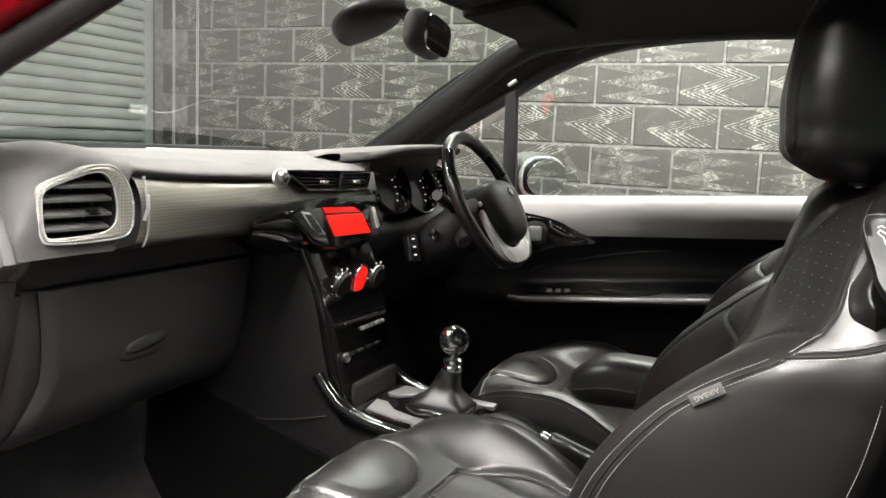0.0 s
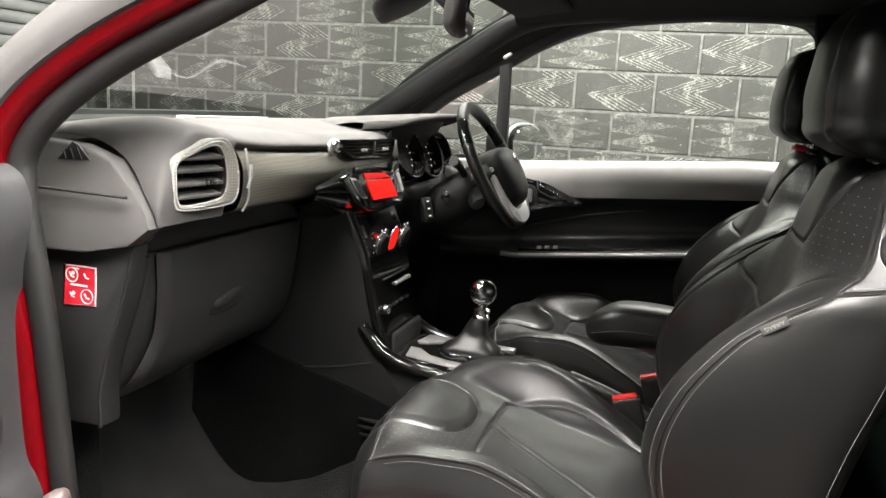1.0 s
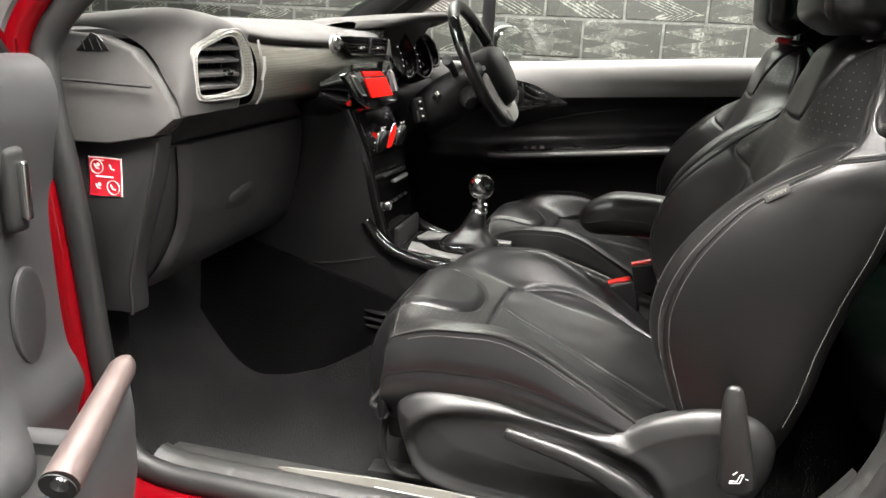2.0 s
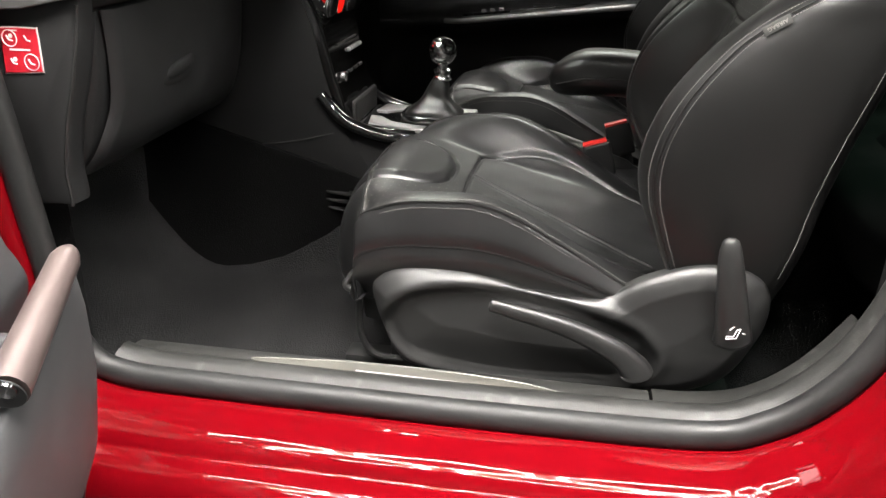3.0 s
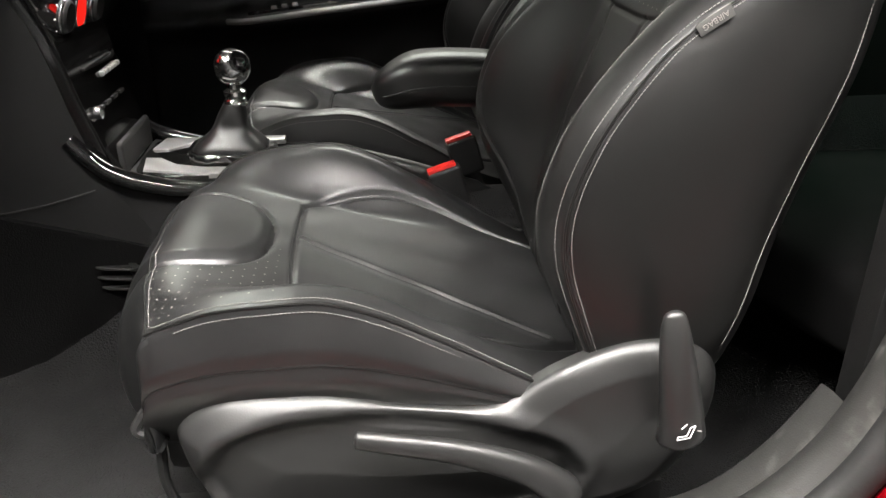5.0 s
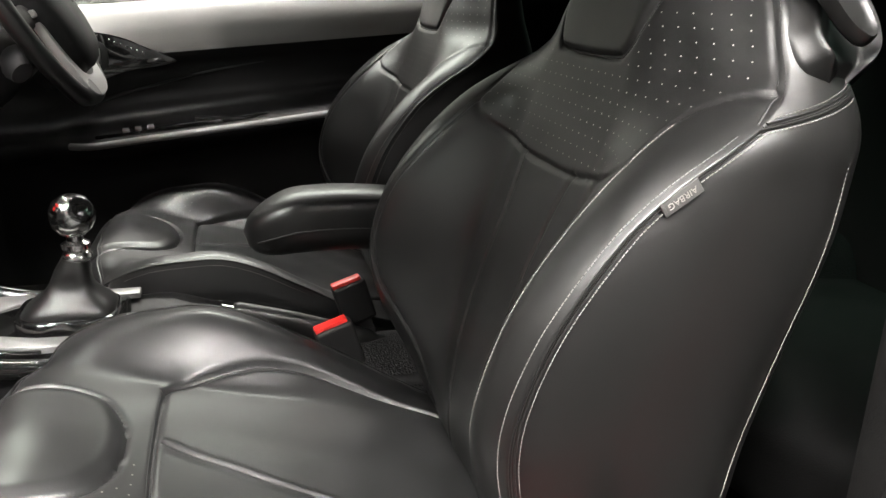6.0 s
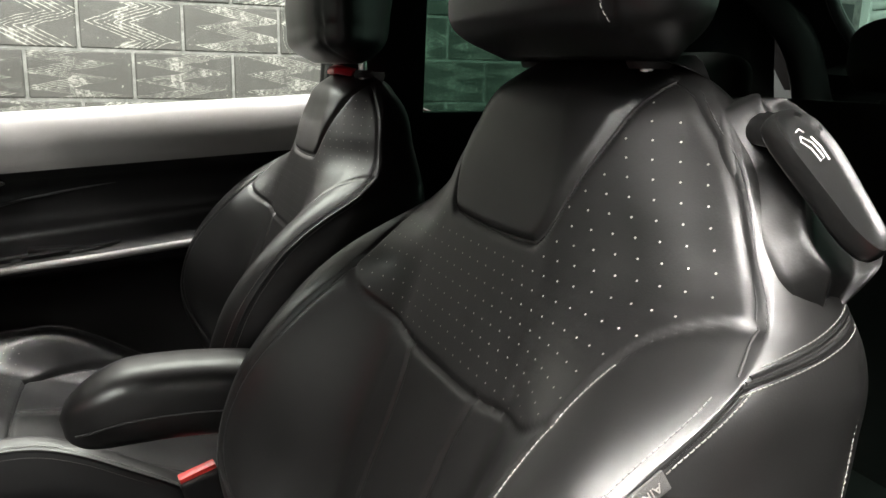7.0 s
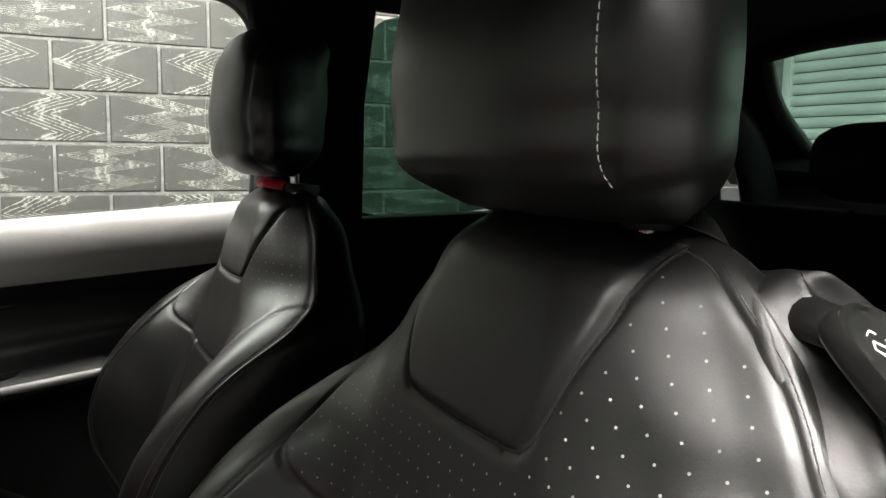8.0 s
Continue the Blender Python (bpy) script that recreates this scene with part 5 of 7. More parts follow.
    lev_rows = []
    for r_, h_ in ((0.55, 0.028), (0.86, 0.0285), (0.97, 0.031), (1.0, 0.035), (0.985, 0.039), (0.94, 0.0415), (0.86, 0.0415), (0.80, 0.0398), (0.50, 0.0398), (0.05, 0.0398)):
        lev_rows.append([on_slope(mid_p[0] + (d - mid_p[0]) * (1 - (1 - r_) * 0.45), mid_p[1] + (y - mid_p[1]) * r_, h_) for d, y in pad_o])
    lever = part("fold_lever", grid(lev_rows, cv=True, cap0=True, cap1=True), DARK_SATIN, hous, "satin grey fold lever with white seat mark", sharp=60)
    part("lever_root", tube([on_slope(0.024, -0.604, -0.004), on_slope(0.032, -0.600, 0.012), on_slope(0.044, -0.595, 0.024), on_slope(0.058, -0.593, 0.032)], [0.010, 0.011, 0.010, 0.006], 12, flat=0.6), BLACK_SATIN, hous)

    def on_lever(a, b):
        """a along the lever, b across it from its front edge."""
        return on_slope(0.053 + 0.065 * a, -0.580 - 0.022 * b - 0.006 * a, 0.0401)
    icon = [[(0.10, 0.42), (0.16, 0.66), (0.30, 0.74), (0.33, 0.58), (0.22, 0.52), (0.15, 0.34), (0.10, 0.42)], [(0.06, 0.36), (0.03, 0.50), (0.06, 0.60)], [(0.10, 0.74), (0.20, 0.84), (0.32, 0.86)]]
    part("seat_mark", merge([tube([on_lever(a, b) for a, b in p], 0.00045, 5) for p in icon]), WHITE, lever)

    # cushion
    ls = np.linspace(0.0, CL[-1], 230)
    us = np.linspace(-1, 1, 221)
    rows = []
    for l in ls:
        w = float(cush_w(l))
        fx = us * w
        y, z, n = cush_point(fx, np.full_like(fx, l))
        f = l / CL[-1]
        yb = -0.41 + 0.46 * sstep(0.0, 0.85, f)
        zb = 0.455
        row = [W(x, q, r) for x, q, r in zip(fx, y, z)]
        for s, e in ((1, -1), (-1, 0)):
            ye, ze = y[e], z[e]
            seq = []
            for k, v in enumerate(np.linspace(0, 1, 22)[1:]):
                bulge = 0.010 * math.sin(math.pi * min(v * 1.15, 1)) - 0.035 * v ** 3 - 0.0045 * math.exp(-((v - 0.36) / 0.03) ** 2)
                drop = ze - min(zb, ze - 0.01)
                seq.append(W(s * (w + bulge), ye + (yb - ye) * v ** 1.5, ze - drop * v))
            row += seq if s == 1 else seq[::-1]
        rows.append(row)
    cu = part("cushion", grid(rows, cv=True, cap0=True, cap1=True), LEATHER_WORN, st, "worn black leather seat cushion with raised sides", sharp=70)

    def on_cush(x, l, lift=0.0005):
        y, z, n = cush_point(arr([x]), arr([l]))
        return W(x, float(y[0]) + lift * float(n[0][0] if np.ndim(n[0]) else n[0]), float(z[0]) + lift * float(n[1][0] if np.ndim(n[1]) else n[1]))

    for s in (1, -1):
        edge = [on_cush(s * float(cush_w(l)), l, 0.0) for l in np.linspace(0.02, 0.43, 70)]
        # round the front corner the seam leaves the edge and crosses under the nose
        nose = spline([(0.2300, 0.43), (0.2230, 0.452), (0.2050, 0.466), (0.170, 0.474), (0.110, 0.478), (0.0, 0.480)], 40)
        edge += [on_cush(s * x, l, 0.0002) for x, l in nose[1:]]
        part("piping", tube(edge, 0.0017, 6), LEATHER, cu)
        in_line = [on_cush(s * (float(cush_w(l)) - 0.007), l, 0.0006) for l in np.linspace(0.02, 0.425, 60)] + [on_cush(s * (x - 0.006), l - 0.006, 0.0006) for x, l in nose[2:36]]
        out_line = [(p[0] + s * side * 0.0022, p[1], p[2] - 0.008) for p in edge[:70]]
        low_line = []
        for l in np.linspace(0.06, 0.50, 50):
            p = on_cush(s * float(cush_w(l)), l, 0.0)
            yb = -0.41 + 0.46 * float(sstep(0.0, 0.85, l / CL[-1]))
            v = 0.36
            low_line.append((p[0] + s * side * (0.010 * math.sin(math.pi * v * 1.15) - 0.035 * v ** 3 - 0.0035), p[1] + (yb + dy - p[1]) * v ** 1.5, p[2] - (p[2] - dz - min(0.455, p[2] - dz - 0.01)) * v))
        part("seam", tube(low_line, 0.0016, 6), LEATHER, cu)
        thr = THREAD if s == -1 or not passenger else DARK_THREAD
        part("stitching", dashes(in_line, [(0, 0, 1)] * len(in_line)), thr, cu, "pale grey stitching")
        part("stitching", dashes(out_line, [(s * side, 0, 0)] * 70), thr, cu, "pale grey stitching")
        part("seam", tube([on_cush(s * x, l, 0.0002) for x, l in BOLSTER], 0.0022, 6), BLACK, cu)
        part("stitching", dashes([on_cush(s * (x + 0.004), l, 0.0004) for x, l in BOLSTER], [(0, 0, 1)] * len(BOLSTER)), DARK_THREAD, cu)
    part("seam", tube([on_cush(x, l, -0.0004) for x, l in MIDSEAM], 0.0018, 6), BLACK, cu)
    part("stitching", dashes([on_cush(x, l + 0.004, 0.0004) for x, l in MIDSEAM], [(0, 0, 1)] * len(MIDSEAM)), DARK_THREAD, cu)
    holes = []
    for i in range(-30, 31):
        for j in range(0, 20):
            x, l = i * 0.0075, 0.352 + j * 0.0105
            if (i + j) % 2 or abs(x) > 0.215 or l > 0.468:
                continue
            px, pl_ = arr([x]), arr([l])
            if inside(px, pl_, np.vstack([PAD, [[0.09, 0.60], [-0.09, 0.60]]]))[0] or far_from(px, pl_, PAD)[0] < 0.008 or x > -0.03:
                continue
            c = Vector(on_cush(x, l, 0.0010))
            d1 = Vector(on_cush(x + 0.0010, l, 0.0010)) - c
            d2 = Vector(on_cush(x, l + 0.0010, 0.0010)) - c
            holes.append(([tuple(c + math.cos(a) * d1 + math.sin(a) * d2) for a in np.linspace(0, 2 * math.pi, 6, endpoint=False)], [tuple(range(6))]))
    part("perforation", merge(holes), PINHOLE, cu, "pale pin-hole perforation", kind="stuff")

    # plastic side covers and runners
    cover = spline([(0.000, 0.485), (-0.006, 0.508), (-0.048, 0.530), (-0.138, 0.531), (-0.221, 0.512), (-0.304, 0.508), (-0.364, 0.541), (-0.422, 0.563), (-0.475, 0.564), (-0.510, 0.545), (-0.521, 0.510), (-0.511, 0.460),
                    (-0.476, 0.402), (-0.41, 0.372), (-0.312, 0.366), (-0.176, 0.363), (-0.065, 0.377), (-0.030, 0.402), (-0.012, 0.445)], 160, closed=True)
    inner_c = spline([(-0.024, 0.455), (-0.048, 0.490), (-0.10, 0.508), (-0.17, 0.509), (-0.27, 0.494), (-0.350, 0.472), (-0.380, 0.440), (-0.370, 0.408), (-0.335, 0.387), (-0.176, 0.381), (-0.070, 0.396), (-0.034, 0.420)], 90, closed=True)
    for s in (-1,):
        cx = -0.230 if s == -1 else 0.205
        C = arr((-0.26, 0.45))
        rows = []
        for r in np.linspace(1.0, 0.02, 60):
            p = C + (cover - C) * r
            d = far_from(p[:, 0], p[:, 1], cover, True)
            di = far_from(p[:, 0], p[:, 1], inner_c, True)
            ins = inside(p[:, 0], p[:, 1], inner_c)
            sd = np.where(ins, -di, di)
            rise = 0.022 * np.sqrt(np.clip(d / 0.025, 0, 1)) + 0.010 * sstep(0.02, 0.12, d)
            rise = rise - 0.012 * sstep(0.010, -0.012, sd) + 0.004 * np.exp(-((sd - 0.012) / 0.010) ** 2)
            rows.append([W(cx + (-1 if s == -1 else 1) * float(q), float(a), float(b)) for a, b, q in zip(p[:, 0], p[:, 1], rise)])
        rim = [W(cx + 0.012, -0.26 + (y + 0.26) * 0.99, 0.45 + (z - 0.45) * 0.98) for y, z in cover]
        cv_ = part("side_cover", grid([rim] + rows, cv=True, cap0=True, cap1=True), SEAT_PLASTIC, st, "satin grey plastic side cover", sharp=60)
        if s == -1:
            hp = spline([(-0.166, 0.501), (-0.195, 0.496), (-0.265, 0.480), (-0.325, 0.455), (-0.356, 0.430), (-0.362, 0.418)], 40)
            hr_ = [0.004] + [0.009 + 0.014 * (k / 37) ** 1.4 for k in range(37)] + [0.018, 0.008]
            part("height_handle", tube([W(cx - 0.036 - 0.004 * math.sin(math.pi * k / 39), y, z) for k, (y, z) in enumerate(hp)], hr_, 14, flat=0.8, up=(1, 0, 0)), SEAT_PLASTIC, cv_, "grey height handle", sharp=70)
            lp = spline([(-0.451, 0.622), (-0.453, 0.598), (-0.459, 0.560), (-0.466, 0.520), (-0.470, 0.496), (-0.472, 0.480)], 36)
            lr = [0.004, 0.008, 0.010] + [0.011 + 0.013 * (k / 28) ** 0.7 for k in range(29)] + [0.023, 0.021, 0.017, 0.008]
            lv = part("recline_lever", tube([W(cx - 0.044 - 0.008 * math.sin(math.pi * k / 35), y, z) for k, (y, z) in enumerate(lp)], lr, 16, flat=0.62, up=(1, 0, 0)), SEAT_PLASTIC, cv_, "grey recline lever with white seat mark", sharp=70)
            mk = []
            for p in ([(-0.4745, 0.5040), (-0.4715, 0.4945), (-0.4635, 0.4940)], [(-0.4785, 0.5055), (-0.4750, 0.4925), (-0.4630, 0.4905), (-0.4635, 0.4940)], [(-0.4785, 0.5055), (-0.4745, 0.5040)], [(-0.4705, 0.5080), (-0.4660, 0.5030)], [(-0.4810, 0.5000), (-0.4850, 0.4990)]):
                mk.append(tube([W(cx - 0.0668, y + 0.004, z + 0.008) for y, z in p], 0.0006, 5))
            part("seat_mark", merge(mk), WHITE, lv)
    for x in (-0.17, 0.15):
        part("runner", rbox(W(x, -0.22, 0.330), (0.04, 0.56, 0.05), 0.006), BLACK, st, "black steel seat runner")
        part("riser", rbox(W(x, -0.2, 0.385), (0.03, 0.38, 0.10), 0.006), BLACK, st)
    part("seat_pan", rbox(W(0, -0.18, 0.440), (0.38, 0.42, 0.05), 0.015), BLACK, st)
    part("slide_bar", tube([W(*p) for p in spline([(-0.185, 0.024, 0.512), (-0.190, 0.044, 0.488), (-0.195, 0.050, 0.474), (-0.195, 0.032, 0.459), (-0.195, 0.032, 0.405), (-0.195, 0.014, 0.366), (-0.19, -0.030, 0.356)], 40)], 0.0055, 8), BLACK, st, "black bent wire slide bar")
    if passenger:
        # airbag tag sewn into the outer seam
        ux = Vector((0, 0.84, -0.54)).normalized()
        nn = Vector((-1, 0, 0))
        vy = nn.cross(ux)
        mid = Vector((-0.5750, -0.4690, 0.8620))
        rot = Matrix((ux, vy, nn)).transposed()
        tg_ = part("airbag_tag", rbox(mid, (0.031, 0.0110, 0.0016), 0.0006, rot=rot), TAG, st, "grey woven airbag tag")
        cu_ = bpy.data.curves.new("tag_text", "FONT")
        cu_.body, cu_.size, cu_.align_x, cu_.align_y, cu_.extrude = "AIRBAG", 0.0066, "CENTER", "CENTER", 0.0002
        tmp = bpy.data.objects.new("tmp_text", cu_)
        me = bpy.data.meshes.new_from_object(tmp)
        bpy.data.objects.remove(tmp)
        tv = [tuple(v.co) for v in me.vertices]
        tf = [tuple(p.vertices) for p in me.polygons]
        mm = Matrix.Translation(mid + nn * 0.0012) @ Matrix((ux, vy, nn)).transposed().to_4x4()
        part("tag_lettering", moved((tv, tf), mm), THREAD, tg_)
    else:
        part("belt_guide", tube([W(-0.020, -0.575, 1.050), W(-0.004, -0.556, 1.054), W(0.030, -0.556, 1.054), W(0.046, -0.575, 1.050)], 0.009, 8, flat=0.5), RED_STICKER, st, "red fabric belt guide loop")
        # folding armrest on the inner side
        rows = []
        for f in np.linspace(0, 1, 40):
            y = -0.43 + 0.25 * f
            e = math.sqrt(max(1 - max(0.0, (f - 0.62) / 0.38) ** 2.6, 0.0))
            zc = 0.690 + 0.014 * math.sin(math.pi * min(f * 0.9, 1)) - 0.010 * float(sstep(0.7, 1.0, f))
            row = []
            for a in np.linspace(0, 2 * math.pi, 40, endpoint=False):
                c, s_ = math.cos(a), math.sin(a)
                row.append(W(0.292 + 0.050 * (0.25 + 0.75 * e) * e ** 0.2 * math.copysign(abs(c) ** 0.7, c), y, zc + 0.037 * e * math.copysign(abs(s_) ** 0.75, s_) * (1.0 if s_ > 0 else 1.35)))
            rows.append(row)
        am = part("armrest", grid(rows, cv=True, cap0=True, cap1=True), LEATHER, st, "padded black leather folding armrest", sharp=70)
        part("seam", tube([W(0.292 + 0.0505 * (0.25 + 0.75 * math.sqrt(1 - max(0.0, (f - 0.62) / 0.38) ** 2.6)), -0.43 + 0.25 * f, 0.680 + 0.014 * math.sin(math.pi * min(f * 0.9, 1)) - 0.010 * float(sstep(0.7, 1.0, f))) for f in np.linspace(0.05, 0.93, 30)], 0.0014, 6), BLACK, am)
    return st


car_seat(-0.335, 1, 0.0, 0.0, "black leather passenger seat with stitched seams and pinholes", True)
car_seat(0.340, -1, -0.018, -0.016, "black leather driver's seat with folding armrest", False)

drawn[0] = CABIN
# ---------------------------------------------------------------- rear bench
rb = thing("rear_bench", (0, -1.2, 0.42), "dark rear bench seat with low headrests", "rear seat")
rows = []
for z in np.linspace(0.50, 1.035, 24):
    hw_ = 0.60 - 0.04 * float(sstep(0.90, 1.035, z))
    y0 = -1.20 - 0.22 * (z - 0.5)
    th = 0.14 - 0.06 * float(sstep(0.95, 1.035, z))
    rows.append([(hw_ * math.copysign(abs(math.cos(a)) ** 0.25, math.cos(a)), y0 - 0.07 + th / 2 * math.copysign(abs(math.sin(a)) ** 0.5, math.sin(a)) * (1 + 0.15 * math.cos(3 * math.pi * math.cos(a))), z) for a in np.linspace(0, 2 * math.pi, 90, endpoint=False)])
part("backrest", grid(rows, cv=True, cap0=True, cap1=True), BENCH, rb, sharp=70)
part("cushion", shell(0.60, 0.26, 0.09, Matrix.Translation((0, -1.02, 0.48)), 60, 5), BENCH, rb)
for x, z in ((-0.085, 1.105), (-0.34, 1.085), (0.36, 1.060)):
    part("headrest", shell(0.10 if x == -0.085 else 0.13, 0.05, 0.055, Matrix.Translation((x, -1.37, z)), 36, 3.2), BENCH, rb, "low black headrest")
    for k in (-0.04, 0.04):
        part("headrest_post", tube([(x + k, -1.37, 0.96), (x + k, -1.37, 1.04)], 0.006, 8), BLACK, rb)
drawn[0] = None

drawn[0] = CABIN

# ---------------------------------------------------------------- dashboard
dash = thing("dashboard", (0, 0.45, 0.55), "dark dashboard with woven-look trim band and gloss black centre", "dashboard")
band_y = table([-0.70, -0.60, -0.40, -0.10, 0.12, 0.30, 0.66], [0.330, 0.302, 0.291, 0.296, 0.296, 0.305, 0.335])
lip_z = table([-0.70, -0.58, -0.50, -0.30, 0.0, 0.15, 0.66], [1.050, 1.056, 1.045, 1.034, 1.028, 1.028, 1.03])


def dash_profile(x):
    """Top pad, from the windscreen to the lip over the trim band."""
    b, l = float(band_y(x)), float(lip_z(x))
    back = 0.64 + 0.20 * (1 - (x / 0.70) ** 2)
    return spline([(back, 1.030), (back - 0.10, 1.046), (0.5 * back + 0.5 * b + 0.02, 1.060), (b + 0.10, l + 0.016), (b + 0.045, l + 0.012), (b + 0.012, l), (b + 0.004, l - 0.010), (b + 0.016, l - 0.018)], 36)


def end_profile(x):
    """The soft panel that runs down round the side vent."""
    b, l = float(band_y(x)), float(lip_z(x))
    back = 0.64 + 0.20 * (1 - (x / 0.70) ** 2)
    return spline([(back, 1.030), (back - 0.10, 1.046), (0.5 * back + 0.5 * b + 0.02, 1.060), (b + 0.10, l + 0.016), (b + 0.045, l + 0.012), (b + 0.014, l), (b + 0.002, l - 0.028), (b - 0.003, 0.975), (b + 0.004, 0.925)], 72)


VENT_IN = spline([(-0.660, 1.008), (-0.648, 1.018), (-0.620, 1.028), (-0.590, 1.036), (-0.572, 1.033), (-0.561, 1.016), (-0.556, 0.985), (-0.562, 0.962), (-0.585, 0.953), (-0.645, 0.950), (-0.658, 0.958), (-0.661, 0.983)], 60, closed=True)
VENT_OUT = spline([(-0.665, 1.010), (-0.652, 1.024), (-0.620, 1.035), (-0.586, 1.045), (-0.558, 1.042), (-0.538, 1.018), (-0.530, 0.985), (-0.536, 0.953), (-0.565, 0.944), (-0.646, 0.944), (-0.663, 0.954), (-0.666, 0.983)], 60, closed=True)
VENT_MID = (VENT_IN + VENT_OUT) / 2


def vent_y(x):
    return 0.2985 - 0.14 * (x + 0.61)


rows = []
side2 = spline([(-0.655, 0.66, 1.022), (-0.652, 0.53, 1.040), (-0.656, 0.47, 1.040), (-0.658, 0.43, 1.035), (-0.668, 0.385, 1.018), (-0.678, 0.355, 0.995), (-0.686, 0.335, 0.97), (-0.692, 0.315, 0.945), (-0.690, 0.312, 0.925)], 72)
side1 = spline([(-0.635, 0.68, 1.030), (-0.632, 0.54, 1.052), (-0.633, 0.48, 1.058), (-0.635, 0.42, 1.058), (-0.645, 0.352, 1.050), (-0.655, 0.325, 1.035), (-0.665, 0.308, 1.010), (-0.672, 0.301, 0.97), (-0.672, 0.304, 0.925)], 72)
side0 = arr([(-0.600, y, z) for y, z in end_profile(-0.60)])
for f in np.linspace(0, 1, 26):
    rows.append(side2 * (1 - f) * (1 - 2 * f) + side1 * 4 * f * (1 - f) + side0 * f * (2 * f - 1))
for x in np.r_[np.linspace(-0.597, -0.50, 34), np.linspace(-0.49, 0.67, 60)]:
    w_ = float(sstep(-0.512, -0.552, x))
    long_, short = end_profile(x), spline(dash_profile(x), 72)
    rows.append([(x, *(long_[k] * w_ + short[k] * (1 - w_))) for k in range(72)])
V_, F_ = grid(rows)
Vn = arr(V_)
mid_ = arr([Vn[list(f)].mean(axis=0) for f in F_])
cut = inside(mid_[:, 0], mid_[:, 2], VENT_MID) & (mid_[:, 1] < 0.36)
part("top_pad", (V_, [f for f, c in zip(F_, cut) if not c]), SOFT, dash, "soft dark grey top pad", sharp=60)


def band_profile(x):
    b, l = float(band_y(x)), float(lip_z(x))
    bot = 0.925 - 0.012 * float(sstep(-0.4, 0.0, x))
    return spline([(b + 0.018, l - 0.018), (b + 0.004, l - 0.024), (b - 0.008, l - 0.05), (b - 0.008, 0.965), (b + 0.002, 0.935), (b + 0.020, bot), (b + 0.06, bot - 0.012)], 28)


xs2 = np.linspace(-0.515, 0.17, 46)
part("trim_band", grid([[(x, y, z) for y, z in band_profile(x)] for x in xs2]), CARBON, dash, "olive-grey woven carbon-look trim band", sharp=60)
# gloss black sweep below the band, widening to the display
rows = []
for x in np.linspace(-0.27, 0.17, 36):
    f = float(sstep(-0.29, -0.10, x))
    b = float(band_y(x))
    rows.append([(x, b - 0.010 - 0.012 * f, 0.952 + 0.030 * f - 0.004), (x, b - 0.014 - 0.02 * f, 0.935 - 0.005 * f), (x, b - 0.004 - 0.016 * f, 0.920 - 0.035 * f), (x, b + 0.03, 0.908 - 0.045 * f), (x, b + 0.08, 0.905 - 0.045 * f)])
part("gloss_sweep", grid(rows), GLOSS, dash, "piano black lower sweep", sharp=60)

# passenger end: bevelled cheek, end cap and demist vent
cap = [(0.70, 1.00), (0.54, 1.036), (0.44, 1.030), (0.385, 1.012), (0.345, 0.975), (0.318, 0.940), (0.312, 0.922), (0.345, 0.895), (0.42, 0.880), (0.50, 0.878), (0.60, 0.88), (0.70, 0.88)]
ec = part("end_cap", slab(cap, 0.03, lambda u, v, w: (-0.662 - w - 0.02 * (1.03 - v) / 0.15, u, v), 0.004), SOFT, dash, "soft grey end cap")
part("cap_joint", tube([(-0.7118, y, 0.965 + 0.02 * (y - 0.35)) for y in np.linspace(0.50, 0.343, 8)], 0.0022, 5), BLACK, ec)
part("demist_vent", slab([(0.475, 1.008), (0.418, 1.010), (0.437, 1.030), (0.448, 1.034)], 0.004, lambda u, v, w: (-0.692 - w, u, v), 0.001), BLACK, ec, "triangular demist vent")
for k in range(3):
    part("vent_blade", tube([(-0.6975, 0.430 + 0.014 * k, 1.010), (-0.6975, 0.438 + 0.012 * k, 1.028 - 0.003 * k)], 0.0012, 5), SOFT_DARK, ec)

# side panel with the red sticker, and the lower dash with glovebox
side = [(0.52, 0.880), (0.345, 0.893), (0.352, 0.86), (0.368, 0.80), (0.395, 0.72), (0.408, 0.66), (0.408, 0.615), (0.455, 0.612), (0.50, 0.62)]
sp = part("side_panel", slab(side, 0.03, lambda u, v, w: (-0.665 - w, u, v), 0.004), SOFT_MID, dash, "dark grey side panel")
stick = spline([(0.466, 0.852), (0.464, 0.856), (0.416, 0.856), (0.411, 0.851), (0.413, 0.803), (0.417, 0.799), (0.466, 0.796), (0.470, 0.800)], 40, closed=True)
rim = part("warning_sticker", slab(stick, 0.0012, lambda u, v, w: (-0.6955 - w, u, v)), WHITE, sp, "red and white airbag warning sticker")
part("sticker_face", slab([(0.4405 + (u - 0.4405) * 0.95, 0.826 + (v - 0.826) * 0.95) for u, v in stick], 0.0006, lambda u, v, w: (-0.6968 - w, u, v)), RED_STICKER, rim)
marks = []
for cy, cz, rr_, on in ((0.453, 0.842, 0.0105, True), (0.427, 0.812, 0.0105, True)):
    marks.append(tube([(-0.6976, cy + rr_ * math.cos(a), cz + rr_ * math.sin(a)) for a in np.linspace(0, 2 * math.pi, 24, endpoint=False)], 0.0008, 4, closed=True))
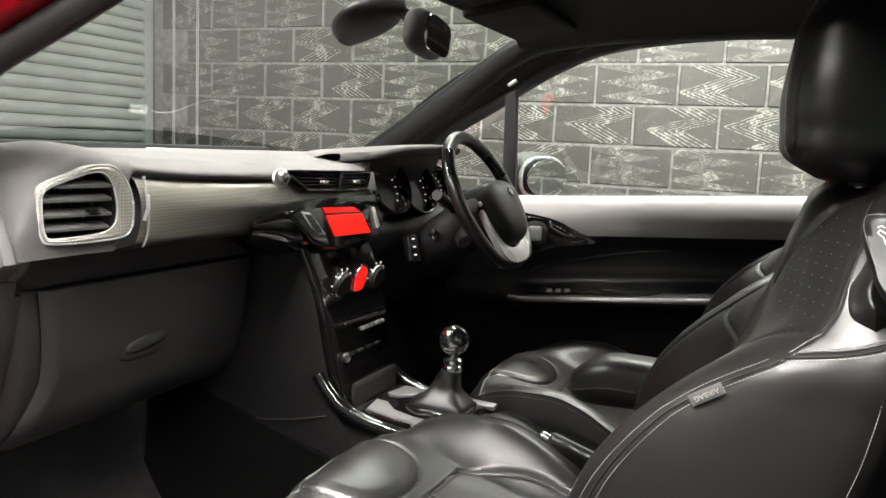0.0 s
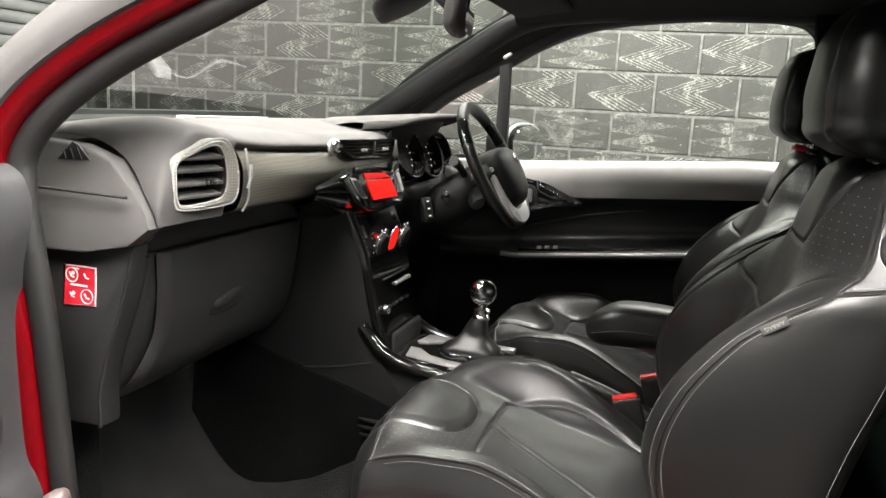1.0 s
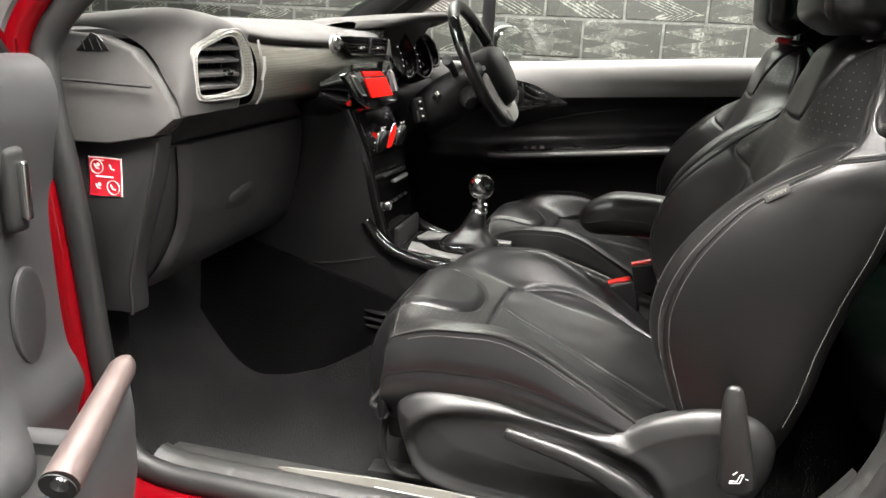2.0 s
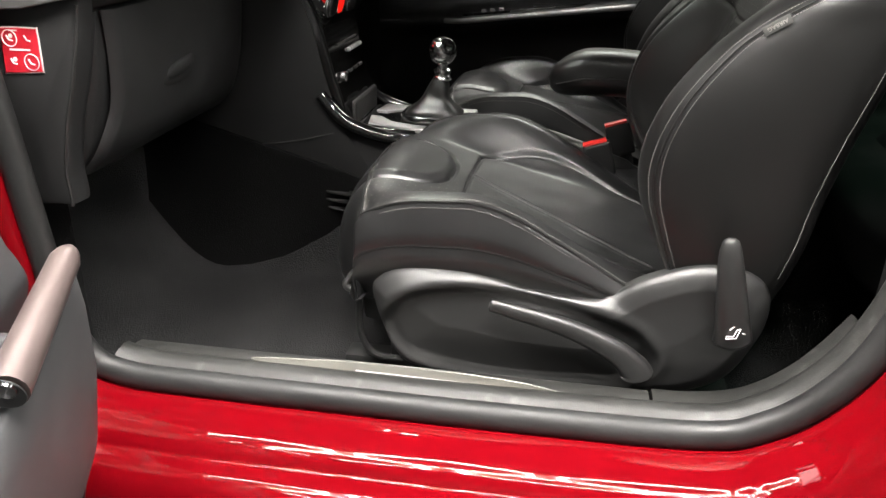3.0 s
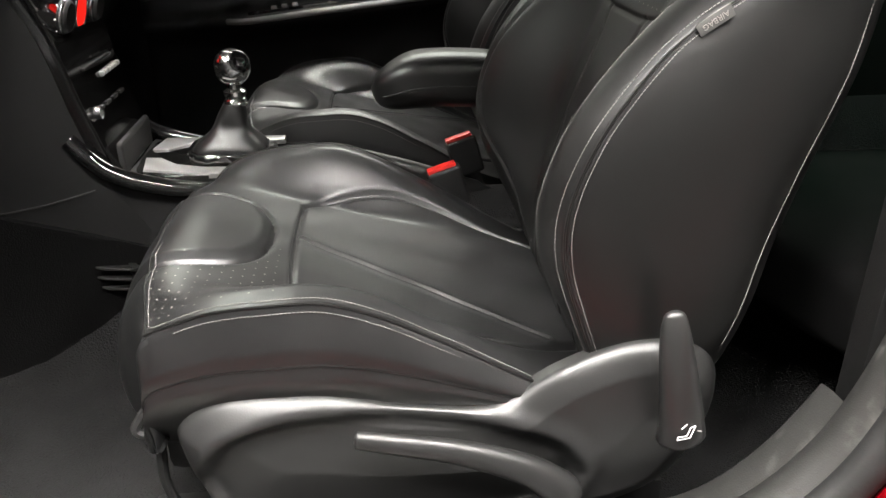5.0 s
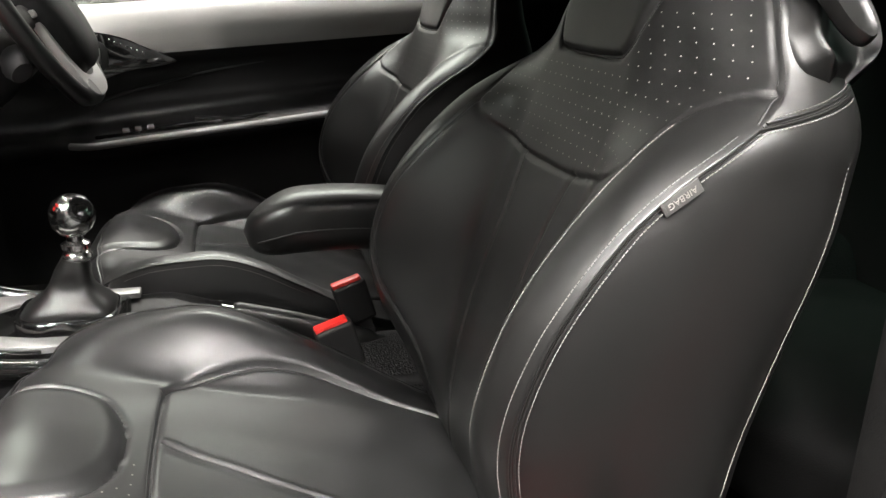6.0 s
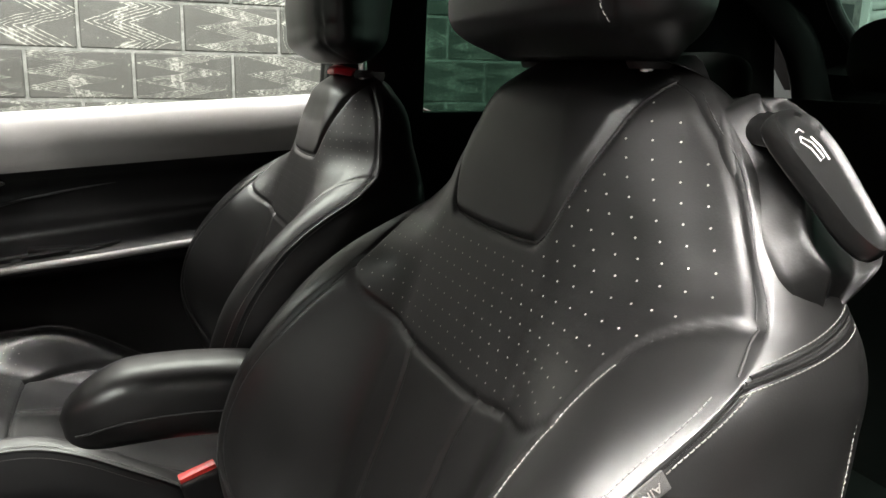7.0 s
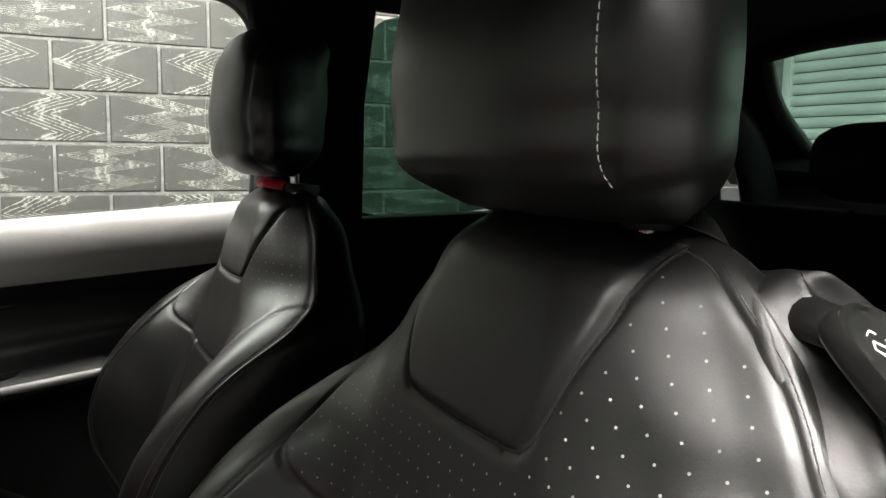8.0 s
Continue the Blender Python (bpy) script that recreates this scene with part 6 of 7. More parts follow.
for cy, cz, k in ((0.453, 0.842, 1), (0.427, 0.842, 0), (0.453, 0.812, 1), (0.427, 0.812, 0)):
    marks.append(tube([(-0.6976, cy + 0.004, cz + 0.004), (-0.6976, cy + 0.001, cz - 0.002), (-0.6976, cy - 0.004, cz - 0.003)], 0.0012, 4))
    if k:
        marks.append(lathe([(0.0, 0), (0.003, 0), (0.003, 0.0006), (0, 0.0006)], 12, Matrix.Translation((-0.6972, cy - 0.002, cz + 0.003)) @ Matrix.Rotation(-math.pi / 2, 4, "Y")))
marks.append(rbox((-0.6976, 0.441, 0.8275), (0.0008, 0.030, 0.0024), 0))
marks.append(rbox((-0.6976, 0.446, 0.8545 - 0.0025), (0.0008, 0.012, 0.0016), 0))
part("sticker_print", merge(marks), WHITE, rim)

rows = []
for x in np.linspace(-0.655, -0.13, 40):
    e = float(sstep(-0.655, -0.62, x))
    b = 0.385 - 0.02 * e
    rows.append([(x, y, z) for y, z in spline([(0.33, 0.922), (0.345, 0.900), (b, 0.875), (b + 0.012, 0.865), (b + 0.018, 0.80), (b + 0.035, 0.72), (b + 0.06, 0.655), (b + 0.10, 0.628), (b + 0.25, 0.60)], 30)])
part("lower_dash", grid(rows), SOFT_MID, dash, "lower dash, darkened for the shade under the top pad", sharp=60)
lid_y = table([0.62, 0.66, 0.72, 0.80, 0.87], [0.455, 0.415, 0.392, 0.378, 0.372])
gv = []
for x in np.linspace(0, 1, 36):
    row = []
    for z in np.linspace(0.868, 0.632, 24):
        left = -0.612 + 0.010 * math.sin((z - 0.63) * 14) - 0.02 * float(sstep(0.74, 0.66, z))
        xx = left + (-0.165 - left) * x
        e = min(x, 1 - x) * 0.45
        edge = 0.012 * (1 - min(1, e / 0.012)) ** 2
        row.append((xx, float(lid_y(z)) - 0.012 + edge, z))
    gv.append(row)
edge_y = table([0.60, 0.615, 0.66, 0.72, 0.80, 0.86, 0.893], [0.412, 0.408, 0.408, 0.395, 0.368, 0.352, 0.345])
gb = part("glovebox_lid", grid(gv), SOFT_MID, dash, "moulded glovebox lid, darkened for shade", sharp=60)
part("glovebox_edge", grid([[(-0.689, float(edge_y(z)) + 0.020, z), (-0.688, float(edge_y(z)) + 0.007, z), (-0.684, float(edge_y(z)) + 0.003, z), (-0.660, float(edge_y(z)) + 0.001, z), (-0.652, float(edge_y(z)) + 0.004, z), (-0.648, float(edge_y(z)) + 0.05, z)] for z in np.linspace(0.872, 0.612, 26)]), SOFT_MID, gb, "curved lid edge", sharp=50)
part("panel_gap", tube([(-0.6935, float(edge_y(z)) + 0.0035, z) for z in np.linspace(0.885, 0.612, 24)], 0.0032, 6), BLACK, gb)
part("glovebox_latch", shell(0.050, 0.012, 0.014, Matrix.Translation((-0.415, 0.378, 0.757)) @ Matrix.Rotation(radians(-8), 4, "Y"), 24, 3), SOFT_MID, gb, "recessed latch")
part("latch_recess", shell(0.062, 0.006, 0.026, Matrix.Translation((-0.425, 0.3785, 0.755)), 24, 3), BLACK, gb)


side_vent = part("side_vent", grid([[(x, vent_y(x) + 0.012, z) for x, z in VENT_OUT], [(x, vent_y(x) - 0.004, z) for x, z in VENT_OUT],
                                    [((x + a) / 2, vent_y((x + a) / 2) - 0.008, (z + b) / 2) for (x, z), (a, b) in zip(VENT_OUT, VENT_IN)],
                                    [(x, vent_y(x) - 0.005, z) for x, z in VENT_IN], [(x, vent_y(x) + 0.004, z) for x, z in VENT_IN]], cv=True), WOVEN, dash, "square air vent with woven silver surround", sharp=50)
for loop_, r_ in ((VENT_OUT, 0.0016), (VENT_IN, 0.0014)):
    part("vent_ring", tube([(x, vent_y(x) - 0.005, z) for x, z in loop_], r_, 6, closed=True), SATIN, side_vent, "thin silver ring")
part("vent_throat", slab(VENT_IN, 0.004, lambda u, v, w: (u, vent_y(u) + 0.045 - w, v)), BLACK, side_vent)
part("throat_wall", grid([[(x, vent_y(x) - 0.003, z) for x, z in VENT_IN], [(x, vent_y(x) + 0.046, z) for x, z in VENT_IN]], cv=True), BLACK, side_vent)
for k, z in enumerate((1.020, 1.002, 0.982, 0.964)):
    x0_, x1_ = -0.664 + 0.012 * (k == 0), -0.560 - 0.004 * (k == 3)
    mx_ = (x0_ + x1_) / 2
    part("vent_slat", rbox((mx_, vent_y(mx_) + 0.010, z), (x1_ - x0_, 0.026, 0.005), 0.0018, rot=(Matrix.Rotation(math.atan(-0.17), 3, "Z") @ Matrix.Rotation(radians(14), 3, "X"))), SOFT, side_vent)
for k in range(6):
    x = -0.650 + 0.016 * k
    part("vent_blade", rbox((x, vent_y(x) + 0.030, 0.995), (0.0025, 0.016, 0.072), 0.0008), BLACK, side_vent)
part("vent_tab", rbox((-0.592, vent_y(-0.592) - 0.006, 0.9825), (0.020, 0.010, 0.008), 0.003), CHROME, side_vent)
part("vent_wheel", tube([(-0.520, 0.272, 0.968), (-0.517, 0.268, 0.985), (-0.517, 0.269, 1.005)], 0.0028, 8), SATIN, side_vent)
part("trim_strip", tube(spline([(-0.512, 0.282, 1.030), (-0.510, 0.276, 0.99), (-0.508, 0.278, 0.95), (-0.506, 0.290, 0.928)], 20), 0.0022, 8), SATIN, dash, "silver upright trim strip")
# centre vents: a slanted pair behind thin slats
cv_o = [(-0.160, 1.031), (0.132, 1.026), (0.114, 0.992), (-0.100, 0.996)]
centre = part("centre_vent", tube(spline([(x, 0.283, z) for x, z in ((-0.164, 1.027), (-0.154, 1.032), (0.0, 1.029), (0.122, 1.027), (0.132, 1.021), (0.122, 0.996), (0.112, 0.991), (0.01, 0.992), (-0.096, 0.995), (-0.108, 0.999))], 70, closed=True), 0.0028, 8, closed=True), GLOSS, dash, "slanted gloss black centre air vent")
part("vent_throat", slab(cv_o, 0.003, lambda u, v, w: (u, 0.308 - w, v)), BLACK, centre)
part("throat_wall", grid([[(x, 0.284, z) for x, z in cv_o], [(x, 0.310, z) for x, z in cv_o]], cv=True), BLACK, centre)
for k in range(5):
    f = (k + 0.6) / 5
    x0_, x1_, z_ = -0.160 + 0.060 * f + 0.006, 0.132 - 0.018 * f - 0.004, 1.0310 - 0.035 * f
    for a_, b_ in ((x0_, 0.008), (0.016, x1_)):
        part("vent_slat", rbox(((a_ + b_) / 2, 0.290, z_ - 0.004 * ((a_ + b_) / 2)), (b_ - a_, 0.014, 0.0026), 0.0009, rot=(Matrix.Rotation(0.02, 3, "Y") @ Matrix.Rotation(radians(16), 3, "X"))), SEAT_PLASTIC, centre)
part("vent_divider", rbox((0.012, 0.284, 1.010), (0.006, 0.010, 0.036), 0.0015, rot=Matrix.Rotation(0.25, 3, "Y")), SEAT_PLASTIC, centre)
for x_ in (-0.052, 0.068):
    part("vent_tab", rbox((x_, 0.278, 1.009 - 0.02 * x_), (0.018, 0.010, 0.006), 0.002), SATIN, centre)
part("vent_knob", lathe([(0, 0), (0.013, 0), (0.015, 0.004), (0.0145, 0.010), (0.0105, 0.0145), (0.009, 0.0125), (0.0, 0.0135)], 28, Matrix.Translation((-0.180, 0.290, 1.021)) @ Matrix.Rotation(math.pi / 2, 4, "X")), CHROME, dash, "chrome vent knob")
part("knob_seat", lathe([(0, 0), (0.022, 0), (0.021, 0.004), (0, 0.004)], 28, Matrix.Translation((-0.178, 0.2905, 1.020)) @ Matrix.Rotation(math.pi / 2, 4, "X") @ Matrix.Diagonal((1.15, 0.8, 1, 1))), SATIN, dash, "silver knob surround")
part("vent_end_trim", slab([(0.132, 1.029), (0.146, 1.026), (0.164, 0.990), (0.162, 0.968), (0.148, 0.972), (0.124, 0.992)], 0.008, lambda u, v, w: (u, 0.288 - w, v), 0.003), SATIN, dash, "silver vent end trim")

# display pod
pod_o = [(-0.185, 0.958), (-0.13, 0.970), (-0.06, 0.974), (0.115, 0.966), (0.142, 0.945), (0.134, 0.893), (0.112, 0.880), (-0.045, 0.878), (-0.085, 0.884), (-0.125, 0.900)]
dp = part("display_pod", slab(pod_o, 0.025, lambda u, v, w: (u, 0.284 - w + 0.30 * (v - 0.925), v), 0.008, 3), GLOSS, dash, "gloss black display surround")


def face(pts, w0):
    return lambda u, v, w: (u, 0.284 - w0 - w + 0.30 * (v - 0.925), v)


part("display", slab([(-0.066, 0.946), (0.068, 0.942), (0.088, 0.901), (-0.050, 0.905)], 0.0015, face(0, 0.0262)), SCREEN, dp, "glowing red display")
part("display_header", slab([(-0.073, 0.962), (0.042, 0.957), (0.066, 0.9455), (-0.067, 0.950)], 0.0015, face(0, 0.0262)), SCREEN_DIM, dp)
clip_o = [(-0.146, 0.958), (-0.118, 0.955), (-0.083, 0.911), (-0.106, 0.913), (-0.124, 0.926)]
pc_ = part("pod_clip", slab(clip_o, 0.003, face(0, 0.0255), 0.001), SATIN, dp, "silver rimmed side key")
part("key_face", slab([(-0.1145 + (u + 0.1145) * 0.74, 0.933 + (v - 0.933) * 0.80) for u, v in clip_o], 0.0015, face(0, 0.0283)), SEAT_PLASTIC, pc_)
part("pod_clip", slab([(0.112, 0.955), (0.124, 0.952), (0.130, 0.912), (0.118, 0.908)], 0.005, face(0, 0.0255), 0.0015), SATIN, dp, "silver rimmed side key")

# centre stack: heater panel, radio, storage
def stack_y(z):
    return float(table([0.50, 0.56, 0.66, 0.80, 0.885], [0.120, 0.165, 0.200, 0.235, 0.272])(z))


rows = []
for z in np.linspace(0.885, 0.50, 30):
    hw_ = 0.118 - 0.010 * float(sstep(0.88, 0.6, z))
    y = stack_y(z)
    rows.append([(-hw_ - 0.004, 0.46, z), (-hw_ - 0.002, y + 0.03, z), (-hw_ + 0.004, y + 0.006, z), (-hw_ + 0.012, y, z), (0, y - 0.003, z), (hw_ - 0.012, y, z), (hw_ - 0.004, y + 0.006, z), (hw_ + 0.002, y + 0.03, z), (hw_ + 0.004, 0.46, z)])
stack = thing("centre_stack", (0, 0.25, 0.46), "gloss black centre stack with heater dials and radio buttons", "centre console")
part("stack_body", grid([spline(r, 40) for r in rows]), GLOSS, stack, "piano black body", sharp=50)


def dial(x, z, r, ring):
    y = stack_y(z)
    m = Matrix.Translation((x, y - 0.010, z)) @ Matrix.Rotation(math.pi / 2 + 0.25, 4, "X")
    d = part("dial", lathe([(0, 0), (r, 0), (r, 0.010), (r * 0.85, 0.014), (0, 0.014)], 28, m), BLACK, stack, "black heater dial")
    part("dial_ring", tube([tuple(m @ Vector((r * 1.06 * math.cos(a), r * 1.06 * math.sin(a), 0.006))) for a in np.linspace(0, 2 * math.pi, 32, endpoint=False)], 0.0022, 6, closed=True), ring, d)
    ticks = [tube([tuple(m @ Vector((r * 1.25 * math.cos(a), r * 1.25 * math.sin(a), 0.002))), tuple(m @ Vector((r * 1.4 * math.cos(a), r * 1.4 * math.sin(a), 0.002)))], 0.0011, 4) for a in np.linspace(0.6, 5.7, 9)]
    part("dial_scale", merge(ticks), LAMP_WHITE, d, "white backlit marks")


dial(-0.060, 0.814, 0.024, CHROME)
dial(0.074, 0.811, 0.024, CHROME)
m = Matrix.Translation((0.006, stack_y(0.814) - 0.014, 0.814)) @ Matrix.Rotation(math.pi / 2 + 0.25, 4, "X")
part("heater_display", lathe([(0, 0), (0.024, 0), (0.024, 0.004), (0, 0.005)], 28, m @ Matrix.Diagonal((0.85, 1.2, 1, 1))), SCREEN, stack, "round red heater display")
part("display_ring", tube([tuple(m @ Vector((0.0245 * math.cos(a), 0.033 * math.sin(a), 0.003))) for a in np.linspace(0, 2 * math.pi, 32, endpoint=False)], 0.002, 6, closed=True), CHROME, stack)
part("corner_strip", tube([(-0.116, stack_y(0.87) + 0.002, 0.875), (-0.112, stack_y(0.80) + 0.002, 0.80), (-0.110, stack_y(0.77) + 0.002, 0.765)], 0.0030, 6), GLOSS, stack, "gloss corner strip")
for k in range(6):
    x, z = -0.004 + 0.0165 * k, 0.716
    part("radio_button", rbox((x, stack_y(z) - 0.005, z), (0.0105, 0.009, 0.0085), 0.0038, 3), SATIN, stack, "small silver radio button")
for k in range(4):
    x, z = -0.06 + 0.036 * k, 0.676
    part("radio_button", rbox((x, stack_y(z) - 0.004, z), (0.024, 0.006, 0.006), 0.002), BLACK, stack)
part("cd_slot", rbox((0, stack_y(0.735) - 0.003, 0.735), (0.13, 0.006, 0.004), 0.001), BLACK, stack)
part("radio_knob", lathe([(0, 0), (0.010, 0), (0.010, 0.010), (0.007, 0.012), (0, 0.012)], 20, Matrix.Translation((-0.082, stack_y(0.675) - 0.002, 0.675)) @ Matrix.Rotation(math.pi / 2, 4, "X")), CHROME, stack)
part("storage_bin", rbox((0, stack_y(0.59) - 0.002, 0.59), (0.17, 0.01, 0.07), 0.008, 3), BLACK, stack, "open storage recess")
part("power_socket", lathe([(0, 0), (0.012, 0), (0.012, 0.006), (0.008, 0.007), (0, 0.007)], 20, Matrix.Translation((-0.075, stack_y(0.535) - 0.002, 0.535)) @ Matrix.Rotation(math.pi / 2, 4, "X")), CHROME, stack)
for s in (1, -1):
    part("side_skirt", grid([[(s * 0.118, stack_y(z) + 0.02, z), (s * 0.150, 0.36, z), (s * 0.165, 0.62, z)] for z in np.linspace(0.88, 0.27, 20)]), SOFT_DARK, stack, "dark console flank")
drawn[0] = None
# carpet on the passenger side of the tunnel, footwell shade in its colour, with the floor outlet in it
flank_x = table([0.06, 0.18, 0.21, 0.32, 0.43, 0.56], [-0.112, -0.121, -0.128, -0.144, -0.153, -0.160])
flank_z = table([0.06, 0.18, 0.32, 0.43, 0.56], [0.458, 0.505, 0.555, 0.590, 0.628])
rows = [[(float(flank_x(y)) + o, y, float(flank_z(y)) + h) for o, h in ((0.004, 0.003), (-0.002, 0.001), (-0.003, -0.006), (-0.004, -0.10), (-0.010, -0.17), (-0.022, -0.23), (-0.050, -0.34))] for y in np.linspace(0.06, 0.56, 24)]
part("tunnel_carpet", grid(rows), SHADED_PILE, stack, "carpeted tunnel flank, near black for the footwell shade", sharp=60)
part("flank_joint", tube([(float(flank_x(y)) + 0.002, y, z) for y, z in ((0.19, 0.580), (0.25, 0.567), (0.30, 0.560), (0.33, 0.558))], 0.0012, 6), BLACK, stack)
for k, z in enumerate((0.466, 0.450, 0.434)):
    fin = [(0.214 - 0.006 * abs(k - 0.6), -0.1305), (0.195, -0.136), (0.120, -0.135), (0.120, -0.118), (0.205, -0.124)]
    part("outlet_fin", slab(fin, 0.0030, lambda u, v, w, z=z: (v, u, z + w - 0.10 * (0.214 - u)), 0.0008), SEAT_PLASTIC, stack, "thin grey floor outlet fin")
drawn[0] = CABIN

# ---------------------------------------------------------------- gauge pod over the steering column
gp = thing("instrument_cluster", (0.34, 0.34, 0.93), "hooded instrument cluster with red-lit rev counter", "instrument cluster")
def hood_point(u, v, drop=0.0):
    """Top of the binnacle hood: u across, v from the driver's edge forward."""
    w_ = 0.205 * (1 - 0.22 * v)
    y = (0.196 + 0.12 * abs(u) ** 1.8 + 0.06 * float(sstep(0.8, 1.0, abs(u)))) * (1 - v) + 0.53 * v
    return (0.360 + w_ * math.sin(1.48 * u) / math.sin(1.48), y, 1.098 - 0.030 * abs(u) ** 2.2 - 0.030 * v - 0.006 * (1 - v) ** 8 - drop)


us_ = np.linspace(-1, 1, 44)
vs_ = np.r_[np.linspace(0, 0.2, 8), np.linspace(0.25, 1, 12)]
hood_rows = [[hood_point(u, v) for u in us_] for v in vs_[::-1]]
edge_ = [[(x, y - 0.004, z - 0.006) for x, y, z in hood_rows[-1]], [(x, y - 0.001, z - 0.013) for x, y, z in hood_rows[-1]]]
hood_rows += edge_ + [[hood_point(u * 0.97, v, 0.020 - 0.004 * v) for u in us_] for v in vs_[2:]]
part("hood", grid(hood_rows, cu=True), SOFT, gp, "soft grey binnacle hood", sharp=60)
part("hood_throat", grid([[hood_point(u * 0.93, 0.16, 0.022) for u in us_], [(0.345 + 0.235 * u, 0.325, 0.98) for u in us_], [(0.345 + 0.235 * u, 0.34, 0.92) for u in us_]]), BLACK, gp)


def gauge(x, z, r, lit):
    m = Matrix.Translation((x, 0.305, z)) @ Matrix.Rotation(radians(-10), 4, "Z") @ Matrix.Rotation(math.pi / 2 - 0.45, 4, "X")
    g = part("gauge_cowl", lathe([(r, -0.02), (r * 1.08, 0.03), (r * 1.18, 0.032), (r * 1.12, -0.02)], 40, m), GLOSS, gp)
    part("gauge_face", lathe([(0, 0), (r, 0), (r, 0.002), (0, 0.002)], 40, m), BLACK, g)
    part("gauge_ring", tube([tuple(m @ Vector((r * 1.13 * math.cos(a), r * 1.13 * math.sin(a), 0.032))) for a in np.linspace(0, 2 * math.pi, 44, endpoint=False)], 0.003, 6, closed=True), SEAT_PLASTIC if not lit else GLOSS, g)
    a0 = np.linspace(-0.6, 3.7, 14)
    part("gauge_scale", merge([tube([tuple(m @ Vector((r * q * math.cos(a), r * q * math.sin(a), 0.004))) for q in (0.84, 0.92)], 0.0009, 4) for a in a0]), LAMP_WHITE, g, "white backlit figures")
    if lit:
        part("gauge_arc", tube([tuple(m @ Vector((r * 0.74 * math.cos(a), r * 0.74 * math.sin(a), 0.005))) for a in np.linspace(1.6, 4.0, 24)], 0.0030, 5), SCREEN, g, "red lit arc")


gauge(0.222, 0.985, 0.062, True)
gauge(0.372, 0.978, 0.064, False)
gauge(0.500, 0.980, 0.042, False)
rows = [[(x, 0.335, z) for x in np.linspace(0.13, 0.66, 10)] for z in np.linspace(1.03, 0.86, 6)]
part("cluster_backing", grid(rows), SOFT_DARK, gp)
# driver's lower dash and knee panel
rows = []
for x in np.linspace(0.13, 0.67, 24):
    rows.append([(x, y, z) for y, z in spline([(0.335, 0.93), (0.30, 0.89), (0.31, 0.82), (0.36, 0.74), (0.42, 0.66), (0.50, 0.62)], 18)])
part("knee_panel", grid(rows), SOFT_DARK, dash, "dark knee panel under the steering column", sharp=60)

# ---------------------------------------------------------------- steering wheel and column
wheel = thing("steering_wheel", (0.36, 0.13, 0.94), "three-spoke black leather steering wheel with silver insert", "steering wheel")
WM = Matrix.Translation((0.36, 0.085, 0.963)) @ Matrix.Rotation(radians(-29), 4, "X") @ Matrix.Rotation(math.pi / 2, 4, "X")
R = 0.170


def rimpt(a, r=R, h=0.0):
    fl = 1.0 - 0.10 * float(sstep(-0.80, -1.0, math.sin(a)))
    return tuple(WM @ Vector((r * math.cos(a), r * math.sin(a) * fl, h)))


part("rim", tube([rimpt(a) for a in np.linspace(0, 2 * math.pi, 90, endpoint=False)], 0.0155, 14, closed=True), LEATHER, wheel, "black leather rim", sharp=70)
for a0, a1 in ((2.3, 2.75), (0.39, 0.84)):
    part("rim_inlay", tube([rimpt(a) for a in np.linspace(a0, a1, 12)], 0.0160, 12), GLOSS, wheel, "gloss black rim inlay", sharp=70)
hub_o = spline([(-0.094, 0.035), (-0.05, 0.060), (0.05, 0.060), (0.094, 0.035), (0.092, -0.03), (0.064, -0.085), (0, -0.098), (-0.064, -0.085), (-0.092, -0.03)], 50, closed=True)
rows = []
for r, h in ((1.0, -0.03), (1.0, 0.012), (0.97, 0.028), (0.9, 0.040), (0.7, 0.052), (0.4, 0.058), (0.1, 0.060)):
    rows.append([tuple(WM @ Vector((x * r, y * r - 0.018, h))) for x, y in hub_o])
part("hub", grid(rows, cv=True, cap0=True, cap1=True), SOFT_DARK, wheel, "padded centre boss", sharp=60)
for a in (math.pi, 0.0):
    part("spoke", tube([tuple(WM @ Vector((q * math.cos(a), q * 0.0 + (-0.006), 0.004 - 0.01 * (q - 0.06)))) for q in (0.05, 0.08, 0.12, 0.165)], [0.026, 0.022, 0.018, 0.016], 12, flat=0.55, up=tuple(WM.to_3x3() @ Vector((0, 0, 1)))), SOFT_DARK, wheel)
    part("spoke_button", rbox(tuple(WM @ Vector((0.095 * math.cos(a), -0.006, 0.012))), (0.03, 0.012, 0.016), 0.004, rot=WM.to_3x3()), SATIN, wheel)
low = spline([(-0.104, -0.020), (-0.098, -0.09), (-0.074, -0.146), (0.0, -0.160), (0.074, -0.146), (0.098, -0.09), (0.104, -0.020), (0.072, -0.055), (0.058, -0.105), (0, -0.122), (-0.058, -0.105), (-0.072, -0.055)], 70, closed=True)
part("silver_insert", slab(low, 0.014, lambda u, v, w: tuple(WM @ Vector((u, v, 0.004 + w))), 0.004), BRIGHT, wheel, "silver lower spoke insert")
part("emblem", slab([(-0.010, 0.0), (0.0, 0.014), (0.010, 0.0), (0.0, -0.014)], 0.003, lambda u, v, w: tuple(WM @ Vector((u, v, 0.0595 + w)))), CHROME, wheel)
part("column_shroud", tube([tuple(WM @ Vector((0, -0.015 - 0.03 * q, -0.02 - 0.20 * q))) for q in np.linspace(0, 1, 8)], [0.052, 0.058, 0.062, 0.066, 0.068, 0.068, 0.066, 0.06], 16, flat=0.85), SOFT_DARK, wheel, "steering column shroud", sharp=60)
part("control_stalk", tube([tuple(WM @ Vector(p)) for p in ((-0.05, 0.015, -0.07), (-0.09, 0.035, -0.06), (-0.15, 0.05, -0.05))], [0.009, 0.010, 0.013], 10), BLACK, wheel, "black control stalk")
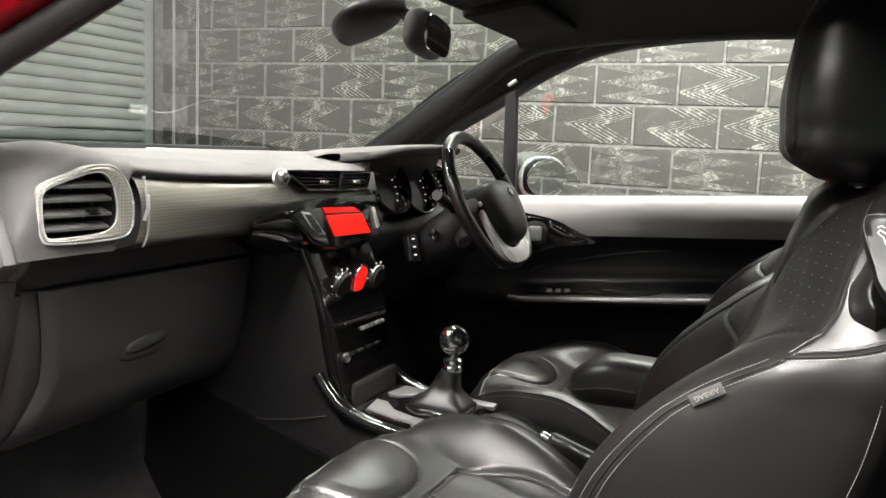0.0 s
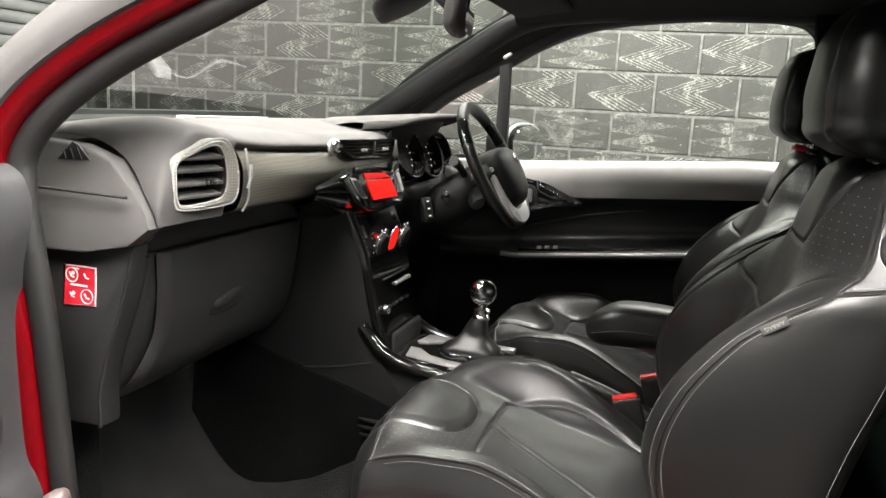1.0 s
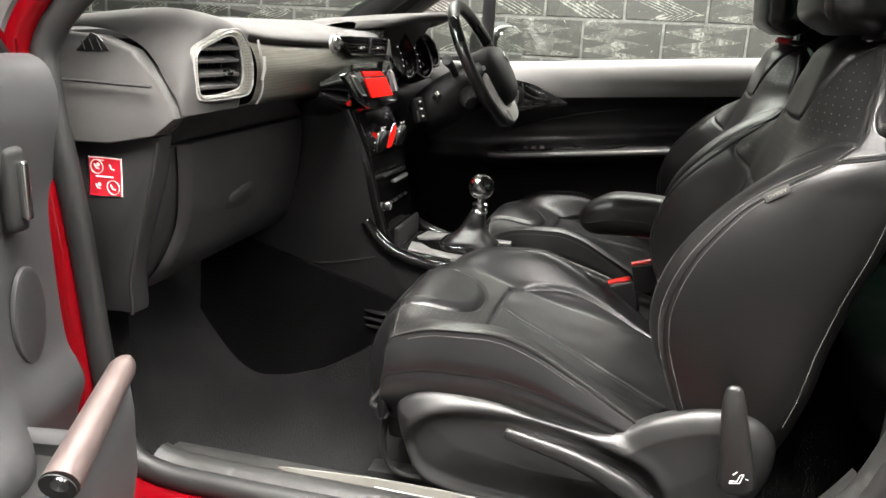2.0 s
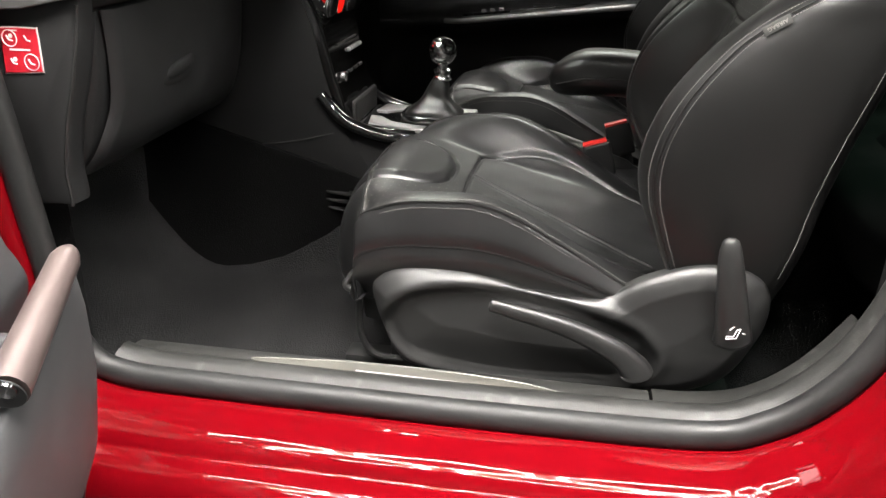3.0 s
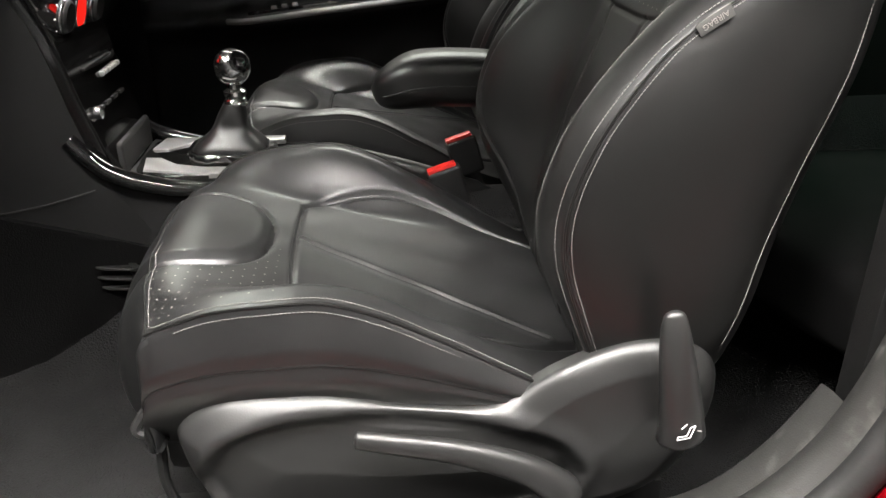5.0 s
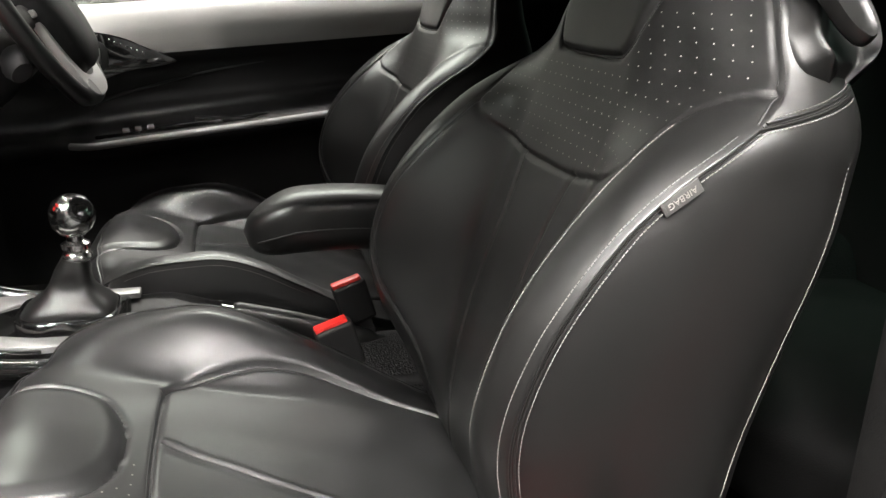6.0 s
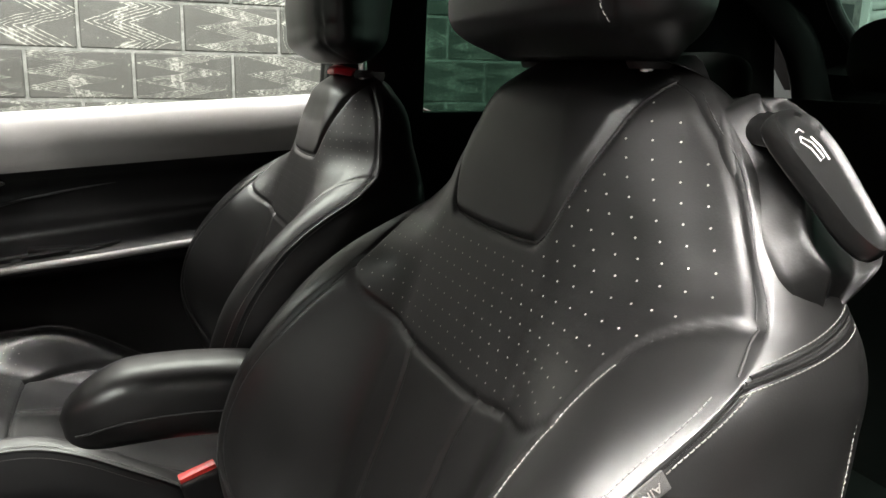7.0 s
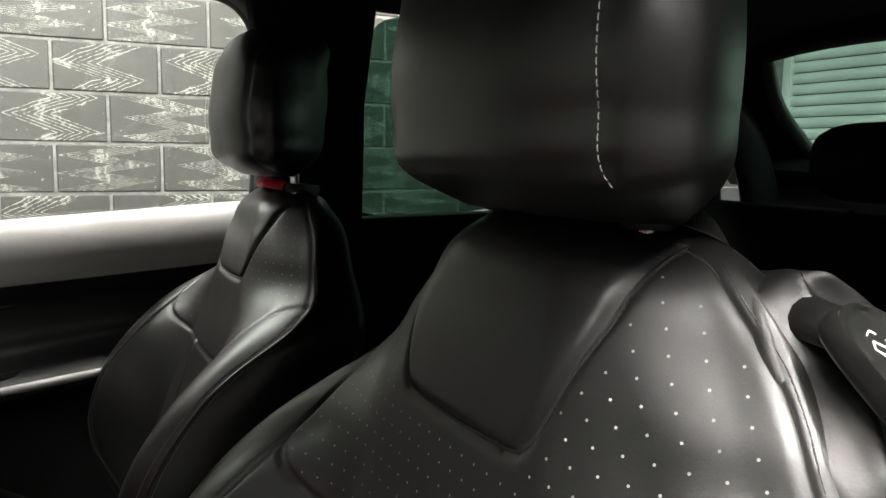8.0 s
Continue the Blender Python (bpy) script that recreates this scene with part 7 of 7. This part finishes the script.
part("control_stalk", tube([tuple(WM @ Vector(p)) for p in ((0.05, 0.015, -0.07), (0.09, 0.035, -0.06), (0.15, 0.05, -0.05))], [0.009, 0.010, 0.013], 10), BLACK, wheel, "black control stalk")
part("audio_pod", tube([tuple(WM @ Vector(p)) for p in ((-0.055, -0.04, -0.06), (-0.10, -0.055, -0.05), (-0.125, -0.07, -0.045))], [0.022, 0.026, 0.018], 12, flat=0.7), SOFT_DARK, wheel, "audio control pod")
panel_rot = Euler((radians(-20), 0, radians(-30))).to_matrix()
pp_ = part("button_panel", rbox((0.262, 0.236, 0.849), (0.032, 0.024, 0.066), 0.008, 3, panel_rot), SOFT_DARK, wheel, "audio button panel")
for k in range(3):
    part("pod_button", rbox(Vector((0.262, 0.236, 0.849)) + panel_rot @ Vector((-0.002, -0.0125, 0.020 - 0.019 * k)), (0.014, 0.004, 0.010), 0.002, 2, panel_rot), BLACK, pp_)
    part("button_mark", rbox(Vector((0.262, 0.236, 0.849)) + panel_rot @ Vector((-0.002, -0.0149, 0.020 - 0.019 * k)), (0.007, 0.0008, 0.003), 0, 1, panel_rot), LAMP_WHITE, pp_)
part("ignition_barrel", lathe([(0, 0), (0.014, 0), (0.014, 0.014), (0.010, 0.016), (0, 0.016)], 20, Matrix.Translation((0.30, 0.20, 0.885)) @ Matrix.Rotation(radians(115), 4, "X") @ Matrix.Rotation(radians(-25), 4, "Y")), CHROME, wheel)

# ---------------------------------------------------------------- centre tunnel, gear lever, handbrake, buckles
drawn[0] = None
tunnel = thing("centre_tunnel", (0, -0.1, 0.44), "black centre tunnel with silver gear lever trim", "centre console")
rows = []
for y in np.linspace(0.20, -0.52, 40):
    hw_ = 0.105 - 0.02 * float(sstep(-0.08, -0.3, y))
    top = 0.572 - 0.035 * float(sstep(-0.08, -0.22, y)) + 0.02 * float(sstep(0.08, 0.2, y)) - 0.05 * float(sstep(-0.16, -0.27, y))
    rows.append([(x, y, z) for x, z in spline([(-hw_ - 0.03, 0.33), (-hw_ - 0.012, 0.46), (-hw_, top - 0.02), (-hw_ + 0.012, top), (0, top + 0.002), (hw_ - 0.012, top), (hw_, top - 0.02), (hw_ + 0.012, 0.46), (hw_ + 0.03, 0.33)], 44)])
part("tunnel_body", grid(rows, cap0=False), SOFT_DARK, tunnel, "black tunnel moulding", sharp=60)
part("gloss_rail", tube(spline([(-0.112, 0.215, 0.650), (-0.112, 0.170, 0.602), (-0.108, 0.10, 0.576), (-0.104, 0.0, 0.563), (-0.100, -0.08, 0.557)], 30), 0.013, 12, flat=1.0), GLOSS, tunnel, "gloss black side rail")
part("gloss_rail", tube(spline([(0.112, 0.215, 0.650), (0.112, 0.170, 0.602), (0.108, 0.10, 0.576), (0.104, 0.0, 0.563), (0.100, -0.08, 0.557)], 30), 0.013, 12, flat=1.0), GLOSS, tunnel)
for k in range(3):
    part("outlet_louvre", rbox((-0.100, 0.172, 0.438 + 0.013 * k), (0.10, 0.010, 0.0022), 0.0008, rot=Euler((radians(8), radians(4), radians(30))).to_matrix()), SEAT_PLASTIC, tunnel, "thin black air outlet louvre")
trim_o = spline([(-0.085, 0.135), (-0.030, 0.150), (0.030, 0.150), (0.085, 0.135), (0.088, 0.04), (0.086, -0.03), (0.045, -0.045), (-0.045, -0.052), (-0.080, -0.05), (-0.090, 0.04)], 60, closed=True)
tp = part("gear_surround", slab(trim_o, 0.010, lambda u, v, w: (u, v, 0.573 + w + 0.06 * max(0.0, v - 0.02)), 0.004), GLOSS, tunnel, "gloss black gear surround")
for s_ in (1, -1):
    blade_o = [(-0.090, -0.055), (-0.066, -0.055), (-0.060, 0.050), (-0.050, 0.092), (-0.022, 0.120), (-0.022, 0.143), (-0.078, 0.134), (-0.090, 0.04)]
    part("silver_blade", slab([(u * s_, v) for u, v in (blade_o if s_ > 0 else blade_o[::-1])], 0.008, lambda u, v, w: (u, v, 0.5785 + w + 0.06 * max(0.0, v - 0.02)), 0.003), BLADE, tp, "brushed silver trim blade")
gear = thing("gear_lever", (0, 0, 0.583), "gear lever with chrome ball knob and leather gaiter", "gear lever")
base_o = [(0.052 * math.copysign(abs(math.cos(a)) ** 0.5, math.cos(a)), 0.022 + 0.060 * math.copysign(abs(math.sin(a)) ** 0.5, math.sin(a))) for a in np.linspace(0, 2 * math.pi, 40, endpoint=False)]
part("gaiter_frame", slab(base_o, 0.016, lambda u, v, w: (u, v, 0.583 + w + 0.06 * max(0.0, v - 0.02)), 0.005), GLOSS, gear, "gloss black gaiter frame")
rows = []
for k, f in enumerate(np.linspace(0, 1, 26)):
    sx = 0.046 * (1 - f) ** 1.2 + 0.014 * f + 0.005 * math.sin(f * 9.5) * (1 - f)
    sy = 0.052 * (1 - f) ** 1.3 + 0.014 * f + 0.006 * math.sin(f * 8.0 + 1) * (1 - f)
    row = []
    for a in np.linspace(0, 2 * math.pi, 40, endpoint=False):
        c, s = math.cos(a), math.sin(a)
        pw = 0.5 + 0.5 * f
        fold = 1 + 0.10 * (1 - f) * math.sin(3 * a + 5 * f) * f * 2
        row.append((sx * fold * math.copysign(abs(c) ** pw, c), 0.022 * (1 - f) + 0.006 * f + sy * fold * math.copysign(abs(s) ** pw, s), 0.597 + 0.075 * f))
    rows.append(row)
part("gaiter", grid(rows, cv=True, cap0=True, cap1=True), LEATHER, gear, "creased black leather gaiter", sharp=70)
part("gaiter_collar", lathe([(0, 0), (0.016, 0), (0.018, 0.004), (0.016, 0.010), (0.013, 0.012), (0.017, 0.016), (0.017, 0.022), (0.010, 0.026), (0.009, 0.045), (0, 0.045)], 28, Matrix.Translation((0, 0.004, 0.662))), CHROME, gear, "chrome ringed collar")
m = Matrix.Translation((0, 0.003, 0.720)) @ Matrix.Rotation(radians(20), 4, "X")
part("knob", lathe([(0.0, -0.028), (0.012, -0.026), (0.020, -0.020), (0.0255, -0.010), (0.027, 0.0), (0.0255, 0.010), (0.020, 0.018), (0.012, 0.0235), (0.0, 0.025)], 36, m), CHROME, gear, "chrome ball knob", sharp=70)
mk = Matrix.Translation((0, 0.003, 0.720)) @ Vector((-0.62, -0.55, 0.40)).to_track_quat("Z", "Y").to_matrix().to_4x4()
part("knob_cap", lathe([(0, 0.020), (0.0165, 0.0205), (0.0168, 0.0225), (0.0145, 0.0250), (0.012, 0.0255), (0.0, 0.0262)], 30, mk), GLOSS, gear, "black knob cap")
hb_ = thing("handbrake", (0.02, -0.25, 0.51), "black handbrake lever with chrome button", "handbrake")
part("handbrake_grip", tube(spline([(0.025, -0.42, 0.478), (0.025, -0.34, 0.505), (0.025, -0.25, 0.538), (0.025, -0.175, 0.560)], 24), [0.010] * 6 + [0.0145] * 17 + [0.012], 14, flat=1.2, up=(0, 0, 1)), LEATHER, hb_, "leather grip", sharp=70)
part("handbrake_button", tube([(0.025, -0.175, 0.560), (0.025, -0.160, 0.5645), (0.025, -0.155, 0.566)], [0.011, 0.011, 0.005], 14), CHROME, hb_, "chrome release button")


def buckle(x, y, z, lean, label):
    b = thing("seat_belt_buckle", (x, y - 0.04, z - 0.14), label, "seat belt buckle", "seat belt buckles")
    rot = Euler((radians(lean), 0, radians(6))).to_matrix()
    c = Vector((x, y, z))
    part("buckle_shell", rbox(c - rot @ Vector((0, 0, 0.032)), (0.024, 0.050, 0.064), 0.006, 3, rot), SOFT_DARK, b, "black buckle shell")
    part("press_button", rbox(c + rot @ Vector((0, 0.002, 0.0015)), (0.015, 0.043, 0.007), 0.002, 2, rot), RED_PLASTIC, b, "red press button")
    part("buckle_stalk", rbox(c - rot @ Vector((0, 0, 0.10)), (0.014, 0.034, 0.09), 0.004, 2, rot), SOFT_DARK, b)


buckle(-0.092, -0.297, 0.580, -16, "black seat belt buckle with red button beside the passenger seat")
buckle(0.052, -0.338, 0.580, -16, "black seat belt buckle with red button beside the driver's seat")

drawn[0] = CABIN
# driver's belt webbing on the centre pillar
belt_ = thing("seat_belt", (0.60, -0.74, 0.45), "dark seat belt webbing hanging on the centre pillar", "seat belt")
part("webbing", grid([[(0.628 - 0.05 * float(sstep(0.95, 1.35, z)), -0.72 - d, z) for d in (0.0, 0.047)] for z in np.linspace(0.45, 1.24, 24)]), BLACK, belt_)
part("belt_anchor", rbox((0.582, -0.745, 1.25), (0.025, 0.06, 0.07), 0.008, 3), SOFT_DARK, belt_)

# ---------------------------------------------------------------- rear-view mirror and visors
rv = thing("rear_view_mirror", (0.02, 0.13, 1.36), "rear-view mirror with grey shell on a dark windscreen mount", "rear-view mirror")
m1 = Matrix.Translation((0.02, 0.105, 1.300)) @ Matrix.Rotation(radians(13), 4, "Z") @ Matrix.Rotation(radians(6), 4, "X")
part("mirror_shell", shell(0.115, 0.028, 0.042, m1, 36, 3.2), SOFT, rv, "grey mirror shell", sharp=70)
part("mirror_glass", slab([(0.104 * math.copysign(abs(math.cos(a)) ** 0.55, math.cos(a)), 0.033 * math.copysign(abs(math.sin(a)) ** 0.55, math.sin(a))) for a in np.linspace(0, 2 * math.pi, 40, endpoint=False)], 0.004, lambda u, v, w: tuple(m1 @ Vector((u, -0.0245 - w, v)))), MIRROR, rv, "mirror glass")
part("mirror_stem", tube([(0.02, 0.12, 1.315), (0.015, 0.16, 1.350), (0.01, 0.20, 1.372)], [0.014, 0.012, 0.02], 10), BLACK, rv)
rows = []
for f in np.linspace(0, 1, 14):
    w_ = 0.085 * math.sin(math.pi * min(f * 0.9 + 0.12, 1)) ** 0.7 + 0.004
    y, z = 0.275 - 0.13 * f, 1.322 + 0.068 * f
    rows.append([(0.0 + w_ * math.cos(a), y + 0.006 * math.sin(a), z - 0.020 + 0.024 * math.sin(a)) for a in np.linspace(0, 2 * math.pi, 20, endpoint=False)])
part("sensor_housing", grid(rows, cv=True, cap0=True, cap1=True), SOFT_DARK, rv, "dark sensor housing", sharp=60)
for s, x0, label in ((1, 0.32, "black sun visor folded up over the driver"), (-1, -0.32, "black sun visor folded up over the passenger")):
    v_ = thing("sun_visor", (x0, 0.03, 1.38), label, "sun visor", "sun visors")
    part("visor_panel", rbox((x0, 0.01, 1.372), (0.36, 0.15, 0.020), 0.009, 3, Euler((radians(-9), 0, 0)).to_matrix()), LINER, v_)
    part("visor_rod", tube([(x0 - s * 0.17, 0.072, 1.372), (x0 + s * 0.20, 0.072, 1.376)], 0.005, 8), BLACK, v_)

# white cable lying at the foot of the windscreen
cab = thing("white_cable", (0.0, 0.80, 1.05), "white charging plug and cable on the dash by the windscreen", "cable")
part("plug", rbox((0.01, 0.775, 1.052), (0.048, 0.020, 0.008), 0.003, 3), CABLE, cab, "white plug")
part("lead", tube(spline([(0.045, 0.775, 1.054), (0.10, 0.77, 1.054), (0.18, 0.72, 1.055), (0.26, 0.70, 1.055)], 30), 0.0014, 6), CABLE, cab)
drawn[0] = None

# ---------------------------------------------------------------- wall blocks, each a piece of its own
bm_ = rbox((0, 0, 0), (0.05, 0.438, 0.213), 0.006, 1)
block_mesh = mesh_of("block", bm_, BLOCK, 30)
far_geo = []
for r in range(13):
    z = 0.20 + 0.225 * r + 0.1125 - 0.225
    if z > CEIL - 0.05:
        continue
    off = 0.307 if r % 2 else 0.082
    for k in range(-16, 9):
        y = off + 0.45 * k + 0.225
        if y > FRONT_Y - 0.1 or y < REAR_Y + 0.2:
            continue
        if -2.6 < y and 0.3 < z < 2.6:
            ob = new("block", block_mesh)
            ob.parent = wall_east
            ob.location = (WALL_X - 0.012 + random.uniform(-0.002, 0.002), y, z)
        else:
            far_geo.append(rbox((WALL_X - 0.012, y, z), (0.05, 0.438, 0.213), 0.004, 1))
part("outer_blocks", merge(far_geo), BLACK_WALL, wall_east, kind="stuff")
